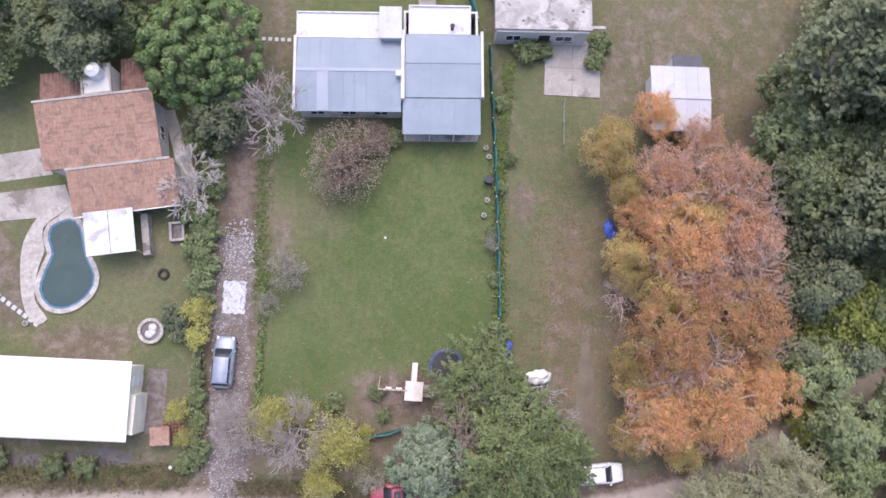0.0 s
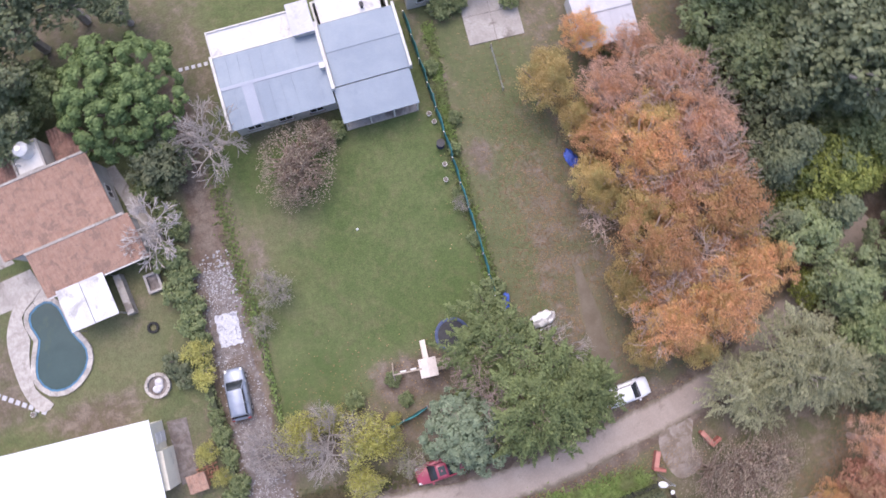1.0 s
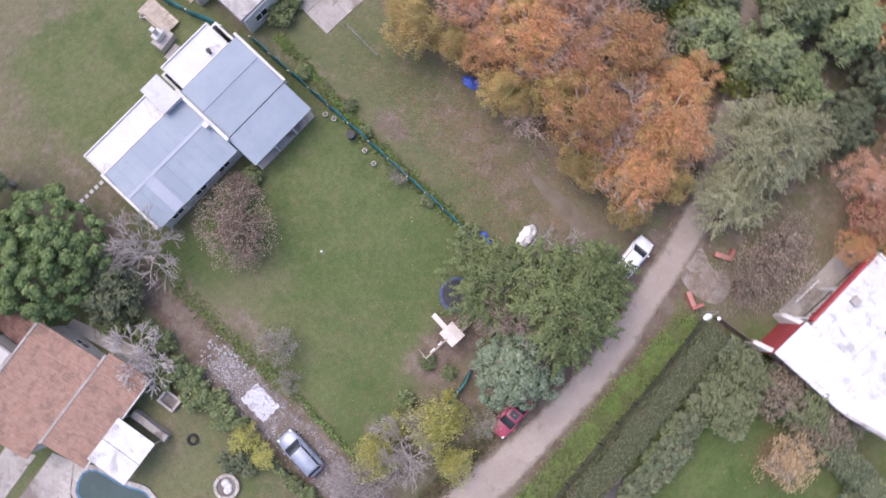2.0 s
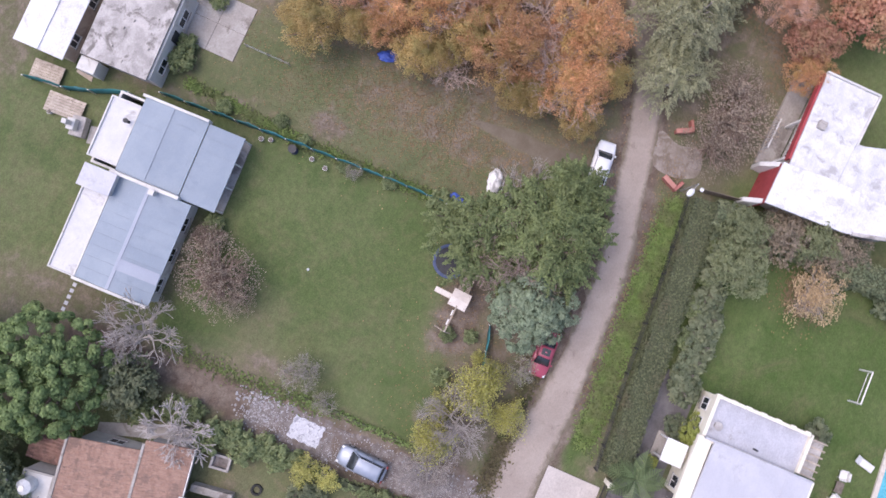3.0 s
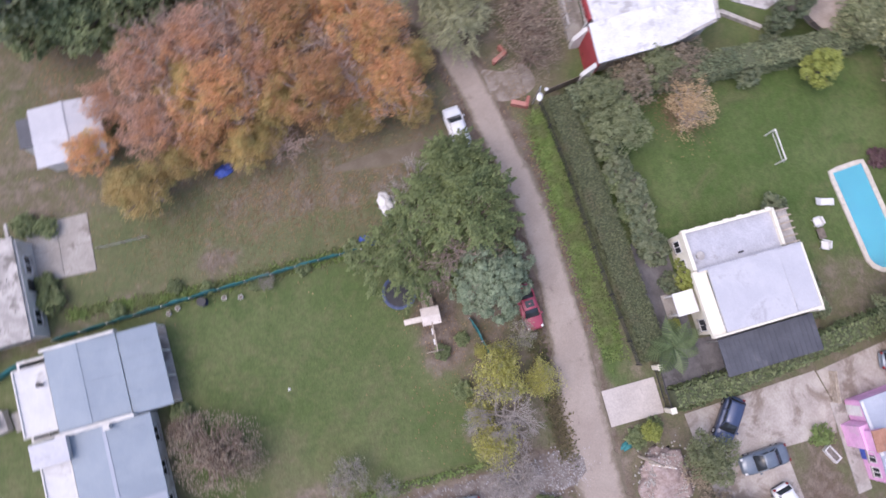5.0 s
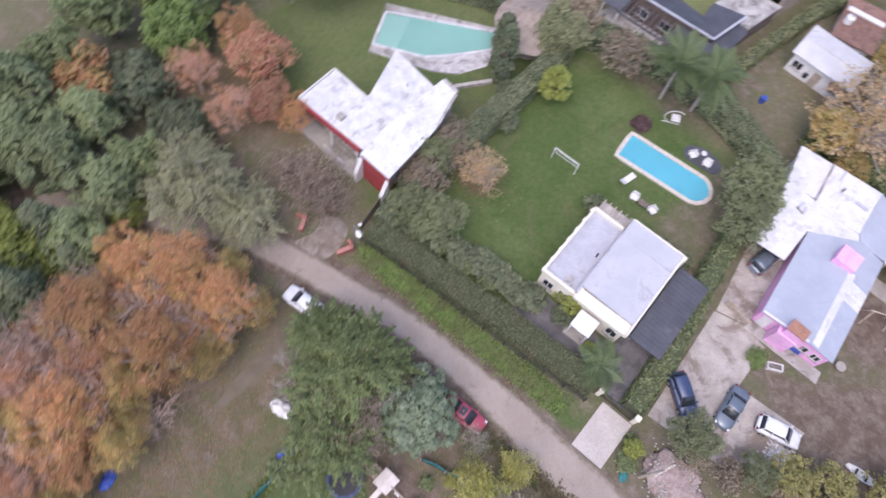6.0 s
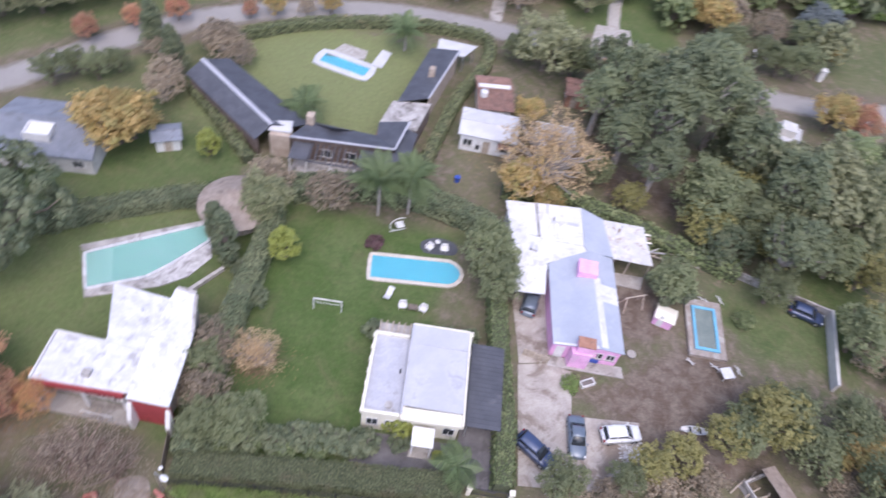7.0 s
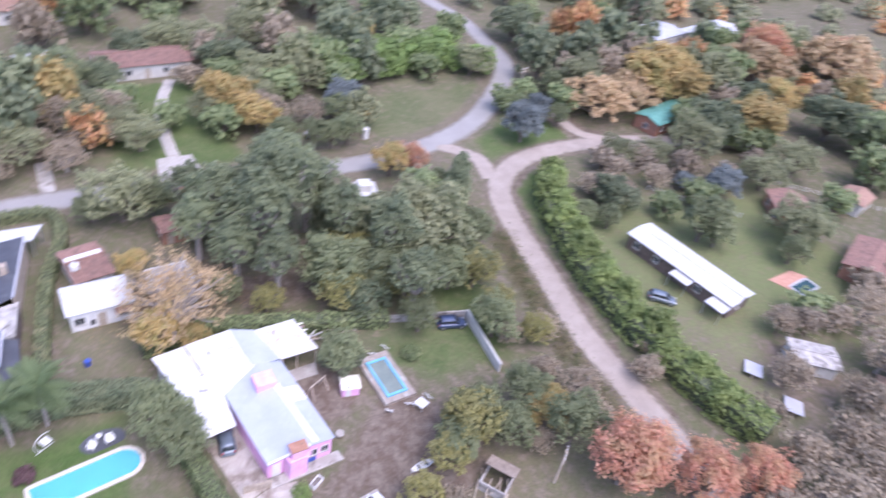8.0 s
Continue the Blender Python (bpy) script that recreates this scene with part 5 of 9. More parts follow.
L_AMBER = leaf_mat("amber_autumn_leaf", (0.40, 0.285, 0.105), (0.60, 0.455, 0.205), (0.370, 0.330, 0.130), 0.52)
L_YELLOW = leaf_mat("yellow_green_leaf", (0.360, 0.350, 0.100), (0.560, 0.535, 0.180), (0.290, 0.310, 0.125), 0.55)
L_TAWNY = leaf_mat("tawny_autumn_leaf", (0.42, 0.300, 0.165), (0.63, 0.480, 0.300), (0.47, 0.370, 0.200), 0.55)
L_SAGE = leaf_mat("sage_green_leaf", (0.154, 0.183, 0.092), (0.295, 0.323, 0.173), (0.234, 0.257, 0.136))
L_OLIVE = leaf_mat("olive_yellow_leaf", (0.239, 0.223, 0.080), (0.398, 0.370, 0.145), (0.281, 0.271, 0.117), 0.55)
L_ACID = leaf_mat("lime_yellow_leaf", (0.250, 0.285, 0.065), (0.430, 0.465, 0.130), (0.200, 0.250, 0.095), 0.6)
L_LIME = leaf_mat("lime_leaf", (0.17, 0.25, 0.075), (0.345, 0.445, 0.155), (0.215, 0.305, 0.095))
L_RED = leaf_mat("red_autumn_leaf", (0.44, 0.208, 0.140), (0.62, 0.335, 0.230), (0.50, 0.325, 0.185), 0.52)
L_WILLOW = leaf_mat("grey_green_willow_leaf", (0.207, 0.219, 0.122), (0.386, 0.396, 0.231), (0.292, 0.302, 0.165))
L_BROWN = leaf_mat("dry_brown_leaf", (0.29, 0.235, 0.168), (0.475, 0.4, 0.3), (0.372, 0.31, 0.21), 0.6)
L_TAN = leaf_mat("tan_dry_leaf", (0.306, 0.246, 0.183), (0.476, 0.399, 0.315), (0.365, 0.297, 0.204), 0.6)
L_CEDAR = leaf_mat("feathery_green_leaf", (0.104, 0.144, 0.054), (0.258, 0.305, 0.124), (0.185, 0.230, 0.090), 0.5, 0.35, 0.3)
L_PINE = leaf_mat("grey_green_needle", (0.150, 0.185, 0.110), (0.305, 0.345, 0.205), (0.245, 0.275, 0.148))
L_HEDGE = leaf_mat("hedge_leaf", (0.149, 0.172, 0.086), (0.282, 0.308, 0.155), (0.333, 0.301, 0.172), 0.6)
L_CLIPPED = leaf_mat("clipped_hedge_leaf", (0.130, 0.155, 0.080), (0.275, 0.300, 0.160), (0.235, 0.215, 0.130), 0.6)
L_WEEP = leaf_mat("pale_willow_leaf", (0.270, 0.275, 0.165), (0.490, 0.490, 0.310), (0.370, 0.370, 0.215))
L_BAMBOO = leaf_mat("bright_hedge_leaf", (0.170, 0.225, 0.070), (0.340, 0.405, 0.145), (0.240, 0.295, 0.100), 0.5, 0.45, 0.25)


def leaf_mesh(name, pos, nor, size, material, rng, long=1.5):
    """Small folded leaves at pos, facing nor."""
    n = len(pos)
    nor = nor / (np.linalg.norm(nor, axis=1, keepdims=True) + 1e-9)
    a = rng.normal(size=(n, 3))
    a -= nor * (a * nor).sum(1, keepdims=True)
    a /= np.linalg.norm(a, axis=1, keepdims=True) + 1e-9
    b = np.cross(nor, a)
    s = (size * rng.uniform(0.6, 1.35, n))[:, None]
    fold = nor * s * 0.22
    v = np.stack([pos - a * s * long / 2, pos + b * s / 2 - fold, pos + a * s * long / 2, pos - b * s / 2 - fold], 1).reshape(-1, 3)
    k = np.arange(n)[:, None] * 4
    tri = np.concatenate([k + [[0, 1, 2]], k + [[0, 2, 3]]], 1).reshape(-1, 3)
    me = bpy.data.meshes.new(name)
    me.vertices.add(len(v))
    me.vertices.foreach_set("co", v.astype(np.float32).ravel())
    me.loops.add(tri.size)
    me.loops.foreach_set("vertex_index", tri.astype(np.int32).ravel())
    me.polygons.add(len(tri))
    me.polygons.foreach_set("loop_start", np.arange(0, tri.size, 3, dtype=np.int32))
    me.update(calc_edges=True)
    me.materials.append(material)
    return me


def branch_mesh(name, segs, material, sides=4):
    verts, faces = [], []
    for p0, p1, r0, r1 in segs:
        d = np.array(p1) - np.array(p0)
        d = d / (np.linalg.norm(d) + 1e-9)
        u = np.cross(d, (0.3, 0.9, 0.2))
        u /= np.linalg.norm(u) + 1e-9
        w = np.cross(d, u)
        n = sides if r0 > 0.04 else 3
        base = len(verts)
        for p, r in ((p0, r0), (p1, r1)):
            for k in range(n):
                t = 2 * math.pi * k / n
                verts.append(tuple(np.array(p) + r * (math.cos(t) * u + math.sin(t) * w)))
        faces += [(base + k, base + (k + 1) % n, base + n + (k + 1) % n, base + n + k) for k in range(n)]
    me = bpy.data.meshes.new(name)
    me.from_pydata(verts, [], faces)
    me.materials.append(material)
    return me


def limbs(start_at, ends, r0, rng):
    """A trunk that forks into bent limbs to the given ends."""
    segs = []
    for e in ends:
        e = np.array(e)
        a = np.array(start_at)
        m1 = a + (e - a) * 0.4 + rng.normal(size=3) * 0.25 + [0, 0, 0.3]
        m2 = a + (e - a) * 0.75 + rng.normal(size=3) * 0.25 + [0, 0, 0.15]
        segs += [(a, m1, r0 * 0.55, r0 * 0.36), (m1, m2, r0 * 0.36, r0 * 0.2), (m2, e, r0 * 0.2, r0 * 0.07)]
    return segs


def crown_clumps(shape, clumps, R, H, base, seed, uneven, rng):
    """The way and the middle of each clump: most spread evenly over the crown's skin, the rest inside it."""
    outer = int(0.8 * clumps)
    k = np.arange(clumps)
    z = 1 - 1.2 * ((k % outer) + 0.5) / outer
    az = k * 2.39996 + seed
    r = np.sqrt(np.maximum(1 - z * z, 0))
    d = np.stack([r * np.cos(az), r * np.sin(az), z], 1) + rng.normal(size=(clumps, 3)) * 1.1 / math.sqrt(clumps)
    d /= np.linalg.norm(d, axis=1, keepdims=True)
    if shape == "round":
        lump = np.array([noise.noise(Vector(v * 1.6) + Vector((seed * 3.1, 0, 0))) for v in d])
        f = np.where(k < outer, rng.uniform(0.82, 1.02, clumps), rng.uniform(0.3, 0.8, clumps)) * (1 - uneven * 0.3 + uneven * lump)
        return d, d * f[:, None] * [R, R, (H - base) * 0.6] + [0, 0, base + (H - base) * 0.38]
    h = rng.random(clumps) ** 0.8
    if shape == "column":
        rr = R * np.sqrt(np.clip(np.sin(math.pi * (0.1 + 0.88 * h)), 0, 1)) * rng.uniform(0.6, 1.0, clumps)
        return d, np.stack([rr * np.cos(az), rr * np.sin(az), base + h * (H - base)], 1)
    rr = R * ((1 - h) ** 0.8 * 0.92 + 0.08) * np.where(rng.random(clumps) < 0.75, rng.uniform(0.75, 1.05, clumps), rng.uniform(0.2, 0.7, clumps))
    return d, np.stack([rr * np.cos(az), rr * np.sin(az), base + h * (H - base)], 1)


def leaf_tree(name, label, seed, x, y, R, H, base, clumps, per, size, leaf, bark=None, shape="round", clump_r=0.8, uneven=0.35, group="", z=0.0, category="tree", up=0.85, style="soft", boughs=16):
    """A tree: trunk with limbs, and a crown of many leaves in clumps with gaps between. style: soft clumps, round puffs or flat drooping sprays."""
    rng = np.random.default_rng(seed)
    t = thing(name, label, category, x, y, z, 0, group)
    d, c = crown_clumps(shape, clumps, R, H, base, seed, uneven, rng)
    cr = clump_r * rng.uniform(0.6, 1.25, clumps)
    k = np.repeat(np.arange(clumps), per)
    v = rng.normal(size=(len(k), 3))
    v /= np.linalg.norm(v, axis=1, keepdims=True)
    if style == "puff":
        v = np.where(((v * d[k]).sum(1) < -0.25)[:, None], -v, v)
        pos = c[k] + v * (cr[k] * rng.uniform(0.55, 1.0, len(k)))[:, None] * [1, 1, 0.85]
        nor = v + [0, 0, 0.3] + rng.normal(size=v.shape) * 0.3
    elif style == "spray":
        out = d * [1, 1, 0] + rng.normal(size=d.shape) * [0.35, 0.35, 0]
        out /= np.linalg.norm(out, axis=1, keepdims=True) + 1e-6
        side = np.stack([-out[:, 1], out[:, 0], np.zeros(clumps)], 1)
        u, w = rng.uniform(-0.6, 1.3, len(k)), rng.normal(size=len(k))
        wide = 0.42 * (1.35 - u) / 1.4
        pos = c[k] + out[k] * (u * cr[k] * 1.25)[:, None] + side[k] * (w * wide * cr[k])[:, None]
        pos[:, 2] += cr[k] * (0.25 - 0.3 * u * u - 0.35 * np.abs(w) * wide) + rng.normal(size=len(k)) * 0.07 * cr[k]
        nor = out[k] * 0.4 + side[k] * (w * 0.35)[:, None] + [0, 0, 0.9] + rng.normal(size=v.shape) * 0.35
    else:
        pos = c[k] + v * (cr[k] * rng.random(len(k)) ** 0.45)[:, None] * [1, 1, 0.75]
        nor = v * 0.7 + [0, 0, up] + rng.normal(size=v.shape) * 0.45
    pos[:, 2] = np.maximum(pos[:, 2], 0.15)
    ob = new("crown", leaf_mesh("crown", pos, nor, size, leaf, rng))
    ob.parent = t
    r0 = 0.035 * H + 0.02 * R
    top = np.array([0.1 * R * rng.normal() * 0.5, 0.1 * R * rng.normal() * 0.5, base + 0.35 * (H - base)])
    fork = np.array([0, 0, base * 0.9])
    segs = [((0, 0, 0), fork, r0, r0 * 0.75), (fork, top, r0 * 0.7, r0 * 0.4)]
    pick = c[rng.choice(clumps, min(clumps, boughs), replace=False)]
    segs += limbs(fork, pick, r0, rng)
    tk = new("trunk", branch_mesh("trunk", segs, bark or M_BARK, 6))
    tk.parent = t
    return t


def bare_tree(name, label, seed, x, y, H, spread, bark, depth=6, kids=3, leaf=None, leaves=0, size=0.12, rise=0.45, group="", twig=0.012):
    """A leafless tree that forks down to fine twigs; a few leaves may still hang on."""
    rng = np.random.default_rng(seed)
    t = thing(name, label, "tree", x, y, 0, 0, group)
    segs, tips = [], []

    def grow(p, d, length, r, k):
        q = p + d * length
        segs.append((p, q, r, max(r * 0.72, twig)))
        if k == 0:
            tips.append(q)
            return
        count = (kids + 2) if k == depth else (kids if k > 1 else 2)
        turn = rng.uniform(0, 6.28)
        for i in range(count):
            nd = d + rng.normal(size=3) * spread
            if k >= depth - 1:
                az = turn + i * 6.283 / count + rng.normal() * 0.25
                nd = d * 0.55 + np.array([math.cos(az), math.sin(az), 0.25]) * rng.uniform(0.5, 1.1)
            nd[2] += rise * 0.3
            nd /= np.linalg.norm(nd)
            grow(q if rng.random() < 0.7 else p + d * length * 0.65, nd, length * rng.uniform(0.66, 0.9), max(r * 0.62, twig), k - 1)

    grow(np.zeros(3), np.array([0.0, 0.0, 1.0]), H * 0.22, 0.024 * H, depth)
    b = new("trunk", branch_mesh("trunk", segs, bark, 5))
    b.parent = t
    if leaf:
        tips = np.array(tips)
        pos = tips[rng.integers(0, len(tips), leaves)] + rng.normal(size=(leaves, 3)) * 0.28
        c = new("crown", leaf_mesh("crown", pos, rng.normal(size=(leaves, 3)) + [0, 0, 0.6], size, leaf, rng))
        c.parent = t
    return t


def plant(proto, x, y, s=1.0, turn=0.0, tall=None):
    return copy_thing(proto, Matrix.Translation((x, y, 0)) @ Matrix.Rotation(turn, 4, "Z") @ Matrix.Diagonal((s, s, tall or s, 1)))


def many(proto, rows, seed=1):
    rnd = random.Random(seed)
    for x, y, s in rows:
        plant(proto, x, y, s, rnd.uniform(0, 6.28), s * rnd.uniform(0.9, 1.1))


def hedge(name, label, pts, w, h, leaf, per=34, size=0.2, lump=0.2, seed=1, category="hedge"):
    """A clipped hedge along a line: a solid dark green core and leaves over its sides and top."""
    rng = np.random.default_rng(seed)
    line = np.array(spline(pts, 0.5))
    t = thing(name, label, category, *pts[0])
    o = np.array([*pts[0], 0])
    seg = np.diff(line, axis=0)
    ln = np.linalg.norm(seg, axis=1)
    total = ln.sum()
    n = int(total * (w + 2 * h) * per)
    u = rng.random(n) * total
    cum = np.concatenate([[0], np.cumsum(ln)])
    i = np.clip(np.searchsorted(cum, u) - 1, 0, len(seg) - 1)
    f = (u - cum[i]) / ln[i]
    d = seg[i] / ln[i][:, None]
    side = np.stack([-d[:, 1], d[:, 0]], 1)
    per_face = rng.random(n) * (w + 2 * h)
    lumps = np.array([noise.noise(Vector((a * 0.55 + seed * 7, b * 1.3, 0))) for a, b in zip(u, per_face)]) * lump
    top = per_face < w
    s = np.where(top, per_face - w / 2, np.where(per_face < w + h, w / 2, -w / 2))
    zz = np.where(top, h, np.where(per_face < w + h, per_face - w, per_face - w - h))
    p = line[i] + seg[i] * f[:, None] + side * (s + np.where(top, 0, np.sign(s) * lumps))[:, None]
    pos = np.concatenate([p, (zz + np.where(top, lumps, 0))[:, None]], 1) + rng.normal(size=(n, 3)) * 0.07
    pos[:, 2] = np.maximum(pos[:, 2], 0.05)
    nor = np.where(top[:, None], [[0, 0, 1.0]], np.concatenate([side * np.sign(s)[:, None], np.full((n, 1), 0.35)], 1)) + rng.normal(size=(n, 3)) * 0.5
    ob = new("foliage", leaf_mesh("foliage", pos - o, nor, size, leaf, rng))
    ob.parent = t
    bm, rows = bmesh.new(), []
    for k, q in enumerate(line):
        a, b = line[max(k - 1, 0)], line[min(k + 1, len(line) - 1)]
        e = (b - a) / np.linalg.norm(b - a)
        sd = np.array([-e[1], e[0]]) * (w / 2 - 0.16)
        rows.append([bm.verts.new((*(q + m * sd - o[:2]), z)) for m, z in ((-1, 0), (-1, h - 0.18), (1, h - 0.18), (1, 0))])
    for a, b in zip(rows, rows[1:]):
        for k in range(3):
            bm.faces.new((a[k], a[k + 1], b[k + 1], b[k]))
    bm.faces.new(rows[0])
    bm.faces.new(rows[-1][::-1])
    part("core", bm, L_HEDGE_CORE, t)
    return t


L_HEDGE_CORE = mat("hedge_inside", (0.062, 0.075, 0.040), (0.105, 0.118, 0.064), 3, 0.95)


def bush(name, label, seed, x, y, R, H, leaf, clumps=26, per=40, size=0.19, group="", clump_r=0.42):
    return leaf_tree(name, label, seed, x, y, R, H, 0.1, clumps, per, size, leaf, None, "round", clump_r, 0.3, group, category="shrub")


def palm(name, label, x, y, H, seed, fronds=18, length=3.1, droop=1.0):
    rng = np.random.default_rng(seed)
    t = thing(name, label, "palm tree", x, y)
    segs, p = [], np.zeros(3)
    for k in range(6):
        q = p + np.array([0.03 * rng.normal(), 0.03 * rng.normal(), H / 6])
        segs.append((p, q, 0.20 - 0.012 * k, 0.19 - 0.012 * k))
        p = q
    tr = new("trunk", branch_mesh("trunk", segs, M_BARKPALE, 8))
    tr.parent = t
    verts, faces = [], []
    m = 15
    for k in range(m):
        f = k / (m - 1)
        c = np.array([length * f, 0, 0.9 * length * 0.35 * math.sin(f * 2.2) - droop * f * f * 1.1])
        w = 0.75 * math.sin(math.pi * min(f * 0.92 + 0.1, 1)) + 0.05
        for s in (-1, 1):
            b = len(verts)
            verts += [tuple(c), tuple(c + [0.10, 0, 0]), tuple(c + [0.38, s * w, -0.22 * w * 2]), tuple(c + [0.30, s * w, -0.25 * w * 2])]
            faces.append((b, b + 1, b + 2, b + 3))
            verts += [tuple(c + [0.14, 0, 0.01]), tuple(c + [0.22, 0, 0.01]), tuple(c + [0.52, s * w * 0.9, -0.2 * w * 2]), tuple(c + [0.44, s * w * 0.9, -0.23 * w * 2])]
            faces.append((b + 4, b + 5, b + 6, b + 7))
        if k:
            b = len(verts)
            verts += [tuple(prev + [0, -0.02, 0]), tuple(prev + [0, 0.02, 0]), tuple(c + [0, 0.02, 0]), tuple(c + [0, -0.02, 0])]
            faces.append((b, b + 1, b + 2, b + 3))
        prev = c
    me = bpy.data.meshes.new("frond")
    me.from_pydata(verts, [], faces)
    me.materials.append(L_PALM)
    for k in range(fronds):
        ob = new("frond", me)
        ob.parent = t
        ob.matrix_basis = Matrix.Translation(p) @ Matrix.Rotation(k * 2.399 + rng.normal() * 0.15, 4, "Z") @ Matrix.Rotation(rng.uniform(-0.75, 0.35), 4, "Y") @ Matrix.Diagonal((*(rng.uniform(0.85, 1.1, 1).repeat(3)), 1))
    return t


# the big trees round the main garden
leaf_tree("round_tree", "dense round-crowned evergreen with glossy leaves", 11, -20.3, 23.6, 5.5, 8.0, 1.2, 230, 190, 0.17, L_GLOSS, None, "round", 0.62, 0.2, style="puff")
leaf_tree("round_tree", "lower dark evergreen crown beside the round tree", 12, -18.4, 17.9, 2.4, 4.6, 0.8, 60, 60, 0.22, L_DARK)
leaf_tree("cedar_tree", "broad green tree hanging over the lane", 13, 8.2, -7.9, 4.8, 9.0, 2.0, 215, 130, 0.15, L_CEDAR, None, "round", 0.85, 0.6, style="spray", boughs=40)
leaf_tree("cedar_tree", "dark green tree beside the garden fence", 14, 5.6, -3.5, 3.9, 7.2, 1.6, 165, 120, 0.15, L_CEDAR, None, "round", 0.8, 0.6, style="spray", boughs=36)
leaf_tree("cedar_tree", "blue-green feathery tree over the lane's edge", 15, 2.3, -9.3, 3.55, 6.6, 1.2, 190, 120, 0.14, L_BLUE, None, "round", 0.62, 0.45, style="puff")
leaf_tree("cedar_tree", "green tree crown over the verge", 16, 11.8, -8.4, 3.1, 6.6, 1.3, 150, 120, 0.15, L_CEDAR, None, "round", 0.8, 0.5, style="spray", boughs=30)
bare_tree("dead_branch_tree", "bare reddish branches inside the green crowns", 17, 6.0, -7.0, 9.6, 0.42, M_BARKTWIG, 7, 3, rise=0.25, twig=0.014)
bare_tree("dead_branch_tree", "pale bare branches showing through the crown", 18, 10.2, -5.2, 8.0, 0.42, M_BARKPALE, 6, 3, rise=0.3)

o1 = leaf_tree("autumn_tree", "broad tree with orange-brown autumn leaves", 21, 21.4, 9.4, 3.7, 8.6, 2.0, 260, 64, 0.09, L_ORANGE, M_BARKTAN, "round", 0.6, 0.7, "autumn trees")
o2 = leaf_tree("autumn_tree", "tree with thinning pinkish rust leaves", 22, 26.2, 10.6, 3.5, 9.2, 2.2, 240, 46, 0.085, L_RUST, M_BARKTAN, "round", 0.58, 0.7, "autumn trees")
o3 = leaf_tree("autumn_tree", "amber-leaved tree at the edge of the autumn row", 23, 15.2, 17.4, 2.5, 6.6, 1.4, 120, 84, 0.09, L_AMBER, M_BARKTAN, "round", 0.7, 0.6, "autumn trees")
many(o1, ((20.4, 1.6, 0.95), (26.4, 3.4, 1.1), (24.6, -3.6, 1.0), (20.6, -4.4, 0.9), (28.6, -1.4, 0.8), (18.7, 12.2, 0.7), (19.6, 21.4, 0.6)), 2)
many(o2, ((20.0, 15.4, 0.85), (25.4, 15.4, 0.9), (28.4, 6.8, 0.8), (23.3, 6.0, 0.8), (23.4, 19.0, 0.7), (22.4, -0.6, 0.7)), 3)
many(o3, ((17.4, 14.0, 0.8), (18.2, 6.8, 0.75), (18.6, -2.0, 0.8), (18.4, -6.4, 0.75), (22.8, -7.2, 0.75), (21.4, 12.6, 0.8), (24.0, 8.0, 0.9), (15.9, 19.0, 0.75), (17.2, 8.6, 0.8), (23.2, 12.1, 1.1), (18.2, -0.6, 0.75), (20.6, 5.2, 1.0)), 4)
bt = bare_tree("bare_tree", "leafless pale tree among the autumn crowns", 31, 17.4, 5.4, 5.0, 0.55, M_BARKTAN, 6, 3, twig=0.009)
many(bt, ((21.5, 8.5, 1.8), (25.8, 7.5, 2.0), (22.5, 0.4, 1.8), (26.0, 13.0, 2.1), (20.4, -3.2, 1.7), (27.4, 1.4, 1.8), (21.2, 15.2, 1.75), (25.0, -3.8, 1.7), (28.2, 11.6, 1.6)), 5)
bare_tree("bare_tree", "leafless pale grey tree beside the house corner", 131, -14.3, 18.6, 7.6, 0.42, M_BARKPALE, 6, 3, rise=0.05, twig=0.022)
bare_tree("bare_tree", "leafless whitish tree spreading beside the tiled roof", 132, -20.2, 12.0, 6.2, 0.40, M_BARKWHITE, 6, 3, rise=0.0, twig=0.024)
bare_tree("bare_tree", "leafless grey tree at the lane's edge", 133, -9.4, -8.6, 6.2, 0.36, M_BARKPALE, 7, 3, rise=0.1, twig=0.009)
bare_tree("bare_tree", "low leafless tree beside the driveway", 134, -14.2, -8.2, 4.6, 0.38, M_BARKPALE, 7, 3, rise=0.1, twig=0.008)
tw = leaf_tree("twiggy_tree", "brown tree holding its last dry leaves", 38, -7.2, 15.2, 3.9, 4.8, 0.5, 300, 9, 0.10, L_TAN, M_BARKBROWN, "round", 0.6, 0.4, boughs=40)
many(tw, ((-5.2, 17.6, 0.5), (-8.2, 13.2, 0.5), (24.6, -18.6, 0.95), (22.0, -17.8, 0.8), (27.4, -17.6, 0.7)), 6)
tb = bare_tree("bare_bush_tree", "fine brown leafless twigs of a garden tree", 37, -7.2, 15.0, 5.0, 0.5, M_BARKBROWN, 7, 3, rise=0.15, twig=0.013)
many(tb, ((-4.8, 17.3, 0.6), (24.4, -18.4, 0.9)), 16)
th = bare_tree("thin_grey_shrub", "almost leafless grey shrub on the lawn", 33, -11.4, 5.0, 4.2, 0.7, M_BARKPALE, 6, 3, L_WILLOW, 700, 0.11, rise=0.2, twig=0.010)
many(th, ((-12.8, 2.4, 0.6), (-3.0, -11.6, 0.7), (6.0, 9.2, 0.45)), 7)
ys = bare_tree("yellow_tree", "half-bare tree with yellow-green autumn leaves", 34, -6.2, -8.8, 5.0, 0.6, M_BARKPALE, 6, 3, L_YELLOW, 5200, 0.12, rise=0.3, group="yellow trees by the lane")
many(ys, ((-11.2, -7.4, 0.85), (-6.8, -12.3, 0.7), (-4.2, -9.4, 0.6), (-8.6, -6.6, 0.55)), 18)
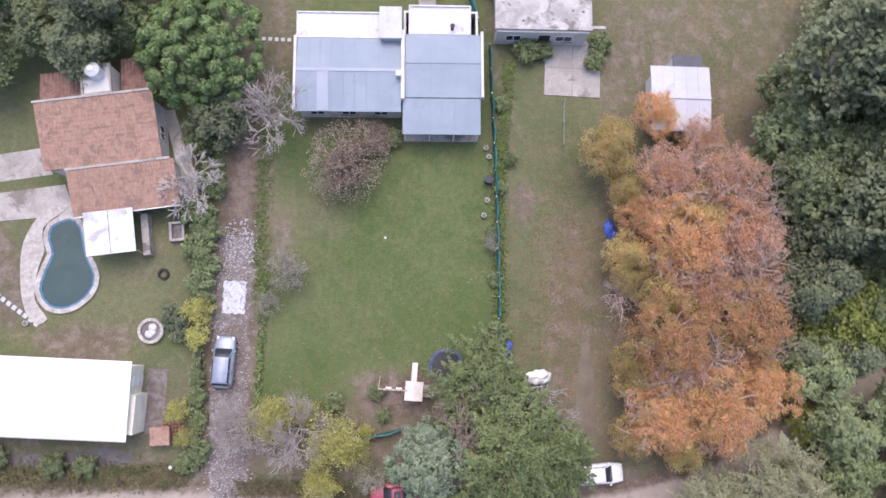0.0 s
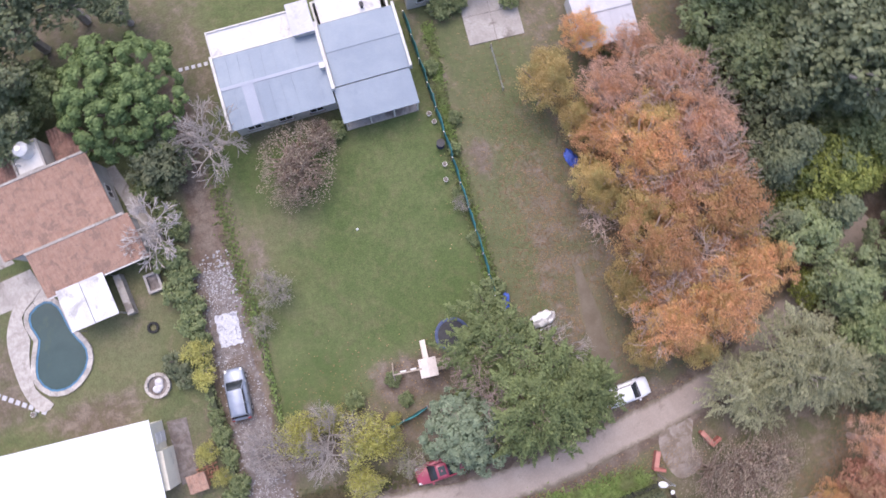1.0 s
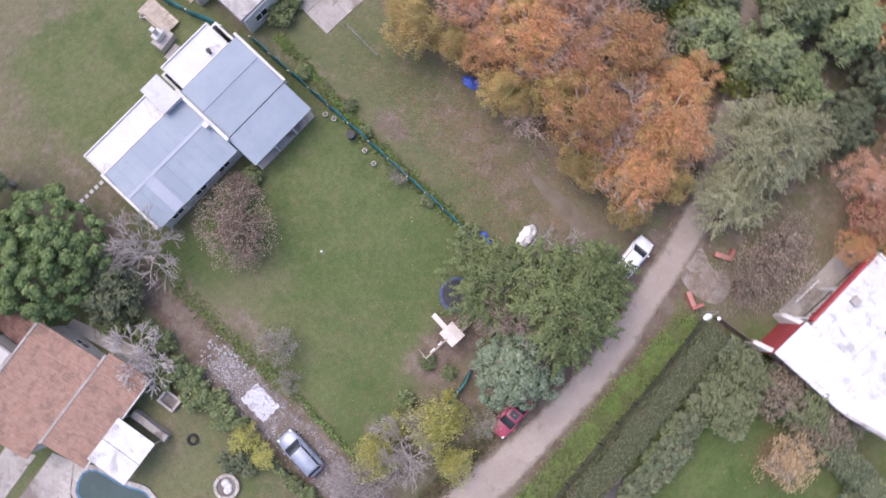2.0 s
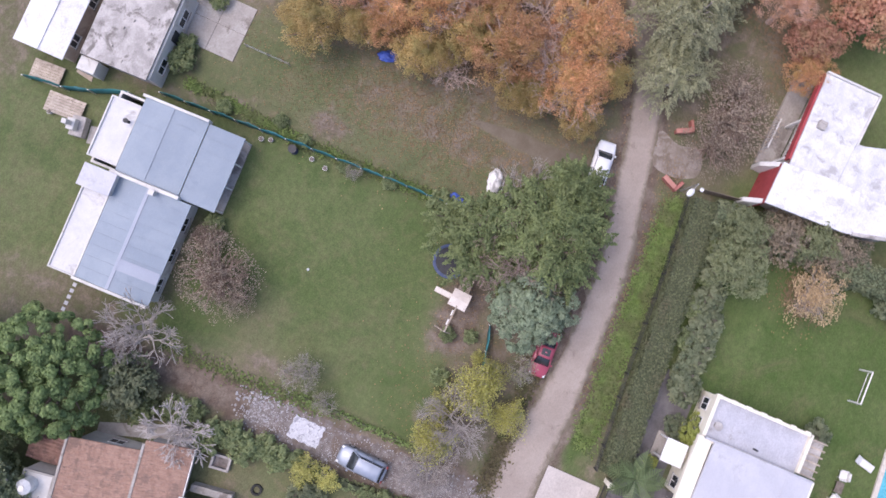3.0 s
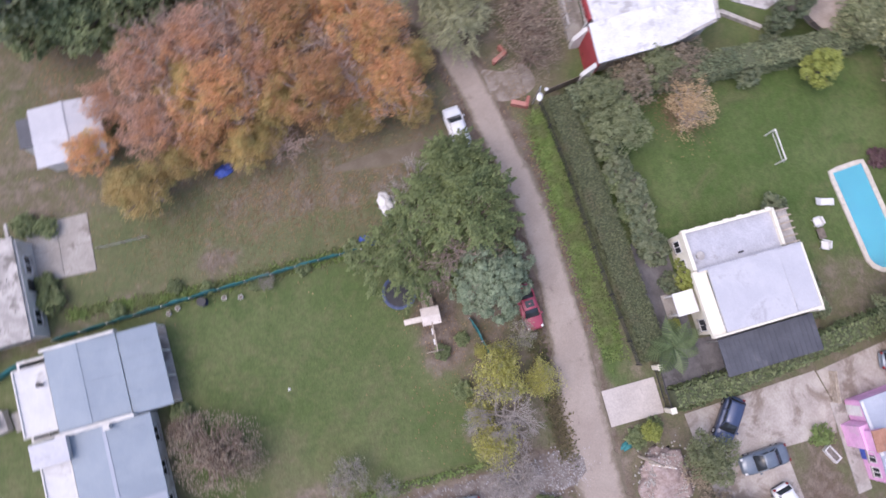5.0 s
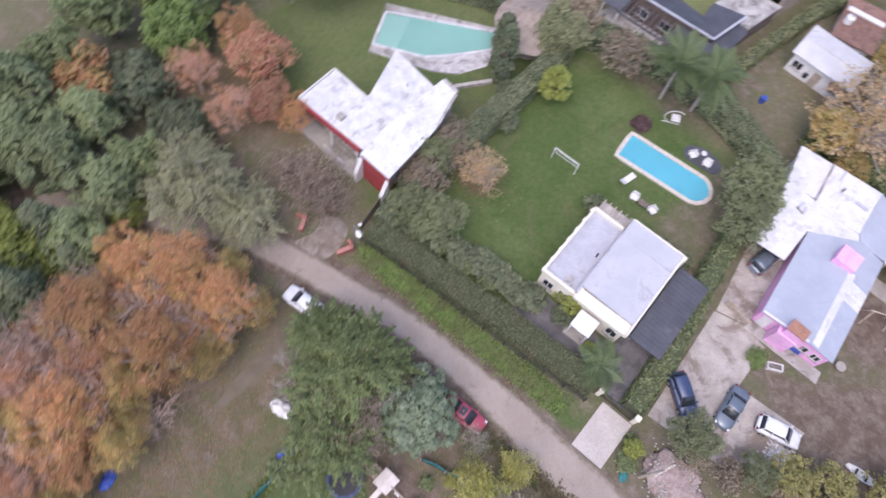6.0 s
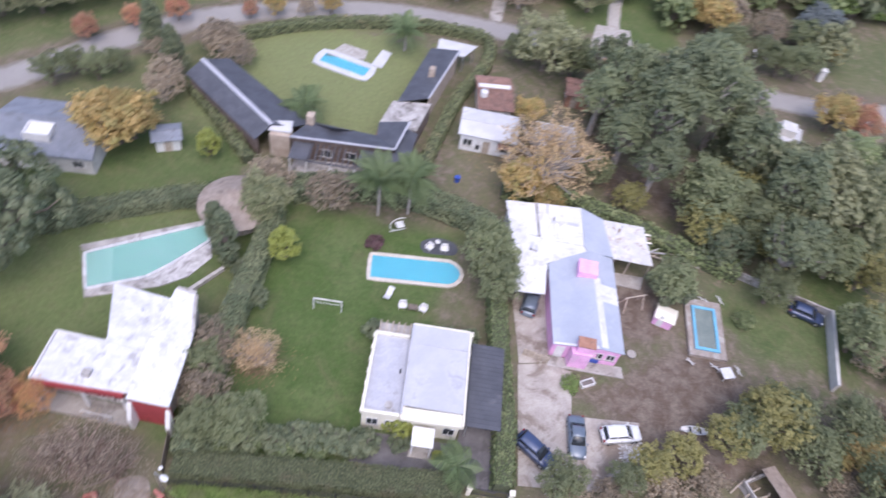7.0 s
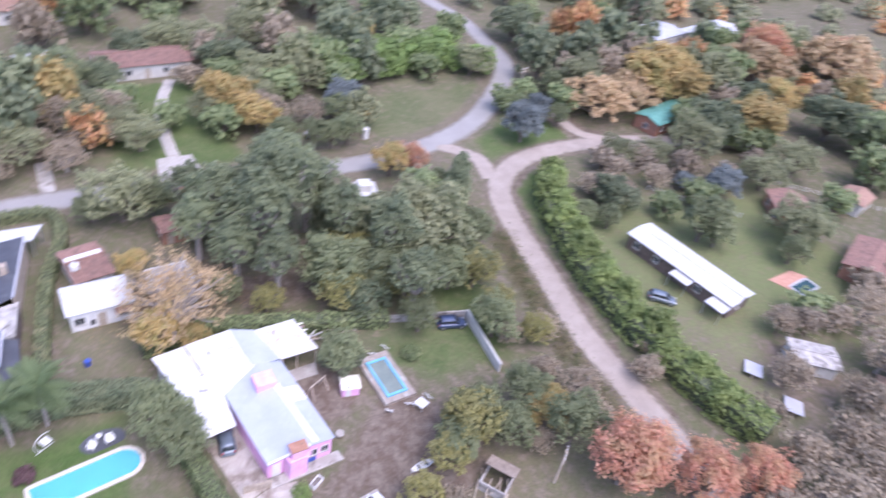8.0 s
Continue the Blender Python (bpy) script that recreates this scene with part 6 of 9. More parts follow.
yl = leaf_tree("yellow_shrub_tree", "small shrub with yellow autumn leaves", 134, -18.6, 1.2, 1.25, 2.4, 0.3, 44, 48, 0.10, L_YELLOW, M_BARKPALE, "round", 0.45, 0.6, "yellow shrubs by the driveway", category="small tree")
many(yl, ((-18.4, -0.9, 0.85), (-19.4, -7.2, 0.8), (-18.6, -9.4, 0.65), (-3.6, -7.8, 0.5)), 8)
wl = leaf_tree("grey_willow", "wide grey-green willow with drooping twigs", 35, 30.0, -9.8, 4.5, 7.6, 1.0, 230, 75, 0.12, L_WEEP, M_BARKPALE, "round", 0.8, 0.5, style="spray", boughs=36)
many(wl, ((25.6, -11.4, 0.72), (33.6, -11.6, 0.7)), 9)

# bushes and hedges round the near gardens
gb = bush("green_bush", "leafy green garden bush", 41, 7.0, 1.0, 1.15, 1.6, L_MID)
many(gb, ((-5.2, 17.5, 0.6), (-3.6, 18.0, 0.8), (6.0, 10.2, 0.5), (6.6, 6.0, 0.6), (7.2, 17.0, 0.55), (6.6, 14.2, 0.5), (-3.0, -4.6, 0.6), (-6.6, -5.6, 0.7), (-2.2, -6.4, 0.55), (6.0, 22.0, 0.6), (8.0, 27.2, 1.0), (9.6, 27.3, 0.8),
          (-20.2, 16.0, 1.2), (-19.2, 13.6, 1.0), (-18.6, 12.0, 0.9), (-34, -12.2, 0.9), (-29, -12.3, 0.9), (-26.4, -12.2, 0.8), (-13.5, -19.4, 0.8), (-12.8, -21.2, 0.6), (-36, -48, 1.0), (15, 28.6, 0.9), (14.4, 26.8, 0.8), (22.2, 20.6, 0.8)), 10)
many(gb, ((16.0, -23.6, 1.3), (14.2, -22.4, 1.0), (11.6, -22.8, 0.9), (8.8, -22.6, 0.9), (5.8, -23.0, 0.8)), 55)
db = bush("dark_bush", "dark green rounded shrub", 42, -20.7, 0.6, 1.1, 1.6, L_DARK)
many(db, ((-20.2, -0.6, 0.8), (7.4, -24.2, 1.2), (4.4, -24.4, 1.1), (2.0, -24.8, 1.3), (-1.2, -25.6, 0.9), (10.4, -23.6, 1.0), (3.6, -36.8, 1.0), (-3.6, -38.0, 0.9), (-6.2, -38.4, 0.8), (18.4, -40.6, 1.2), (16.2, -21.6, 1.2), (15.0, -22.6, 1.4), (12.4, -22.9, 1.3), (9.6, -23.3, 1.2), (8.4, -24.0, 1.1), (5.8, -24.4, 1.2), (3.2, -24.3, 1.1), (17.0, -24.6, 1.3), (17.2, -33.0, 1.3), (16.4, -37.6, 1.2)), 11)
lb = bush("lime_bush", "bright lime-green clipped shrub", 43, 15.2, -43.8, 1.8, 5.0, L_ACID, 90, 60, 0.15)
many(lb, ((-1.2, -26.9, 0.62), (0.1, -27.2, 0.5), (-4.9, -25.0, 0.35), (-13.2, -20.6, 0.5), (28.2, -56.4, 0.8)), 12)
hedge("creeper", "brown leafless creeper against the white house", [(17.9, -24.2), (18.0, -27), (18.4, -30), (19.3, -33.6)], 2.0, 2.6, L_TAN, 90, 0.10, 0.7, 15, "creeper")
bush("plum_bush", "dark plum-coloured ornamental shrub", 44, 6.2, -48.0, 0.9, 1.3, leaf_mat("plum_leaf", (0.10, 0.050, 0.060), (0.20, 0.115, 0.125), (0.14, 0.10, 0.085)))
hedge("hedge", "uneven green hedge along the gravel driveway", [(-19.4, 10.6), (-18.9, 6), (-18.6, 2), (-18.3, -3), (-17.8, -9), (-17.4, -12)], 0.8, 0.8, L_MID, 30, 0.18, 0.7, 1)
many(gb, ((-19.6, 9.6, 1.2), (-18.7, 8.2, 1.0), (-19.3, 6.6, 1.15), (-18.5, 5.2, 0.9), (-18.9, 3.6, 1.0), (-18.4, 2.2, 0.8), (-18.3, -4.4, 0.6), (-18.1, -6.0, 0.7), (-17.7, -8.0, 0.6), (-17.3, -10.4, 0.8), (-18.4, -11.4, 0.7)), 51)
hedge("low_hedge", "low green plants edging the driveway", [(-13.5, 4.6), (-13.3, 1), (-13.2, -3), (-13.0, -6)], 0.5, 0.35, L_LIME, 40, 0.16, 0.25, 2)
hedge("lane_hedge", "flat-topped clipped hedge along the lane", [(17.4, -19.4), (8.5, -20.6), (-0.8, -21.7), (-7.3, -22.5)], 2.3, 1.8, L_CLIPPED, 85, 0.13, 0.07, 3)
hedge("boundary_hedge", "tall dark hedge between villa and pink house", [(-11.0, -23.2), (-10.4, -30), (-9.3, -36), (-8.4, -42), (-7.6, -50)], 1.8, 2.2, L_MID, 34, 0.2, 0.3, 4)
hedge("garden_hedge", "leafy green hedge between the two pools", [(16.8, -20.4), (17.4, -27), (17.6, -36), (17.6, -44), (17.8, -49)], 2.2, 2.3, L_DARK, 60, 0.17, 0.5, 5)
hedge("back_hedge", "dark green hedge behind the turquoise pool", [(19, -50.5), (26, -49.5), (34, -45.5), (41, -41)], 2.2, 1.8, L_DARK, 46, 0.18, 0.4, 6)
hedge("rear_hedge", "dense dark hedge behind the villa's lawn", [(17.0, -53), (10, -55.2), (2, -55.4), (-5, -53.6), (-7.2, -51.5)], 2.6, 2.4, L_DARK, 46, 0.18, 0.5, 7)
hedge("court_hedge", "clipped hedge round the courtyard house's lawn", [(35, -77), (29, -82), (20, -87), (9, -90.2), (-1, -90.2), (-2.0, -84), (0.6, -76), (2.2, -67), (3.2, -60)], 1.5, 1.5, L_HEDGE, 24, 0.24, 0.15, 8)
hedge("side_hedge", "dark hedge beside the courtyard house", [(34.6, -67), (28, -61), (23.5, -56.5)], 1.5, 1.3, L_HEDGE, 24, 0.24, 0.2, 9)
hedge("roadside_hedge", "broad bright green hedge along the dirt road", [(-80.6, -77), (-74.5, -69), (-71, -60), (-68.6, -51), (-67.6, -42), (-67.4, -33), (-68.2, -25), (-69.5, -19)], 4.2, 3.4, L_BAMBOO, 14, 0.34, 1.5, 10)
bb = leaf_tree("bamboo_clump", "leaning clump of bright green bamboo", 98, -68.0, -30.0, 2.4, 5.2, 0.3, 80, 26, 0.3, L_BAMBOO, M_BARK, "round", 0.75, 0.7, "bamboo along the dirt road", category="bamboo")
many(bb, ((-69.4, -21.0, 0.8), (-67.6, -25.0, 1.0), (-68.8, -28.0, 0.8), (-66.6, -33.6, 0.9), (-68.4, -37.4, 1.1), (-67.0, -41.0, 0.9), (-68.6, -44.6, 1.0), (-68.0, -48.4, 1.1), (-70.4, -51.4, 0.9), (-69.6, -55.4, 1.2), (-71.6, -59.0, 1.0), (-72.0, -62.8, 1.1), (-74.4, -66.2, 1.0), (-75.0, -70.6, 1.2), (-78.4, -73.4, 1.0), (-79.8, -76.2, 0.9)), 54)
hedge("shed_hedge", "scrubby green hedge behind the patched sheds", [(-7, -60), (-14, -60.4), (-22, -58.6), (-28, -56.4), (-36, -54.4)], 2.0, 2.0, L_MID, 22, 0.26, 0.6, 11)
hedge("avenue_hedge", "low hedge along the grey road", [(-6, -90), (-14, -90.2), (-24, -89.4)], 1.3, 1.2, L_HEDGE, 22, 0.25, 0.2, 12)

# trees of the gardens beyond the lane
palm("palm_tree", "tall feathery palm behind the pool", 6.8, -52.6, 5.8, 1, 28, 3.6, 1.25)
palm("palm_tree", "tall feathery palm behind the pool", 3.5, -53.8, 5.8, 2, 28, 3.6, 1.25)
palm("palm_tree", "young palm beside the villa's drive", -6.6, -24.0, 2.0, 3, 11, 2.2)
palm("palm_tree", "stout palm in front of the courtyard house", 19.4, -65.6, 2.6, 4, 24, 3.0, 0.9)
palm("palm_tree", "leafy palm at the lawn's far edge", 10.0, -84.4, 3.2, 5, 20, 3.2)
cy = leaf_tree("cypress_tree", "tall narrow dark cypress beside the pool", 51, 20.6, -41.7, 1.15, 8.2, 0.2, 150, 70, 0.14, L_EVERGREEN, None, "column", 0.36, category="cypress")
many(cy, ((21.8, -42.7, 0.95),), 13)
lo_m0 = leaf_tree("garden_tree", "bright green tree behind the white house", 61, 46.6, -21.0, 3.2, 7.0, 1.0, 90, 46, 0.26, L_LIME, None, "round", 0.85, 0.5)
dk = leaf_tree("evergreen_tree", "large dark evergreen tree", 52, 43.4, -38.0, 7.6, 12.0, 1.2, 330, 70, 0.24, L_EVERGREEN, None, "round", 0.85, 0.45, style="puff")
many(dk, ((-33.5, -57.5, 0.5), (-27.2, -49.6, 0.36)), 14)
many(lo_m0, ((45.2, -19.6, 0.9), (48.4, -24.0, 0.9)), 14)
gy = leaf_tree("grey_leaved_tree", "grey-green tree with an open crown", 53, -7.8, -44.5, 2.9, 7.0, 1.4, 110, 44, 0.18, L_SAGE, M_BARK, "round", 0.7, 0.6)
many(gy, ((19.2, -49.0, 0.9), (18.4, -28.8, 0.75), (13.0, -24.0, 0.85), (16.0, -23.0, 0.7), (-16.0, -24.4, 0.75), (-22.0, -26.2, 0.6)), 15)
bw = leaf_tree("brown_tree", "rounded tree with dry brownish foliage", 54, 12.4, -52.4, 2.9, 5.2, 0.8, 190, 12, 0.2, L_BROWN, M_BARKPALE, "round", 0.5, 0.5)
many(bw, ((19.6, -52.6, 0.95), (17.6, -30.0, 0.7), (17.0, -26.0, 0.8), (37.6, -66.4, 0.9), (34.2, -76.0, 1.0), (-17.4, -24.0, 0.5), (41.2, -72.4, 0.7)), 16)
am = leaf_tree("golden_tree", "golden-leaved autumn tree on a lawn", 55, 37.6, -56.6, 3.0, 7.0, 1.6, 100, 44, 0.24, L_AMBER, M_BARK, "round", 0.8, 0.5)
many(am, ((-9.0, -74.0, 0.6), (-150, -82, 1.6), (-138, -103, 1.4), (-47.0, -34.4, 0.62), (-46.2, -63.2, 0.7)), 17)
fr = leaf_tree("fruit_tree", "half-bare tree with orange leaves on the lawn", 56, 14.0, -30.8, 2.7, 4.2, 1.0, 120, 26, 0.10, L_TAWNY, M_BARKPALE, "round", 0.55, 0.7, boughs=40)
plant(bt, 13.6, -31.0, 0.8, 1.0)
rd = leaf_tree("red_tree", "tree turning orange-red in autumn", 57, 37.6, -23.8, 3.1, 7.0, 1.6, 130, 46, 0.17, L_RED, M_BARK, "round", 0.8, 0.6)
many(rd, ((33.4, -21.2, 0.75), (-49.6, -21.8, 1.1), (-55.2, -17.2, 1.2), (-61.4, -14.2, 1.1), (-20.6, -86.6, 0.7), (-172, -104, 2.0), (-190, -93, 1.8), (46.4, -77.0, 0.5), (51, -72.4, 0.6), (41.8, -80.6, 0.6), (-26, -84.0, 0.6)), 18)
many(o1, ((41.0, -24.4, 0.7), (30.8, -22.0, 0.55)), 19)
many(o2, ((34.8, -17.8, 0.7), (40.6, -18.2, 0.75)), 19)
many(dk, ((37.4, -13.6, 0.42), (43.6, -13.8, 0.5)), 19)
cn = leaf_tree("conifer_tree", "tall dark conifer behind the sheds", 58, -26.6, -72.0, 2.9, 11.5, 1.8, 150, 48, 0.28, L_DARK, None, "cone", 0.9)
many(cn, ((-29.6, -78.0, 0.9), (-35.4, -73.6, 0.85), (-58.6, -74.8, 0.85), (37.5, -69.4, 0.6), (-19.2, -81.6, 0.7)), 20)
gr = leaf_tree("garden_tree", "full green tree with an uneven crown", 59, -44.6, -63.8, 4.0, 8.4, 1.4, 240, 13, 0.32, L_SAGE, None, "round", 0.66, 0.5)
many(gr, ((-50.8, -64.0, 1.0), (-51.2, -58.2, 0.8), (-54.8, -71.0, 0.9), (-37.2, -35.6, 0.8), (-40.2, -32.6, 0.75), (-33.4, -32.8, 0.7), (-6.0, -87.6, 0.6), (-95.4, -50.6, 0.75),
          (-77.5, -63.6, 0.6), (-80.4, -61.0, 0.55), (-51.0, -104.8, 0.8), (-8.2, -125.2, 1.2), (-102, -104.6, 0.9), (-89, -98.8, 0.6), (-94.6, -93.0, 0.6), (60, -52, 1.0), (-105.0, -42.4, 0.7), (-115, -45.5, 0.9)), 21)
sp = leaf_tree("blue_spruce", "blue-grey spruce by the road junction", 60, -52.6, -106.2, 3.2, 7.0, 0.8, 100, 46, 0.3, L_SPRUCE, None, "round", 0.9, 0.4)
many(sp, ((-91.6, -96.2, 0.85), (-104, -66, 0.6), (-45, -60.0, 0.5), (-118.6, -76.0, 0.8)), 23)
far_b0 = bare_tree("bare_far_tree", "leafless brown tree in a far garden", 36, -62.4, -33.0, 4.6, 0.6, M_BARKBROWN, 5, 3, L_BROWN, 1300, 0.24)
many(far_b0, ((-70.6, -14.6, 1.4), (-77.4, -13.2, 1.6), (-85.6, -17.0, 1.5), (-80.2, -24.2, 1.3), (-72.2, -21.2, 1.0), (-92.0, -29.6, 1.3), (-88.0, -31.6, 1.2), (-84.6, -70.2, 1.3), (-88.4, -66.6, 1.2), (-92.4, -72.6, 1.4), (-98.4, -68.4, 1.2), (-69.6, -48.4, 0.9), (-65.8, -36.6, 0.7),
          (-42.6, -30.2, 0.8), (-51.4, -30.0, 1.0), (-49.6, -38.4, 0.9), (-2.2, -106.2, 1.3), (-8.0, -106.6, 1.4), (-12.8, -107.2, 1.3), (2.6, -104.2, 1.3), (-29.6, -124.6, 1.4)), 24)

# the large single trees of the far gardens
pn = leaf_tree("pine_tree", "tall grey-green pine with an open crown", 91, -21.2, -77.5, 3.8, 14.0, 4.6, 400, 18, 0.25, L_PINE, M_BARKPALE, "round", 0.55, 0.6)
lm = leaf_tree("garden_tree", "light green leafy garden tree", 92, -47.7, -47.1, 3.2, 6.8, 1.2, 240, 17, 0.23, L_SAGE, None, "round", 0.52, 0.6)
gw = leaf_tree("willow_tree", "large grey-green tree with a soft crown", 93, -10.3, -86.6, 5.3, 8.6, 1.2, 440, 13, 0.28, L_WILLOW, M_BARK, "round", 0.62, 0.6)
bd = leaf_tree("broad_tree", "broad dark grey-green tree in a far garden", 94, -124.3, -77.8, 6.6, 10.0, 1.2, 200, 28, 0.46, L_DARK, None, "round", 1.0, 0.6)
go = leaf_tree("golden_far_tree", "large tawny golden autumn tree", 95, -33.0, -113.0, 5.5, 8.6, 1.2, 190, 28, 0.37, L_AMBER, M_BARK, "round", 0.9, 0.6)
tn = leaf_tree("tan_far_tree", "large tawny orange autumn tree", 96, -106.0, -94.4, 7.0, 9.6, 1.2, 200, 28, 0.46, L_TAWNY, M_BARK, "round", 1.0, 0.6)
many(gw, ((-45.6, -65.6, 1.55), (-44.8, -71.5, 0.9), (18.9, -49.2, 0.62), (63.5, -73.8, 0.7), (59.2, -76.1, 0.75), (56.8, -79.5, 0.75), (52.6, -82.4, 0.7), (66.0, -69.0, 0.7), (-29.0, -140.6, 0.95), (-35.6, -136.7, 1.0), (-42.3, -122.1, 0.95), (-46.0, -139.9, 1.0), (-114.0, -74.6, 1.1), (-109.7, -46.0, 1.0), (-107.6, -103.4, 1.2)), 91)
many(bd, ((-6.7, -118.2, 0.75), (-22.0, -138.4, 0.65), (-37.7, -128.1, 0.8), (-155.5, -70.8, 1.1), (-85.3, -65.6, 0.65), (-157.5, -63.4, 1.1), (-110.6, -122.6, 0.9), (-111.6, -134.0, 0.9), (-82.2, -144.4, 1.0), (60.8, -83.6, 0.7), (50.6, -86.8, 0.6)), 92)
many(go, ((-36.1, -105.8, 0.85), (-124.6, -97.3, 1.6), (-130.7, -93.8, 1.3), (-134.2, -75.9, 1.4), (38.8, -55.4, 0.95)), 93)
leaf_tree("tawny_tree", "wide half-bare tawny tree over the cottage", 97, -11.7, -63.4, 7.4, 9.4, 2.0, 300, 15, 0.2, L_TAWNY, M_BARKPALE, "round", 0.8, 0.6, boughs=60)
many(tn, ((-114.8, -95.8, 1.0), (-186.5, -91.9, 1.6), (-161.7, -97.5, 1.3)), 94)
many(pn, ((-24.5, -70.4, 1.2), (-27.8, -74.0, 1.3), (-31.2, -81.0, 1.2), (-39.7, -54.6, 0.9), (-33.6, -76.4, 1.1), (-36.2, -69.2, 1.0), (-18.6, -82.6, 0.8), (-40.4, -62.8, 1.0)), 95)
many(lm, ((-38.2, -98.6, 0.9), (-54.0, -104.6, 0.5)), 96)
many(am, ((-8.8, -60.0, 0.85), (-12.4, -58.6, 0.6), (-55.0, -102.6, 0.75), (-52.4, -86.2, 1.0)), 97)
many(gy, ((50.6, -62.7, 0.7), (49.2, -65.6, 0.65), (46.1, -65.3, 0.65), (44.4, -67.6, 0.6), (-6.3, -48.3, 1.1), (-43.4, -97.4, 0.9), (-46.5, -97.2, 0.9), (-49.7, -97.3, 0.95)), 98)
many(bw, ((33.0, -74.6, 0.95), (30.4, -73.8, 0.76), (36.8, -64.2, 0.85)), 99)
many(rd, ((-23.4, -88.6, 0.75), (-56.4, -85.8, 0.85)), 100)
many(sp, ((-53.7, -108.6, 1.15), (-83.0, -89.8, 1.2), (-109.0, -61.5, 1.0)), 101)
many(cn, ((41.8, -73.1, 0.65),), 102)
many(gr, ((-27.0, -49.3, 0.72), (-93.8, -52.7, 1.1)), 103)
ol = leaf_tree("olive_tree", "olive-yellow tree with a loose crown", 99, -35.1, -65.0, 4.1, 8.0, 1.2, 280, 15, 0.24, L_OLIVE, M_BARK, "round", 0.55, 0.6)
many(ol, ((-31.2, -58.6, 0.85), (-50.5, -56.5, 0.95), (-36.0, -60.4, 0.8), (-40.2, -58.2, 0.75), (-50.8, -50.2, 0.6), (-24.4, -27.6, 0.55), (-33.0, -60.6, 0.7), (-52.4, -44.0, 0.6), (-27.4, -29.6, 0.6), (-35.6, -34.5, 0.95), (-31.8, -32.2, 0.65)), 104)
many(am, ((29.7, -86.4, 0.5), (22.2, -89.6, 0.5), (-45.4, -32.3, 0.85)), 107)
many(rd, ((32.8, -84.4, 0.4), (-48.4, -22.6, 1.5)), 108)
many(bw, ((25.5, -88.2, 0.5),), 109)
many(pn, ((-27.4, 30.7, 0.9), (-29.4, 25.7, 0.8), (-23.4, 32.6, 0.8), (-30.0, 22.2, 0.65), (-33.4, 31.0, 0.9), (-38.6, 26.4, 0.9), (-19.6, 31.6, 0.6)), 110)
many(gw, ((-16.4, -104.6, 0.8), (-10.4, -109.4, 0.9), (-29.4, -111.4, 0.7), (-38.4, -114.6, 0.9), (4.6, -112.4, 0.9), (12.0, -104.0, 0.8), (20.6, -101.4, 0.8), (-50.4, -120.2, 0.9), (-96.4, -77.4, 0.7), (-104.6, -75.0, 0.7), (-120.0, -60.6, 0.9), (-131.6, -62.0, 0.9), (-89.4, -118.6, 0.9)), 105)
many(bd, ((-128.4, -84.4, 0.7), (-142.4, -84.0, 0.9), (-140.0, -104.4, 0.9), (-118.4, -112.4, 0.8), (-14.8, -126.6, 0.6), (28.4, -101.6, 0.6)), 106)
many(gw, ((30.6, -101.4, 0.85), (16.2, -106.6, 0.8), (0.7, -105.1, 0.85), (-14.0, -108.6, 0.8)), 111)
many(bd, ((27.3, -107.6, 0.75), (22.0, -104.1, 0.6)), 112)
many(ol, ((36.6, -96.4, 0.9), (8.4, -101.9, 0.9), (39.0, -101.0, 1.0)), 113)
many(bw, ((-5.3, -101.4, 1.1), (4.6, -100.0, 1.0), (12.6, -101.6, 1.1)), 114)
many(pn, ((-17.6, -74.6, 0.8), (-20.8, -68.6, 0.85), (-24.6, -63.8, 0.8)), 116)
many(gr, ((-18.4, -65.4, 0.6), (-18.6, -79.4, 0.65)), 117)
many(ol, ((-22.4, -61.8, 0.6),), 118)
STAND = [(-10.3, -86.6, 6), (-124.3, -77.8, 8), (-33, -113, 7), (-106, -94.4, 9), (-36, -105.8, 6), (-124.6, -97.3, 10), (-134.2, -75.9, 9), (-161.7, -97.5, 11), (-114, -95.8, 9), (-53.7, -108.6, 6), (-46.5, -97.2, 5)]

# woods: mixed trees on rough ground, away from roads and houses
lo_d = leaf_tree("wood_tree", "grey-green woodland tree on rough ground", 71, 34.4, 18.2, 3.6, 9.0, 1.4, 230, 34, 0.22, L_WOOD, None, "round", 0.62, 0.6, "woodland trees")
lo_m = leaf_tree("wood_tree", "mid-green woodland tree on rough ground", 72, 38.6, 6.6, 3.5, 8.4, 1.4, 230, 34, 0.22, L_MID, None, "round", 0.62, 0.6, "woodland trees")
lo_b = leaf_tree("wood_tree", "blue-green pine in the wood", 73, 33.6, 11.0, 3.3, 9.4, 1.4, 180, 34, 0.23, L_PINE, None, "cone", 0.8, 0.5, "woodland trees")
lo_y = leaf_tree("wood_tree", "yellow-green woodland tree on rough ground", 74, 36.3, 5.0, 3.6, 8.0, 1.2, 150, 40, 0.2, L_ACID, None, "round", 0.85, 0.55, "woodland trees")
lo_r = leaf_tree("wood_tree", "russet autumn woodland tree", 75, 46.8, -10.2, 3.0, 7.2, 1.2, 70, 40, 0.32, L_ORANGE, M_BARK, "round", 0.9, 0.55, "woodland trees")
many(lo_d, ((32.4, 15.4, 0.9), (34.6, 6.4, 0.8), (33.8, 0.2, 0.75), (36.2, 13.6, 0.9), (31.0, 20.8, 0.9), (35.6, -4.6, 0.8), (42.4, 10.4, 1.0), (-34.0, 24.6, 0.85), (-30.4, 22.8, 0.75), (-38.6, 21.4, 0.9)), 25)
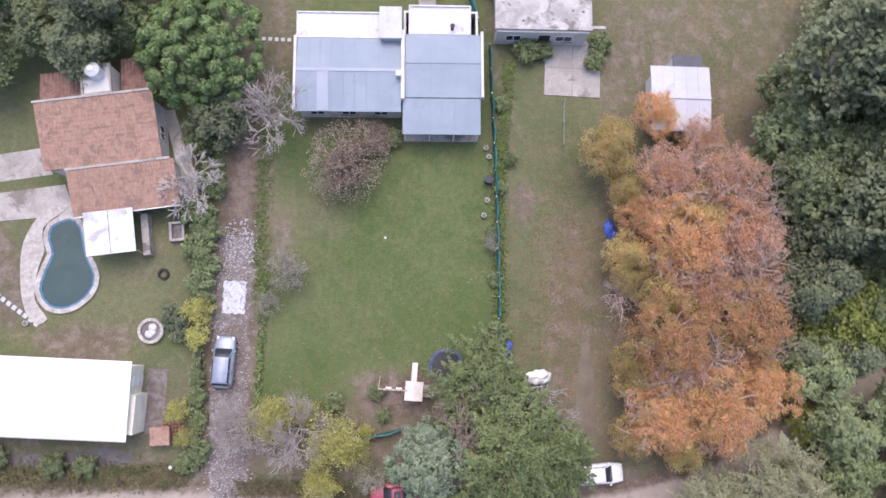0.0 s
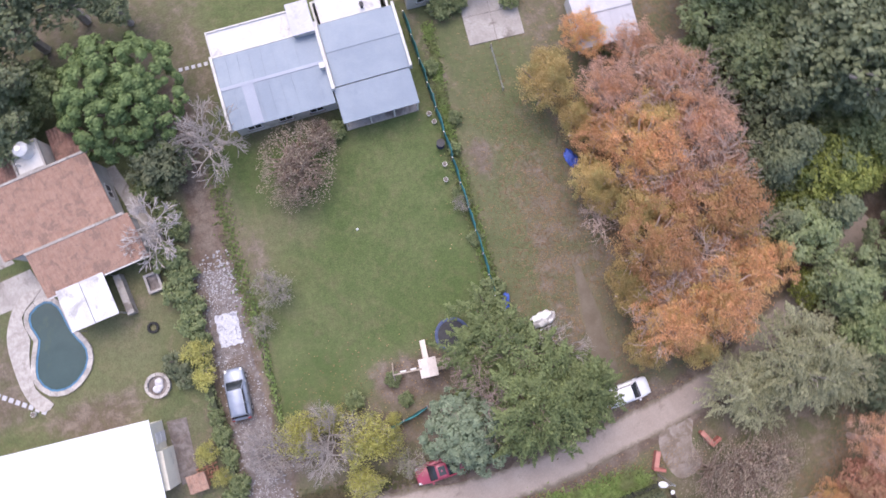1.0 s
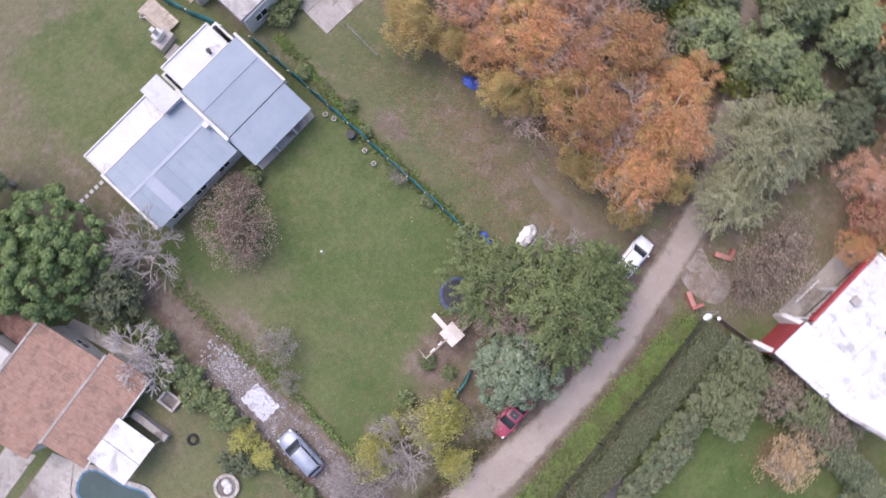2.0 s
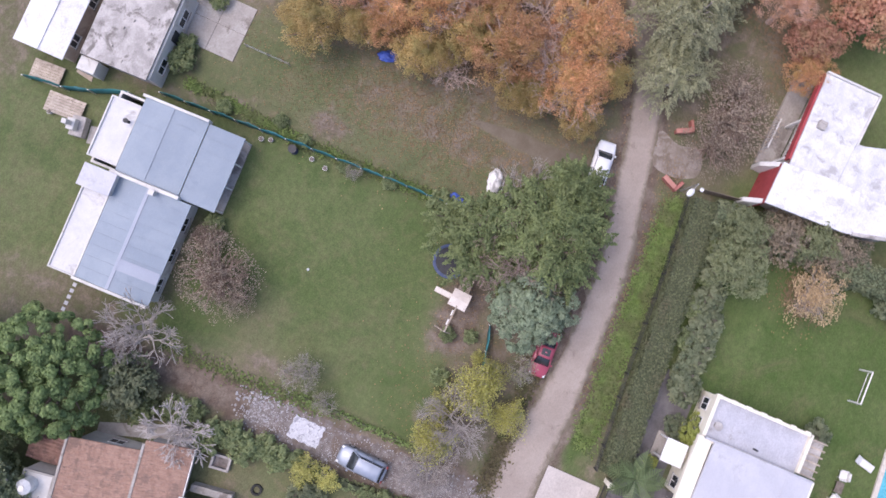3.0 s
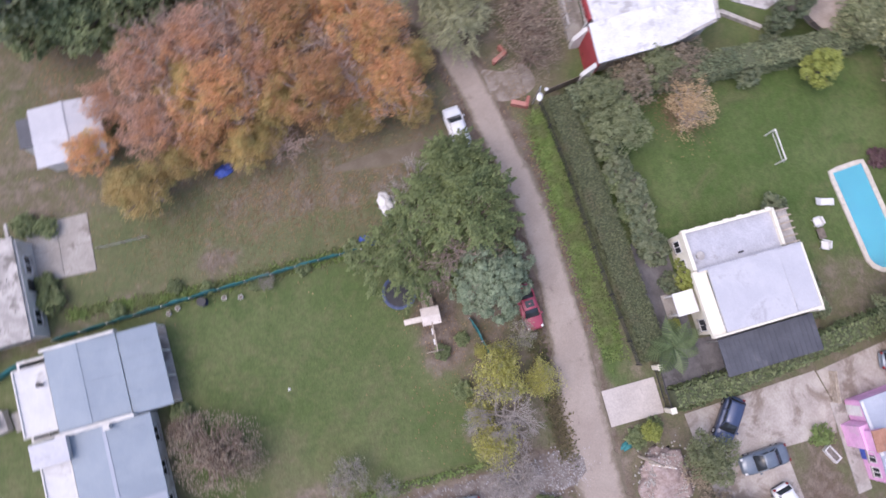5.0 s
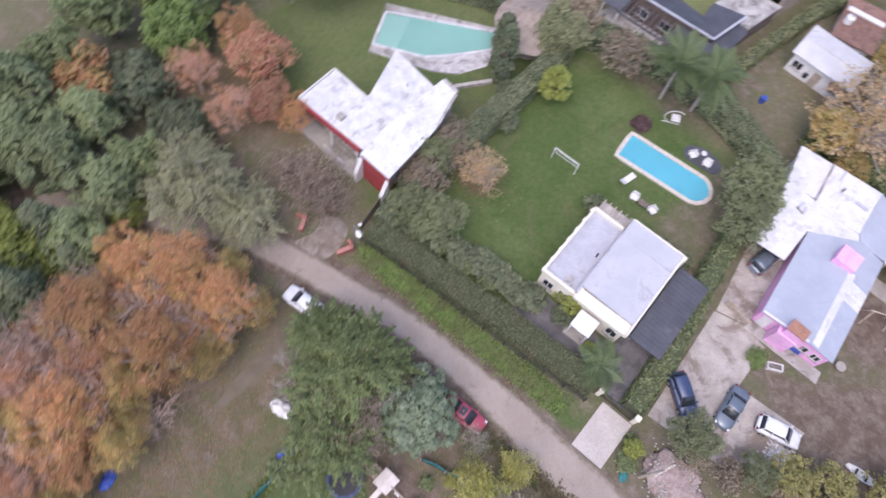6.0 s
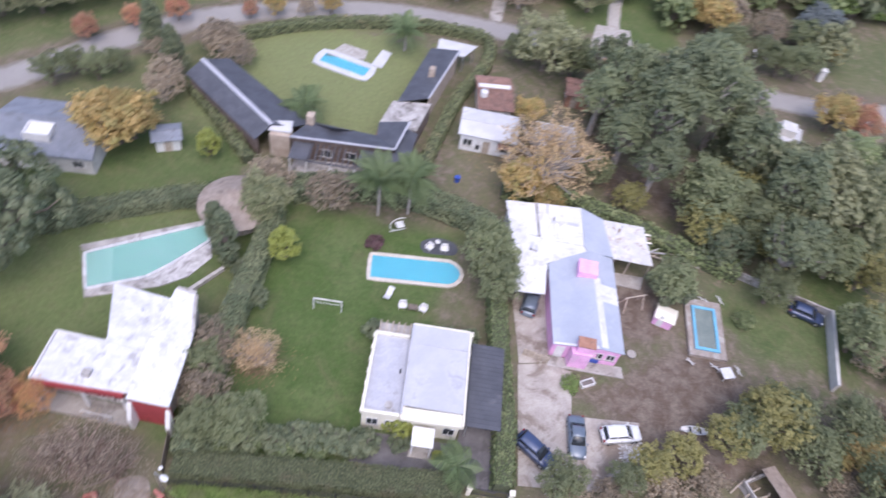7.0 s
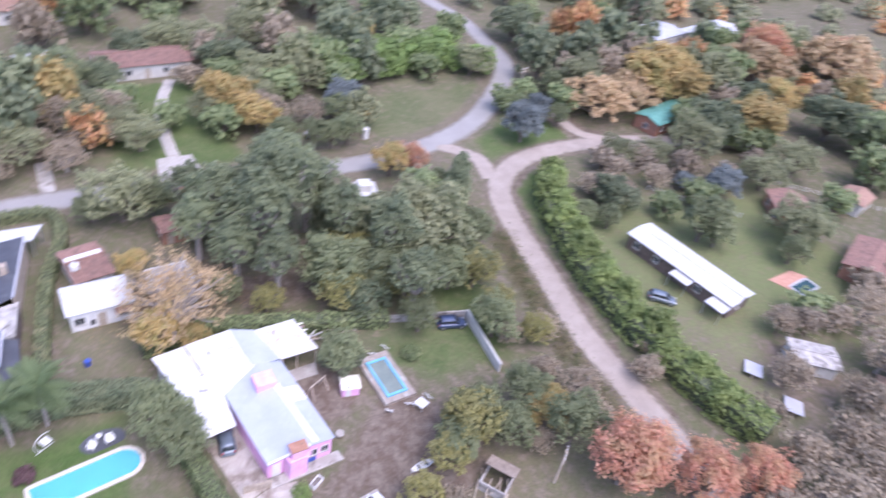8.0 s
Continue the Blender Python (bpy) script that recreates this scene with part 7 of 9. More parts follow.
many(lo_m, ((36.0, 17.7, 0.8), (38.3, 9.8, 0.8), (31.4, 24.4, 0.9), (35.4, 25.0, 1.0), (37.4, 21.6, 0.9), (41.6, 14.4, 0.9), (-26.6, 25.4, 0.75), (-35.6, 28.6, 1.0), (29.6, 18.0, 0.5), (45.6, 3.6, 1.0), (36.6, -8.4, 0.7)), 26)
many(lo_b, ((31.8, 6.0, 0.85), (36.0, 1.4, 0.85), (32.2, 1.4, 0.6), (38.4, 10.6, 1.0), (33.2, 22.6, 0.8)), 27)
many(lo_y, ((35.2, 2.2, 0.7), (40.4, 6.4, 0.75), (39.6, 4.6, 0.7), (29.2, 0.2, 0.5), (33.7, -4.4, 0.45), (41.4, 7.4, 0.7)), 28)


def clear(x, y):
    """Whether a spot lies off the roads, gardens and houses."""
    a, b = np.array([x]), np.array([y])
    for line, w in ((LANE, 7), (BEND, 7.5), (AVENUE, 7.5), (SPUR, 6), (BRANCH, 6), (GARDEN_DRIVE, 7)):
        if near_line(a, b, line)[0] < w:
            return False
    for x0, y0, x1, y1 in ((-45, -62, 31, 60), (-35, -92, 60, -40), (-62, -100, 30, -62), (-90, -84, -42, -10), (-125, -70, -80, -28), (-34, -142, -12, -98), (-92, -118, -56, -93), (-20, -142, 0, -130), (-190, -135, -140, -120), (-130, -95, -106, -80), (-142, -60, -126, -45)):
        if x0 < x < x1 and y0 < y < y1:
            return False
    return True


far_d = leaf_tree("far_tree", "distant dark green garden tree", 81, -70.0, -150.0, 3.9, 7.4, 0.4, 48, 17, 0.71, L_DARK, None, "round", 1.25, 0.6, "distant trees")
far_m = leaf_tree("far_tree", "distant mid-green garden tree", 82, -120.0, -140.0, 3.8, 7.0, 0.4, 48, 17, 0.71, L_MID, None, "round", 1.25, 0.6, "distant trees")
far_l = leaf_tree("far_tree", "bright green tree of a dense thicket", 87, -60.0, -126.0, 3.8, 6.6, 0.4, 70, 26, 0.5, L_LIME, None, "round", 1.1, 0.6, "distant trees")
far_w = leaf_tree("far_tree", "distant grey-green willowy tree", 83, -128.0, -118.0, 3.8, 6.6, 0.4, 48, 17, 0.65, L_WILLOW, None, "round", 1.25, 0.6, "distant trees")
far_b = leaf_tree("far_tree", "distant brownish leafless-looking tree", 84, -142.0, -92.0, 3.4, 6.0, 0.4, 55, 17, 0.52, L_BROWN, None, "round", 1.2, 0.6, "distant trees")
far_o = leaf_tree("far_tree", "distant orange autumn garden tree", 85, -150.0, -112.0, 3.4, 6.6, 0.5, 55, 17, 0.57, L_ORANGE, None, "round", 1.2, 0.6, "distant trees")
far_a = leaf_tree("far_tree", "distant golden autumn garden tree", 86, -132.0, -128.0, 3.4, 6.6, 0.5, 55, 17, 0.57, L_AMBER, None, "round", 1.2, 0.6, "distant trees")
rnd = random.Random(9)
kinds = [far_d] * 4 + [far_m] * 5 + [far_w] * 4 + [far_b] * 4 + [far_o, far_a]
near_kinds = [lo_d] * 2 + [lo_m] * 2 + [lo_b] * 2 + [pn] * 2 + [gw]
count = 0
while count < 143:
    if count < 75:
        x, y = rnd.uniform(-170, 60), rnd.uniform(-165, -90)
    elif count < 125:
        x, y = rnd.uniform(-200, -85), rnd.uniform(-115, -10)
    else:
        x, y = rnd.uniform(32, 54), rnd.uniform(-3, 36)
    if clear(x, y):
        if any(math.hypot(x - u, y - v) < w for u, v, w in STAND):
            continue
        size = rnd.uniform(0.85, 1.35)
        plant(rnd.choice(kinds if count < 125 else near_kinds), x, y, size, rnd.uniform(0, 6.28), size * (1.4 if count < 125 else 1.0))
        count += 1
# the dense thicket beyond the field
for k in range(26):
    plant(far_l if k % 4 else far_m, rnd.uniform(-94, -50), rnd.uniform(-134, -117), rnd.uniform(0.85, 1.25), rnd.uniform(0, 6.28))

many(gr, ((-40.6, -70.4, 1.0), (-47.6, -69.2, 1.0), (-55.8, -65.0, 0.85), (-47.0, -57.4, 0.85), (-41.4, -61.0, 0.8), (-57.6, -78.6, 0.7), (-30.6, -63.0, 0.75), (-25.0, -82.4, 0.7), (-32.4, -84.0, 0.8), (-14.4, -86.6, 0.8)), 31)
many(lo_d, ((-52.6, -76.0, 0.9),), 32)
many(gy, ((-31.4, -61.6, 1.5), (-37.0, -60.0, 1.4), (-43.2, -57.6, 1.2), (-39.0, -51.6, 0.9), (-46.4, -29.0, 1.2), (-44.0, -35.4, 1.0)), 33)
many(bw, ((-60.0, -10.0, 1.4), (-66.6, -9.0, 1.5), (-73.6, -8.6, 1.6), (-52.0, -34.4, 0.9), (-54.0, -44.6, 0.8), (-49.2, -45.4, 0.7), (-84.6, -12.0, 1.6), (-96.0, -20.0, 1.5), (-103, -27.6, 1.4), (2.0, -111, 1.3), (-6.0, -113, 1.3), (-13.6, -114, 1.3), (-3.4, -120.6, 1.3), (-46.0, -106.4, 1.1), (-38.6, -108.0, 1.3)), 34)
many(far_b, ((-87.6, -69.6, 0.7), (-92.6, -76.4, 0.8), (-100.4, -74.6, 0.8), (-108, -70, 0.9), (-113.6, -64.6, 0.8), (-124.4, -66, 0.9), (-110.4, -31.6, 0.9), (-118.6, -29.6, 1.0), (-98.0, -29.0, 0.8)), 35)
many(far_m, ((-128.6, -49.8, 0.8), (-101.8, -60.6, 0.8), (-93.4, -60.6, 0.7), (-96.0, -32.4, 0.7), (-120.6, -82.4, 1.1), (-126.0, -75.4, 1.1), (-131.6, -70.6, 1.0), (-136.6, -82, 1.0), (-22.4, -110.6, 0.7), (-30.6, -106.4, 0.9), (-16.0, -118.4, 0.8), (-36.4, -123.0, 1.0), (-44.0, -116.0, 1.0), (-86.4, -101.4, 0.8), (-93.6, -104.4, 0.8), (-99.6, -97.6, 0.9)), 36)

many(lo_d, ((44.2, -2.2, 1.0), (47.4, 4.4, 1.0), (40.6, -3.2, 0.9), (43.0, -8.0, 0.8), (48.6, -4.0, 1.1)), 41)
many(lo_m, ((49.4, -9.6, 1.0), (52.0, -16.0, 1.1), (47.6, -24.6, 1.0), (50.4, -22.0, 0.9), (54.0, -28.0, 1.0)), 42)


def far_woods(name, label, count, leaf, seed, area):
    """Woods too far off to count: crowns of coarse leaves as one drift."""
    rng, rr = np.random.default_rng(seed), random.Random(seed)
    spots = []
    while len(spots) < count:
        x, y = area(rr)
        if clear(x, y):
            spots.append((x, y, rr.uniform(2.6, 4.6)))
    P = np.array(spots)
    k = np.repeat(np.arange(count), 110)
    v = rng.normal(size=(len(k), 3))
    v /= np.linalg.norm(v, axis=1, keepdims=True)
    v[:, 2] = np.abs(v[:, 2])
    r = P[k, 2]
    pos = np.stack([P[k, 0], P[k, 1], r * 0.35], 1) + v * (r * rng.uniform(0.55, 1.1, len(k)))[:, None] * [1, 1, 1.25]
    ob = new(name, leaf_mesh(name, pos, v + [0, 0, 0.9] + rng.normal(size=v.shape) * 0.5, 1.15, leaf, rng))
    return tagged(ob, label, "woods", kind="stuff")


far_belt = lambda r: (r.uniform(-330, 120), r.uniform(-330, -150))
side_belt = lambda r: (r.uniform(-360, -170), r.uniform(-180, 20))
far_woods("woods_green", "far green woods behind the gardens", 300, L_MID, 1, far_belt)
far_woods("woods_dark", "far dark green woods behind the gardens", 220, L_DARK, 2, far_belt)
far_woods("woods_brown", "far bare brown woods behind the gardens", 200, L_BROWN, 3, far_belt)
far_woods("woods_side", "far mixed green woods beyond the hedge", 170, L_WILLOW, 4, side_belt)
far_woods("woods_autumn", "far orange autumn trees beyond the gardens", 50, L_ORANGE, 5, side_belt)
many(far_b0, ((-20.8, -24.6, 0.8), (-25.4, -26.2, 0.9), (-29.6, -27.6, 0.9), (-27.4, -24.8, 0.9)), 52)
many(bw, ((18.3, -30.6, 0.75), (18.2, -26.4, 0.65)), 53)


# ---- pools ----
def offset(pts, d):
    """An outline moved outwards by d (counter-clockwise outlines)."""
    out = []
    n = len(pts)
    for i, p in enumerate(pts):
        a, b = Vector(pts[i - 1]), Vector(pts[(i + 1) % n])
        t = (b - a).normalized()
        out.append((p[0] + t.y * d, p[1] - t.x * d))
    return out


def ccw(pts):
    area = sum(a[0] * b[1] - b[0] * a[1] for a, b in zip(pts, pts[1:] + pts[:1]))
    return pts if area > 0 else pts[::-1]


def fine(pts, step):
    """An outline cut into even straight steps, corners kept."""
    out = []
    for a, b in zip(pts, pts[1:] + pts[:1]):
        n = max(1, round(math.dist(a, b) / step))
        out += [(a[0] + (b[0] - a[0]) * k / n, a[1] + (b[1] - a[1]) * k / n) for k in range(n)]
    return out


def pool(name, label, x, y, rz, outline, lining, water, width, stone, rim=0.16, z=0.0, group=""):
    """A pool: lining, water and a ring of separate coping stones."""
    t = thing(name, label, "swimming pool", x, y, z, rz)
    inner = ccw(outline)
    part("basin", prism(offset(inner, 0.05), 0.0, 0.05), lining, t)
    part("water", prism(inner, 0.06, 0.10), water, t)
    outer = offset(inner, width)
    n = len(inner)
    rnd = random.Random(len(label))
    for i in range(n):
        j = (i + 1) % n
        a, b, c, d = (Vector(v) for v in (inner[i], inner[j], outer[j], outer[i]))
        m = (a + b + c + d) / 4
        q = [m + (v - m) * (1 - 0.012 / max((v - m).length, 0.05)) for v in (a, b, c, d)]
        part("coping_stone", prism([(v.x, v.y) for v in q], 0.0, rim + rnd.uniform(-0.006, 0.006)), stone, t)
    return t


kidney = spline([(-32.4, 7.6), (-31.0, 8.4), (-29.9, 7.7), (-29.1, 5.4), (-28.1, 3.6), (-28.4, 2.0), (-29.9, 0.7), (-31.6, 0.7), (-32.6, 2.0), (-32.4, 3.8), (-32.0, 5.2), (-32.5, 6.4)], 0.55, True)
kp = pool("kidney_pool", "kidney-shaped garden pool with dark green water", 0, 0, 0, kidney, M_POOL_DARK, M_WATER_GREEN, 0.42, M_STONE)
lin = ccw(kidney)
bm = bmesh.new()
inn = offset(lin, -0.16)
ring = [[bm.verts.new((x, y, z)) for x, y in pts] for pts, z in ((lin, 0.02), (lin, 0.115), (inn, 0.115), (inn, 0.02))]
for r0, r1 in zip(ring, ring[1:] + ring[:1]):
    for i in range(len(lin)):
        j = (i + 1) % len(lin)
        bm.faces.new((r0[i], r0[j], r1[j], r1[i]))
part("liner", bm, mat("blue_pool_liner", (0.03, 0.12, 0.22), (0.05, 0.18, 0.31), 1.5, 0.5), kp, "blue painted pool edge")
deck = spline([(-31.2, 9.6), (-33.2, 9.0), (-34.6, 6.0), (-34.3, 2.4), (-33.6, 0.2), (-32.6, -0.9), (-31.6, -0.4), (-32.9, 1.2), (-33.0, 4.0), (-32.7, 5.4), (-33.1, 7.4), (-31.6, 9.0)], 0.6, True)
structure("pool_terrace", prism(deck, 0.0, 0.09), M_STONE, "mottled stone terrace beside the kidney pool", "terrace")
pool("lap_pool", "bright blue pool with a rounded end and pale coping", 6.35, -45.15, 187.6, fine([(0.45, -1.6), (9.0, -1.6), (9.6, -1.35), (10.1, -0.8), (10.3, -0.1), (10.1, 0.6), (9.6, 1.15), (9.0, 1.4), (0.45, 1.4)], 0.62), M_POOL_BLUE, M_WATER, 0.45, M_PAVE_CREAM)
tq = pool("turquoise_pool", "large angular turquoise pool with stained edges", 0, 0, 0, fine([(35.0, -39.1), (33.0, -35.2), (28.2, -37.9), (26.4, -40.1), (23.8, -44.0), (25.0, -45.8)], 0.7), M_POOL_TURQ, M_WATER_PALE, 0.35, M_WHITE_STREAK)
sheet(tq, "shallow_end", [(34.9, -39.0, 0.058), (33.05, -35.4, 0.058), (31.0, -36.5, 0.058), (32.7, -40.4, 0.058)], 0.006, mat("shallow_pool_paint", (0.42, 0.56, 0.46), (0.48, 0.60, 0.50), 0.6, 0.5), "paler shallow end")
for k, pts in enumerate((((36.1, -40.0), (24.5, -47.0), (25.2, -46.1), (35.5, -39.4)), ((36.1, -39.98), (35.5, -39.0), (33.2, -34.8), (32.7, -34.0)), ((32.68, -33.98), (33.15, -34.75), (28.1, -37.55), (26.2, -37.1)))):
    structure("pool_apron_%d" % (k + 1), prism(ccw(list(pts)), 0.0, 0.06), M_CONC2, "grubby grey concrete beside the turquoise pool", "terrace")
structure("pool_apron_4", prism(ccw([(28.05, -37.58), (26.1, -40.0), (23.4, -43.9), (22.6, -41.8), (24.0, -38.9), (26.15, -37.12)]), 0.0, 0.1), M_FLAKED, "white flaking stone surround of the turquoise pool", "terrace")
pool("court_pool", "small blue pool with white stone edge on a lawn", 17.3, -78.3, -12, fine([(-3.4, -1.0), (3.4, -1.0), (3.4, 1.0), (-3.4, 1.0)], 0.7), M_POOL_BLUE, M_WATER, 1.0, M_WHITE_ROOF)
structure("court_terrace", prism([(13.8, -79.6), (12.2, -79.2), (11.6, -83.0), (13.0, -83.4)], 0.0, 0.12), M_WHITE_ROOF, "white stone terrace beside the small pool", "terrace")
structure("court_terrace_2", prism([(20.4, -79.4), (14.9, -80.4), (15.0, -82.4), (18.6, -83.0)], 0.0, 0.10), M_STONE, "curved pale terrace behind the small pool", "terrace")
tp = thing("raised_pool", "pale blue raised plastic pool in a brown wooden deck", "swimming pool", -31.4, -45.8, 0, 1.5)
part("deck", boxes((-2.2, -3.9, 0, 1.9, 3.6, 0.4)), mat("brown_deck_boards", (0.26, 0.22, 0.19), (0.34, 0.29, 0.26), 1.5, 0.9, 0, 0.4, (0.4, 0.37, 0.34), 0.58, 0.8), tp, "brown boards round the pool")
parapet(tp, -1.45, -2.85, 1.25, 2.85, 0.3, 0.62, glossy("pale_blue_plastic", (0.16, 0.42, 0.60), 0.3), 0.3, "rim")
part("water", boxes((-1.15, -2.55, 0.3, 0.95, 2.55, 0.47)), mat("cloudy_water", (0.16, 0.19, 0.17), (0.21, 0.24, 0.21), 0.6, 0.1, 0, 0.03), tp, "cloudy grey-green water")
gp = pool("green_pool", "small pool of green water with a pale rim", -102.5, -37.0, 4, fine([(-2.2, -1.0), (2.2, -1.0), (2.2, 1.0), (-2.2, 1.0)], 1.0), mat("green_algae", (0.03, 0.09, 0.05), (0.05, 0.13, 0.07), 1, 0.4), M_WATER_GREEN, 0.4, M_CREAM_ROOF)
structure("pool_patio", prism([(-98.0, -40.6), (-99.6, -37.2), (-105.6, -38.6), (-104.0, -40.8)], 0, 0.05), mat("red_patio_tile", (0.42, 0.22, 0.16), (0.5, 0.28, 0.21), 1.5, 0.85), "reddish tiled patio beside a small pool", "terrace")


# ---- vehicles ----
def vehicle(name, label, x, y, rz, paint, L=4.3, W=1.75, H=1.5, kind="hatch", rails=False, hatchway=False):
    """A car along +x: lower body, glasshouse, panes, lamps, mirrors and wheels."""
    t = thing(name, label, "car", x, y, 0.02, rz)
    hood, boot = {"hatch": (0.24, 0.03), "sedan": (0.25, 0.17), "suv": (0.23, 0.02)}[kind]

    def loft(rows, mat_, nm, lab=""):
        """Cross sections (x, half width, low, high) along the car, with turned-in corners."""
        bm, rings = bmesh.new(), []
        for px, hw, lo, hi in rows:
            c = min(0.12, hw * 0.3)
            prof = [(-hw, lo), (-hw, hi - c), (-hw + c, hi), (0, hi + 0.02), (hw - c, hi), (hw, hi - c), (hw, lo)]
            rings.append([bm.verts.new((px, a, b)) for a, b in prof])
        for r0, r1 in zip(rings, rings[1:]):
            for k in range(6):
                bm.faces.new((r0[k], r0[k + 1], r1[k + 1], r1[k]))
            bm.faces.new((r0[6], r0[0], r1[0], r1[6]))
        bm.faces.new(rings[0])
        bm.faces.new(rings[-1][::-1])
        return part(nm, bm, mat_, t, lab, True)

    h, w = L / 2, W / 2
    belt = H * 0.60
    loft([(-h, w * 0.72, 0.35, belt * 0.82), (-h + 0.12, w * 0.92, 0.25, belt * 0.97), (-h + 0.5, w, 0.22, belt), (0, w, 0.22, belt), (h - L * hood, w, 0.22, belt * 0.99), (h - 0.45, w * 0.95, 0.22, belt * 0.88), (h - 0.12, w * 0.86, 0.25, belt * 0.78), (h, w * 0.62, 0.33, belt * 0.66)], paint, "body")
    x0, x1 = -h + L * boot + 0.12, h - L * hood - 0.05
    r0, r1 = x0 + (0.28 if kind != "sedan" else 0.6), x1 - 0.74
    loft([(x0, w * 0.86, belt - 0.02, belt + 0.02), (r0, w * 0.71, belt - 0.02, H * 0.97), ((r0 + r1) / 2, w * 0.73, belt - 0.02, H), (r1, w * 0.71, belt - 0.02, H * 0.97), (x1, w * 0.86, belt - 0.02, belt + 0.02)], M_PANE, "glasshouse", "dark tinted windows all round")
    rf = loft([(r0 - 0.06, w * 0.68, H * 0.95, H * 0.985), (r0 + 0.15, w * 0.715, H * 0.96, H * 1.0), ((r0 + r1) / 2, w * 0.735, H * 0.97, H + 0.02), (r1 - 0.1, w * 0.715, H * 0.96, H * 1.0), (r1 + 0.05, w * 0.68, H * 0.95, H * 0.985)], paint, "roof")
    for s in (-1, 1):
        for a, b in ((r0, x0), (r1, x1)):
            part("pillar", tube(bmesh.new(), (a, s * w * 0.71, H * 0.97), (b, s * w * 0.88, belt), 0.045, 0.05, 5), paint, t)
        part("pillar", tube(bmesh.new(), ((r0 + r1) / 2 - 0.1, s * w * 0.735, H * 0.97), ((r0 + r1) / 2 - 0.1, s * w * 0.97, belt), 0.04, 0.045, 5), paint, t)
        part("headlight", boxes((h - 0.34, s * w * 0.62, belt * 0.66, h - 0.06, s * w * 0.84, belt * 0.82), bevel=0.02), M_LAMP, t)
        part("tail_light", boxes((-h + 0.0, s * w * 0.62, belt * 0.72, -h + 0.16, s * w * 0.88, belt * 0.98), bevel=0.02), M_TAIL, t)
        part("mirror", boxes((x1 - 0.28, s * w * 0.98, belt, x1 - 0.1, s * w * 1.14, belt + 0.13), bevel=0.02), paint, t)
        part("door_handle", boxes((-0.25, s * w * 0.995, belt * 0.86, -0.05, s * w * 1.02, belt * 0.9)), M_DARK, t)
        for px in (-h + L * 0.19, h - L * 0.19):
            wh = part("wheel", tube(bmesh.new(), (px, s * (w - 0.22), 0.31), (px, s * (w + 0.01), 0.31), 0.31, 0.31, 18), M_TYRE, t)
            part("rim", tube(bmesh.new(), (px, s * (w - 0.02), 0.31), (px, s * (w + 0.025), 0.31), 0.2, 0.18, 14), M_STEEL, wh)
        if rails:
            part("roof_rail", boxes((r0 + 0.1, s * w * 0.72, H + 0.03, r1 - 0.1, s * w * 0.76, H + 0.08)), M_DARK, t)
    part("bumper", boxes((h - 0.12, -w * 0.7, 0.28, h + 0.03, w * 0.7, 0.44), bevel=0.03), M_DARK if kind == "suv" else paint, t)
    part("bumper", boxes((-h - 0.03, -w * 0.75, 0.3, -h + 0.12, w * 0.75, 0.46), bevel=0.03), M_DARK if kind == "suv" else paint, t)
    if hatchway:
        part("sunroof", boxes((r1 - 0.75, -w * 0.45, H + 0.02, r1 - 0.15, w * 0.45, H + 0.035)), M_PANE, rf)
    return t


vehicle("silver_car", "silver-blue estate car parked on the gravel drive", -16.1, -2.9, 91, M_CAR_SILVER, 4.4, 1.78, 1.62, "suv", True)
vehicle("red_car", "faded red hatchback parked beside the lane", -0.7, -12.75, 186, M_CAR_RED, 4.1, 1.68, 1.42, "sedan", hatchway=True)
vehicle("white_car", "white hatchback parked at the lane's edge", 16.5, -9.95, 8, M_CAR_WHITE, 4.0, 1.68, 1.45, "hatch")
vehicle("dark_blue_car", "dark blue car parked on pale concrete", -13.8, -27.7, 146, M_CAR_BLUE, 4.2, 1.72, 1.5, "hatch")
vehicle("grey_car", "grey-blue sedan parked on pale concrete", -17.7, -29.9, 96, M_CAR_GREY, 4.3, 1.72, 1.42, "sedan")
vehicle("white_estate_car", "white hatchback parked on the forecourt", -22.0, -31.1, 196, M_CAR_WHITE, 4.0, 1.7, 1.5, "suv")
vehicle("blue_parked_car", "dark grey-blue car on grass beside the long house", -76.3, -43.6, 135, M_CAR_GREY, 4.2, 1.72, 1.45, "hatch")
vehicle("roadside_car", "blue and white car under trees across the road", -45.8, -101.7, 172, M_CAR_WHITE, 4.2, 1.72, 1.5, "hatch")
vehicle("fence_side_car", "dark car parked by the boundary wall", -43.7, -50.8, 164, M_CAR_BLUE, 4.0, 1.7, 1.45, "hatch")
vehicle("sheltered_car", "dark car half under the white shed roof", -12.0, -44.6, 262, M_CAR_GREY, 4.0, 1.7, 1.4, "hatch")


# ---- paved ground ----
def paving(name, pts, z, material, label):
    return structure(name, prism(pts, -0.05, z), material, label, "paving")


def paved_slabs(name, x, y, rz, w, d, nx, ny, material, label, z=0.06, seed=1):
    """Cast slabs laid side by side with open joints."""
    rnd = random.Random(seed)
    t = new(name)
    t.matrix_basis = pose(x, y, 0, 0, 0, rz)
    tagged(t, label, "paving", kind="structure")
    part("bed", boxes((0, 0, -0.04, w, d, z * 0.5)), M_GRAVEL, t)
    for i in range(nx):
        for j in range(ny):
            a, b, g = w / nx, d / ny, 0.02
            h = z + rnd.uniform(-0.01, 0.01)
            part("slab", prism([(i * a + g, j * b + g), ((i + 1) * a - g, j * b + g), ((i + 1) * a - g, (j + 1) * b - g), (i * a + g, (j + 1) * b - g)], 0.0, h), material, t)


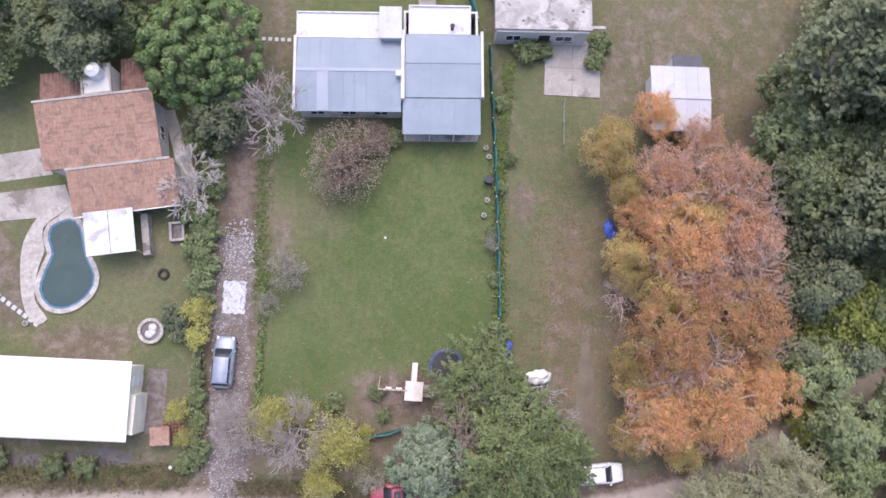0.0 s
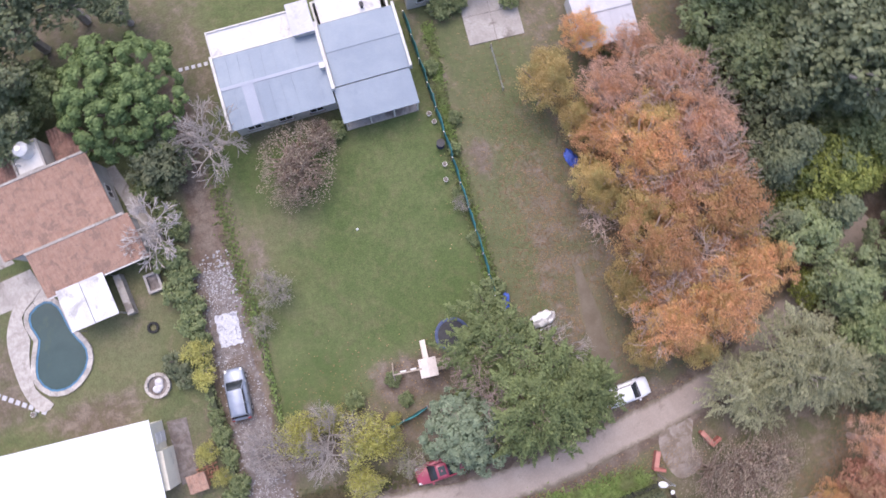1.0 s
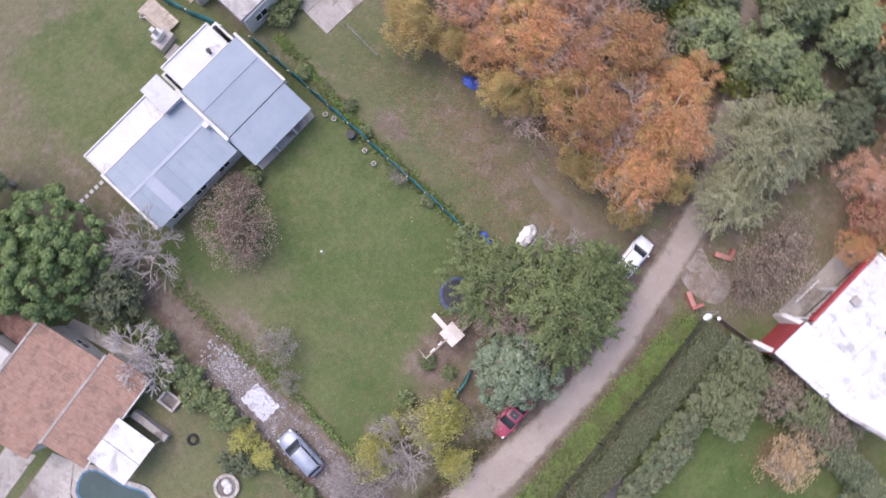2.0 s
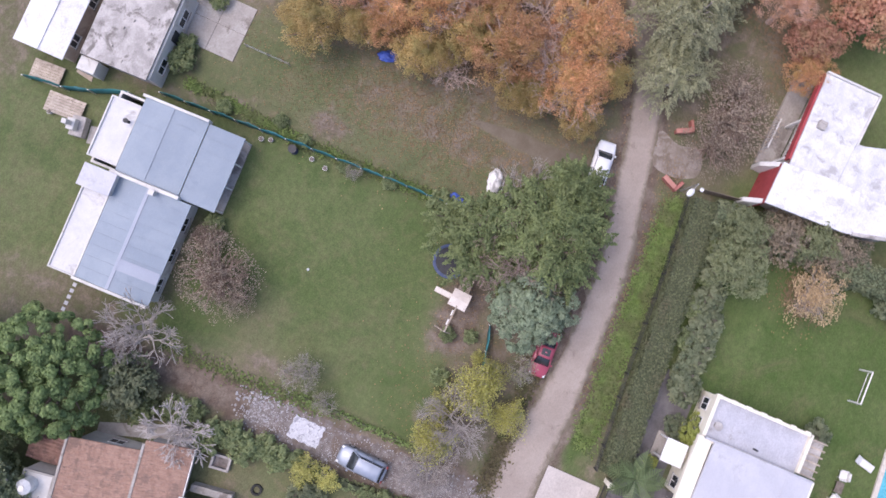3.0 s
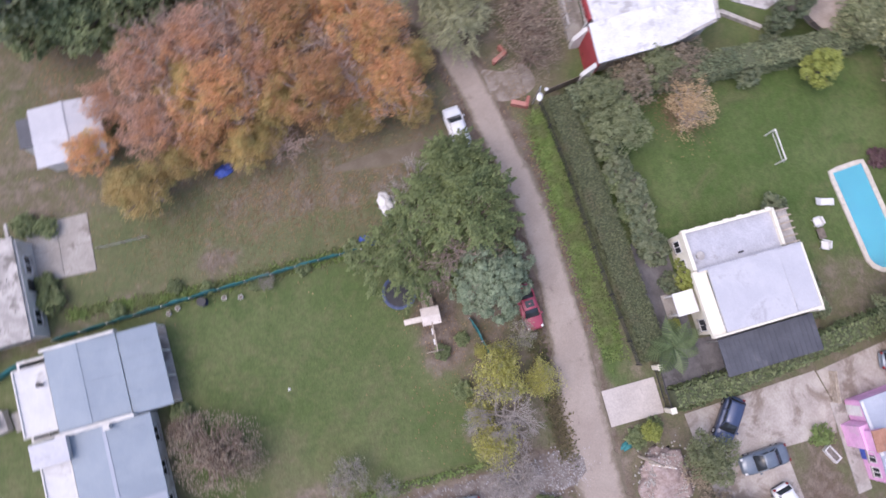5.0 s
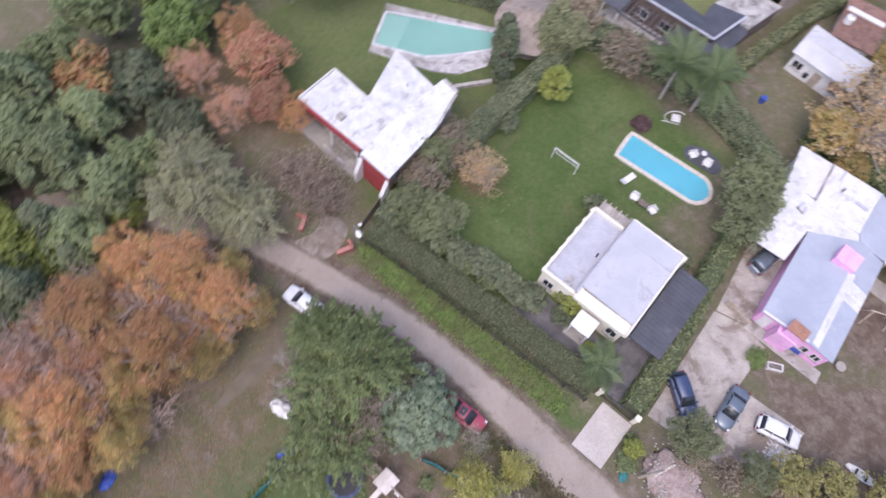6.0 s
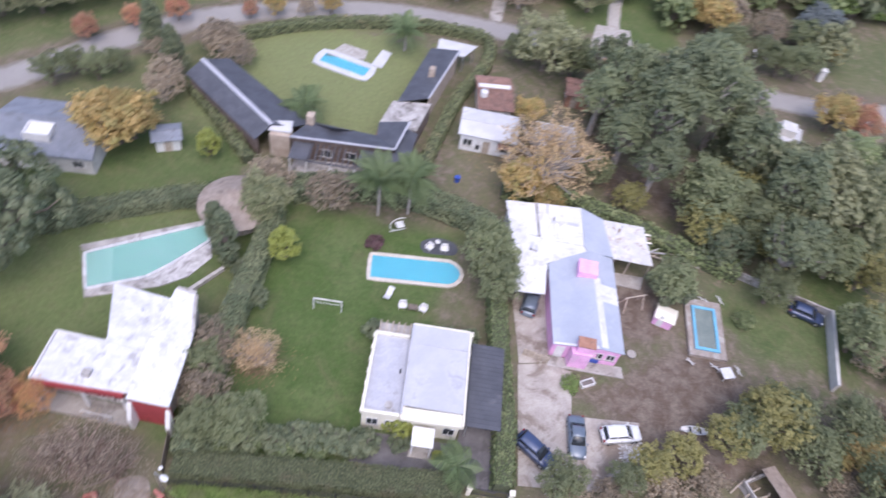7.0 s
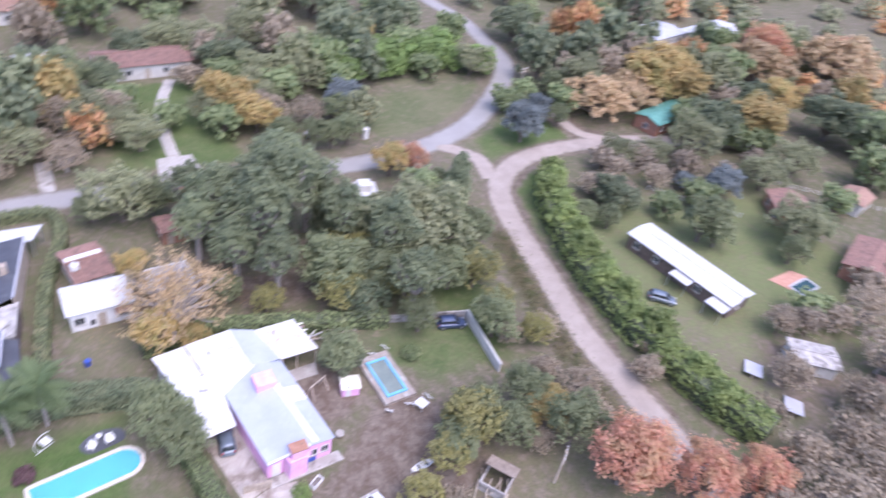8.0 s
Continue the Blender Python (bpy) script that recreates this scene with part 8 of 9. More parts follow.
paved_slabs("pavement_1", 10.0, 23.3, 2, 5.2, 5.4, 2, 2, M_CONC, "stained concrete slab beside the unfinished house", seed=2)
paved_slabs("pavement_2", -12.1, -22.5, 3, 3.2, 4.9, 1, 1, M_SLAB, "pale concrete drive slab at the gate", 0.08, 3)
paving("villa_drive", [(-6.4, -23.3), (-10.6, -23.0), (-10.3, -36.8), (-6.7, -37.0), (-6.5, -27.3)], 0.05, M_DRIVE, "grey paved drive beside the villa")
paving("villa_forecourt", [(3.0, -23.2), (-6.35, -23.3), (-6.35, -26.8), (2.8, -26.3)], 0.045, M_DRIVE, "grey paved strip in front of the villa")
paving("forecourt", [(-11.4, -36.7), (-14.4, -37.6), (-17.0, -37.2), (-17.2, -32.2), (-24.0, -33.0), (-24.0, -26.0), (-19, -25.0), (-12.6, -24.2)], 0.05, M_YARD, "cracked pale concrete forecourt with wet stains")
paving("patio", [(-9.6, -47.0), (-13.6, -47.6), (-14.5, -37.7), (-11.5, -36.9)], 0.06, M_YARD, "worn concrete patio beside the pink house")
paving("terrace_path_1", [(-39.5, 13.2), (-34.3, 14.5), (-33.0, 12.2), (-39.0, 10.8)], 0.05, M_CONC, "grey concrete path beside the tiled house")
paving("terrace_path_2", [(-39, 9.8), (-31.8, 11.4), (-30.6, 8.8), (-38.6, 7.4)], 0.05, M_CONC, "grey concrete path leading to the pool")
paving("house_path", [(-24.2, 18.8), (-23.2, 19.0), (-20.0, 11.6), (-21.2, 11.0)], 0.05, M_CONC, "concrete path along the tiled house")
paving("gravel_bed", [(-22.6, -3.9), (-20.9, -3.9), (-20.7, -9.2), (-22.2, -9.4)], 0.03, M_GRAVEL, "gravelled strip beside the white shed")
paving("gateway", spline([(21.6, -13.4), (21.2, -15.4), (21.6, -17.4), (19.6, -18.2), (18.6, -17.0), (18.3, -15.2), (18.9, -13.9)], 0.4, True), 0.012, M_GATE, "worn concrete and earth gateway off the lane")
paving("garden_entrance", [(-18.2, -101.5), (-23.6, -101.5), (-24.2, -94), (-17.0, -94)], 0.03, M_STONE, "pale paved garden entrance at the road")
paving("side_entrance", [(-1.2, -105), (-3.4, -105), (-3.0, -96), (-1.0, -96)], 0.03, M_CONC, "narrow concrete entrance at the road")
paving("ditch_bed", [(-36, -11.9), (-29, -11.6), (-25, -10.6), (-22.6, -11.5), (-25, -12.4), (-36, -12.9)], 0.0, mat("damp_ditch_mud", (0.085, 0.075, 0.075), (0.13, 0.115, 0.115), 1.0, 0.6), "damp muddy ditch behind the shed")


def stepping(name, label, a, b, n, material=M_CONC, size=0.34):
    t = new(name)
    tagged(t, label, "stepping stones", kind="structure")
    a, b = Vector(a), Vector(b)
    d = (b - a).normalized()
    s = Vector((-d.y, d.x))
    for k in range(n):
        c = a.lerp(b, k / (n - 1))
        q = [c + d * i * size / 2 + s * j * size / 2 for i, j in ((-1, -1), (1, -1), (1, 1), (-1, 1))]
        part("stepping_stone", prism([(v.x, v.y) for v in q], -0.02, 0.05), material, t)


stepping("garden_steps", "pale square stepping stones across grass", (-36.6, 1.6), (-32.5, -0.9), 9, M_CREAM_ROOF, 0.38)
stepping("house_steps", "pale stepping stones to the grey house", (-16.0, 26.4), (-13.7, 26.5), 5, M_CREAM_ROOF, 0.32)


structure("side_track", ribbon([(14.9, 1.6), (15.1, -2), (15.3, -6.0), (15.8, -10.6)], lambda f: 0.5 + 1.5 * min(1, 3 * f), 0.0, 0.3, 0.5, seed=9), M_MUD, "muddy brown track along the autumn trees", "track")


# ---- fences and walls ----
def cloth_fence(label, pts, h, seed=1):
    rnd = random.Random(seed)
    t = thing("shade_cloth_fence", label, "fence")
    line = []
    for a, b in zip(pts, pts[1:]):
        n = max(1, round(math.dist(a, b) / 2.4))
        line += [Vector((a[0] + (b[0] - a[0]) * k / n, a[1] + (b[1] - a[1]) * k / n)) for k in range(n)]
    line.append(Vector(pts[-1]))
    for p in line:
        part("post", tube(bmesh.new(), (p.x, p.y, 0), (p.x, p.y, h + 0.12), 0.045, 0.045, 6), M_STEEL, t)
    for a, b in zip(line, line[1:]):
        d = (b - a).normalized()
        s = Vector((-d.y, d.x))
        bm, rows = bmesh.new(), []
        m = 7
        for k in range(m):
            f = k / (m - 1)
            p = a.lerp(b, f)
            sag = math.sin(f * math.pi)
            o = [rnd.uniform(-0.05, 0.05) * sag for _ in range(3)]
            rows.append([bm.verts.new((*(p + s * (o[0] + e)), 0.03)) if i == 0 else bm.verts.new((*(p + s * (o[i] + e + (0.13 * sag if i == 2 else 0.05 * sag))), z)) for e in (0.05, 0.075) for i, z in ((0, 0.03), (1, h * 0.55), (2, h - 0.07 * sag))])
        for r0, r1 in zip(rows, rows[1:]):
            for i, j in ((0, 1), (1, 2), (2, 5), (5, 4), (4, 3), (3, 0)):
                bm.faces.new((r0[i], r0[j], r1[j], r1[i]))
        bm.faces.new((rows[0][0], rows[0][1], rows[0][2], rows[0][5], rows[0][4], rows[0][3]))
        bm.faces.new((rows[-1][3], rows[-1][4], rows[-1][5], rows[-1][2], rows[-1][1], rows[-1][0]))
        part("cloth", bm, M_TEAL, t, "" , True)
    return t


cloth_fence("sagging teal shade-cloth fence between the two lots", [(4.6, 27.2), (5.1, 22.6), (5.6, 18.0), (6.1, 13.2), (6.5, 8.6), (6.9, 4.4), (7.1, 0.6)], 1.3, 1)
cloth_fence("teal shade-cloth fence behind the grey house", [(0.6, 38.5), (1.2, 35.0), (2.0, 32.8), (3.4, 29.6)], 1.3, 2)
cloth_fence("teal shade-cloth fence near the lane", [(-0.6, -7.4), (-2.8, -8.1), (-5.2, -8.6)], 1.0, 3)


def wire_fence(label, pts, h, gap=2.6, rails=3, material=None, thick=0.05):
    t = thing("post_fence", label, "fence")
    line = []
    for a, b in zip(pts, pts[1:]):
        n = max(1, round(math.dist(a, b) / gap))
        line += [(a[0] + (b[0] - a[0]) * k / n, a[1] + (b[1] - a[1]) * k / n) for k in range(n)]
    line.append(pts[-1])
    for p in line:
        part("post", tube(bmesh.new(), (*p, 0), (*p, h), thick, thick, 6), material or M_WOOD, t)
    for k in range(rails):
        z = h * (k + 1) / (rails + 0.3)
        for a, b in zip(line, line[1:]):
            part("rail", tube(bmesh.new(), (*a, z), (*b, z), thick * 0.35, thick * 0.35, 4), material or M_STEEL, t)


wire_fence("wire fence at the foot of the lane hedge", [(17.4, -18.0), (10.2, -19.0), (1.0, -19.9), (-7.6, -21.1)], 1.3, 2.4, 4, M_DARK, 0.06)
wire_fence("thin wire fence across the leaf-strewn strip", [(11.8, 22.8), (12.0, 18.6)], 0.9, 2.2, 2)
wire_fence("low fence along the garden behind the hedge", [(-97, -68), (-101, -63), (-108, -55)], 1.0, 2.4, 3, M_WHITE)
wire_fence("pale fence along the far gardens", [(-119, -67), (-130, -57), (-142, -45)], 1.0, 3, 3, M_WHITE)
structure("wall_east", prism([(-46.6, -51.4), (-46.3, -51.4), (-45.0, -41.4), (-45.3, -41.4)], 0, 1.5), M_WALL, "stained pale boundary wall beside the scrub", "wall")
structure("wall_back", prism([(-26.0, -57.2), (-26.0, -57.4), (-46.5, -51.6), (-46.4, -51.4)], 0, 1.2), M_CONC2, "grey boundary wall behind the sheds", "wall")


def sliding_gate():
    t = thing("gate", "dark metal driveway gate between pale piers", "gate", -11.7, -22.75, 0, 3)
    for x in (-0.2, 3.6):
        part("pier", boxes((x - 0.2, -0.2, 0, x + 0.2, 0.2, 1.7), (x - 0.26, -0.26, 1.7, x + 0.26, 0.26, 1.78)), M_CREAM, t)
    part("gate_frame", boxes((0.0, -0.03, 0.1, 3.4, 0.03, 0.18), (0.0, -0.03, 1.4, 3.4, 0.03, 1.48), (0, -0.03, 0.18, 0.06, 0.03, 1.4), (3.34, -0.03, 0.18, 3.4, 0.03, 1.4)), M_DARK, t)
    for k in range(16):
        part("bar", boxes((0.2 + k * 0.2, -0.015, 0.18, 0.23 + k * 0.2, 0.015, 1.4)), M_DARK, t)


sliding_gate()
wg = thing("wooden_gate", "brown timber side gate off the gateway", "gate", 18.2, -18.6, 0, -78)
part("gate_frame", boxes((0, -0.03, 0.1, 3.6, 0.03, 0.2), (0, -0.03, 1.3, 3.6, 0.03, 1.4)), M_BARK, wg)
for k in range(12):
    part("board", boxes((0.02 + k * 0.3, -0.05, 0.1, 0.28 + k * 0.3, -0.03, 1.5)), M_BARK, wg)


def bent_wall(x, y, rz, label):
    t = thing("gateway_wall", label, "low wall", x, y, 0, rz)
    part("wing", boxes((0, -0.15, 0, 1.3, 0.15, 0.75), bevel=0.03), M_RED, t)
    part("wing", boxes((1.32, -0.15, 0, 1.6, 0.9, 0.75), bevel=0.03), M_RED, t)
    part("cap", boxes((-0.05, -0.2, 0.76, 1.3, 0.2, 0.82)), mat("salmon_cap", (0.40, 0.18, 0.145), (0.48, 0.23, 0.19), 2), t)


bent_wall(22.0, -14.6, -60, "low bent salmon-red wall at the gateway")
bent_wall(17.9, -15.4, -112, "low bent salmon-red wall by the street lamp")


# ---- play and garden things ----
def play_tower():
    t = thing("play_tower", "weathered wooden play tower with slide and swings", "playground set", 0.2, -4.1, 0, 0)
    for x in (-0.55, 0.55):
        for y in (-0.65, 0.65):
            part("post", boxes((x - 0.05, y - 0.05, 0, x + 0.05, y + 0.05, 2.0)), M_WOOD, t)
    part("platform", boxes((-0.6, -0.7, 0.95, 0.6, 0.7, 1.02)), M_WOOD, t)
    for s in (-1, 1):
        part("roof_panel", prism([(0, -0.8), (s * 0.75, -0.8), (s * 0.75, 0.8), (0, 0.8)], lambda x, y: 2.12 - 0.3 * abs(x), lambda x, y: 2.16 - 0.3 * abs(x)), mat("pale_board", (0.55, 0.49, 0.45), (0.64, 0.58, 0.53), 2), t)
    part("slide", prism([(-0.3, 0.7), (0.15, 0.7), (0.15, 2.3), (-0.3, 2.3)], lambda x, y: 1.0 - 0.55 * (y - 0.7), lambda x, y: 1.06 - 0.55 * (y - 0.7)), mat("pale_slide", (0.52, 0.48, 0.44), (0.6, 0.56, 0.52), 2), t)
    for x in (-0.33, 0.15):
        part("slide_side", prism([(x, 0.7), (x + 0.03, 0.7), (x + 0.03, 2.3), (x, 2.3)], lambda a, y: 1.0 - 0.55 * (y - 0.7), lambda a, y: 1.2 - 0.55 * (y - 0.7)), M_WOOD, t)
    for k in range(9):
        part("ramp_slat", boxes((0.66 + k * 0.15, -0.5, 0.92 - k * 0.1, 0.77 + k * 0.15, 0.5, 0.96 - k * 0.1)), M_WOOD, t)
    for y in (-0.5, 0.46):
        part("ramp_rail", prism([(0.6, y), (2.0, y), (2.0, y + 0.05), (0.6, y + 0.05)], lambda x, q: 0.86 - 0.66 * (x - 0.66), lambda x, q: 0.92 - 0.66 * (x - 0.66)), M_WOOD, t)
    part("swing_beam", boxes((-3.0, -0.06, 1.9, -0.55, 0.06, 2.02)), M_WOOD, t)
    for s in (-1, 1):
        part("swing_leg", tube(bmesh.new(), (-3.0, 0, 1.95), (-3.0, s * 0.9, 0), 0.05, 0.05, 6), M_WOOD, t)
    for x in (-2.2, -1.3):
        sw = part("swing_seat", boxes((x - 0.25, -0.12, 0.5, x + 0.25, 0.12, 0.54)), M_WHITE, t)
        for d in (-0.23, 0.23):
            part("rope", tube(bmesh.new(), (x + d, 0, 0.54), (x + d, 0, 1.9), 0.012, 0.012, 4), M_STEEL, sw)


play_tower()
tr = thing("trampoline", "round trampoline with dark mat and blue padding", "trampoline", 2.8, -1.9)
bm = bmesh.new()
disc(bm, 0, 0, 0.72, 0.74, 1.25, 28)
part("mat", bm, M_DARK, tr)
for k in range(28):
    a, b = 2 * math.pi * k / 28, 2 * math.pi * (k + 1) / 28
    if k % 4 == 0:
        part("leg", tube(bmesh.new(), (1.45 * math.cos(a), 1.45 * math.sin(a), 0), (1.45 * math.cos(a), 1.45 * math.sin(a), 0.72), 0.03, 0.03, 6), M_STEEL, tr)
pad = bmesh.new()
rings = [[pad.verts.new((r * math.cos(2 * math.pi * k / 28), r * math.sin(2 * math.pi * k / 28), z)) for k in range(28)] for r, z in ((1.25, 0.745), (1.25, 0.78), (1.4, 0.8), (1.52, 0.77), (1.52, 0.72))]
for r0, r1 in zip(rings, rings[1:] + rings[:1]):
    for k in range(28):
        pad.faces.new((r0[k], r0[(k + 1) % 28], r1[(k + 1) % 28], r1[k]))
part("padding", pad, mat("dark_blue_pad", (0.05, 0.07, 0.14), (0.09, 0.11, 0.2), 2), tr)


def ring_of_stones(name, label, x, y, r, n, h, material, category, w=0.26):
    t = thing(name, label, category, x, y)
    for k in range(n):
        a, b = 2 * math.pi * (k + 0.04) / n, 2 * math.pi * (k + 0.96) / n
        q = [(r * math.cos(a), r * math.sin(a)), (r * math.cos(b), r * math.sin(b)), ((r - w) * math.cos(b), (r - w) * math.sin(b)), ((r - w) * math.cos(a), (r - w) * math.sin(a))]
        part("stone", prism(q, 0, h + 0.02 * (k % 3)), material, t)
    return t


pit = ring_of_stones("round_planter", "round stone planter holding white cloth sacks", -22.7, -0.75, 1.1, 16, 0.35, M_STONE, "planter")
part("soil", disc(bmesh.new(), 0, 0, 0, 0.2, 0.9, 20), M_GRAVEL, pit)
for (a, b, r), nm in zip(((0.15, 0.25, 0.4), (-0.1, -0.3, 0.38), (0.2, -0.1, 0.3)), range(3)):
    bm = bmesh.new()
    bmesh.ops.create_icosphere(bm, subdivisions=2, radius=r, matrix=Matrix.Translation((a, b, 0.25)) @ Matrix.Diagonal((1, 1, 0.55, 1)))
    for v in bm.verts:
        v.co += Vector(noise.noise_vector(v.co * 4)) * 0.06
    part("sack", bm, M_RUBBLE, pit, "crumpled white sack", True)
we = thing("stone_trough", "small square concrete trough on grass", "trough", -21.5, 8.0, 0, 10)
parapet(we, -0.65, -0.85, 0.65, 0.85, 0, 0.5, M_CONC2, 0.2, "rim")
part("base", boxes((-0.45, -0.65, 0, 0.45, 0.65, 0.2)), M_GRAVEL, we)
ty = ring_of_stones("old_tyre", "old tyre lying on the lawn", -22.3, 4.2, 0.5, 14, 0.18, M_TYRE, "tyre", 0.2)

# white sheet and loose stones on the drive
sh = thing("plastic_sheet", "white speckled plastic sheet spread on gravel", "sheet", -16.0, 2.65, 0.07, 2)
bm = bmesh.new()
g = [[bm.verts.new((-0.98 + 0.14 * i + 0.05 * math.sin(j), -1.42 + 0.142 * j + 0.05 * math.sin(i * 1.3), 0.03 + 0.05 * noise.noise(Vector((i * 0.5, j * 0.5, 0))))) for i in range(15)] for j in range(21)]
for j in range(20):
    for i in range(14):
        bm.faces.new((g[j][i], g[j][i + 1], g[j + 1][i + 1], g[j + 1][i]))
r = bmesh.ops.extrude_face_region(bm, geom=list(bm.faces))
bmesh.ops.translate(bm, vec=(0, 0, 0.012), verts=[v for v in r["geom"] if isinstance(v, bmesh.types.BMVert)])
part("sheet", bm, mat("speckled_white_plastic", (0.42, 0.42, 0.455), (0.55, 0.55, 0.58), 3, 0.6, 0, 0.3, (0.24, 0.24, 0.27), 0.56, 2.6, 6), sh)


def scatter(name, label, count, where, size, material, seed, category="stones", flat=0.6, z=0.05):
    """Small loose lumps as one drift."""
    rng = random.Random(seed)
    verts, faces = [], []
    for _ in range(count):
        x, y = where(rng)
        s = size * rng.uniform(0.4, 1.3)
        b = len(verts)
        a = rng.uniform(0, 3)
        for dx, dy, dz in ((1, 0, 0), (0, 1, 0), (-1, 0, 0), (0, -1, 0), (0.1, 0.1, flat)):
            verts.append((x + s * (dx * math.cos(a) - dy * math.sin(a)), y + s * (dx * math.sin(a) + dy * math.cos(a)) * 0.8, z + s * dz - (0.02 if dz == 0 else 0)))
        faces += [(b, b + 1, b + 4), (b + 1, b + 2, b + 4), (b + 2, b + 3, b + 4), (b + 3, b, b + 4)]
    me = bpy.data.meshes.new(name)
    me.from_pydata(verts, [], faces)
    me.materials.append(material)
    return tagged(new(name, me), label, category, kind="stuff")


def along(line, spread):
    def f(rng):
        i = rng.randrange(len(line) - 1)
        t = rng.random()
        return (line[i][0] + (line[i + 1][0] - line[i][0]) * t + rng.gauss(0, spread), line[i][1] + (line[i + 1][1] - line[i][1]) * t + rng.gauss(0, spread))
    return f


def around(x, y, rx, ry):
    return lambda rng: (x + rng.gauss(0, rx), y + rng.gauss(0, ry))


scatter("gravel", "pale loose stones along the driveway", 2300, along(TRACK_S, 0.85), 0.085, M_RUBBLE, 1)
scatter("gravel_heap", "pale stones where the drive begins", 320, around(-16.2, 7.0, 0.8, 1.2), 0.12, M_RUBBLE, 2)
L_LITTER = leaf_mat("fallen_leaf", (0.24, 0.155, 0.080), (0.36, 0.255, 0.140), (0.20, 0.130, 0.070))
scatter("fallen_leaves", "fallen autumn leaves over the grass strip", 6500, around(12.6, 6, 2.6, 9), 0.07, L_LITTER, 3, "leaves", 0.15, 0.02)
scatter("fallen_leaves_under_trees", "fallen autumn leaves under the orange trees", 3600, around(20.0, 4, 5, 9), 0.09, L_LITTER, 4, "leaves", 0.15, 0.02)
scatter("fallen_leaves_on_verge", "fallen leaves along the lane verge", 1100, along([(20, -16), (10, -17), (-4, -17.2)], 0.55), 0.08, L_LITTER, 5, "leaves", 0.15, 0.02)
scatter("fallen_leaves_on_lawn", "orange leaves below the half-bare tree", 700, around(14.0, -31.2, 1.5, 1.3), 0.08, L_LITTER, 6, "leaves", 0.15, 0.02)
scatter("fallen_leaves_by_sheds", "brown leaves on the ground by the cottage", 1500, around(-12, -69, 4.5, 4), 0.11, L_LITTER, 7, "leaves", 0.15, 0.02)
scatter("rubble_heap", "loose pale rubble beside the white car", 200, around(-23.0, -29.6, 0.6, 0.7), 0.14, M_RUBBLE, 8)
scatter("lawn_litter", "small leaves and twigs on the lawn", 900, around(-3, -5.5, 6, 2.5), 0.07, L_LITTER, 9, "leaves", 0.15, 0.02)


def tufts(name, label, count, where, h, leaf, seed):
    rng = random.Random(seed)
    nr = np.random.default_rng(seed)
    pos = np.array([(*where(rng), 0.04 + rng.random() * h) for _ in range(count)])
    nor = nr.normal(size=(count, 3)) * 0.6 + [0, 0, 1.2]
    ob = new(name, leaf_mesh(name, pos, nor, 0.13, leaf, nr, 2.2))
    return tagged(ob, label, "grass", kind="stuff")


L_GRASS = leaf_mat("long_grass_blade", (0.145, 0.225, 0.055), (0.255, 0.335, 0.105), (0.19, 0.22, 0.085))
L_DRY = leaf_mat("dry_grass_blade", (0.15, 0.13, 0.065), (0.24, 0.2, 0.11), (0.12, 0.13, 0.05))
tufts("verge_grass", "rank green grass on the lane verge", 9000, along([(16.5, -17.6), (6, -18.2), (-6, -19.4)], 0.55), 0.2, L_GRASS, 1)
tufts("ditch_grass", "rough dry grass along the ditch", 5000, along([(-36, -13.6), (-26, -13.2), (-18.5, -12.6)], 0.5), 0.2, L_DRY, 2)
tufts("fence_grass", "long grass along the garden fence", 3500, along([(6.6, 26), (6.4, 14), (7.3, 1)], 0.3), 0.22, L_GRASS, 3)
tufts("track_grass", "grass edging the earth track", 1100, along([(-14.8, 17), (-14.4, 9), (-13.6, 2)], 0.4), 0.15, L_GRASS, 4)
tufts("lane_edge_grass", "dry grass along the lane's far edge", 4500, along([(-14, -13.4), (-6, -12.9), (4, -12.6), (13, -12)], 0.45), 0.18, L_DRY, 5)
tufts("bend_grass", "scrubby grass beside the dirt road", 9000, along([(-53.5, -20), (-55.6, -40), (-58.5, -54), (-62, -66)], 1.1), 0.3, L_DRY, 6)

bl = thing("football", "small white ball on the lawn", "ball", -3.4, 8.9, 0.0)
bm = bmesh.new()
bmesh.ops.create_icosphere(bm, subdivisions=2, radius=0.12, matrix=Matrix.Translation((0, 0, 0.12)))
part("ball", bm, M_WHITE, bl, "", True)


def lump(name, label, category, x, y, rx, ry, rz, material, seed, turn=0, parts="cover"):
    """A covered heap with folds."""
    t = thing(name, label, category, x, y, 0, turn)
    bm = bmesh.new()
    bmesh.ops.create_icosphere(bm, subdivisions=4, radius=1.0)
    for v in bm.verts:
        v.co.z = max(v.co.z, 0)
        n = noise.noise(v.co * 2.2 + Vector((seed, 0, 0)))
        k = 1 + 0.35 * n + 0.12 * noise.noise(v.co * 7 + Vector((seed, 3, 0)))
        v.co = Vector((v.co.x * rx * k, v.co.y * ry * k, v.co.z * rz * k))
    part(parts, bm, material, t, "", True)
    return t


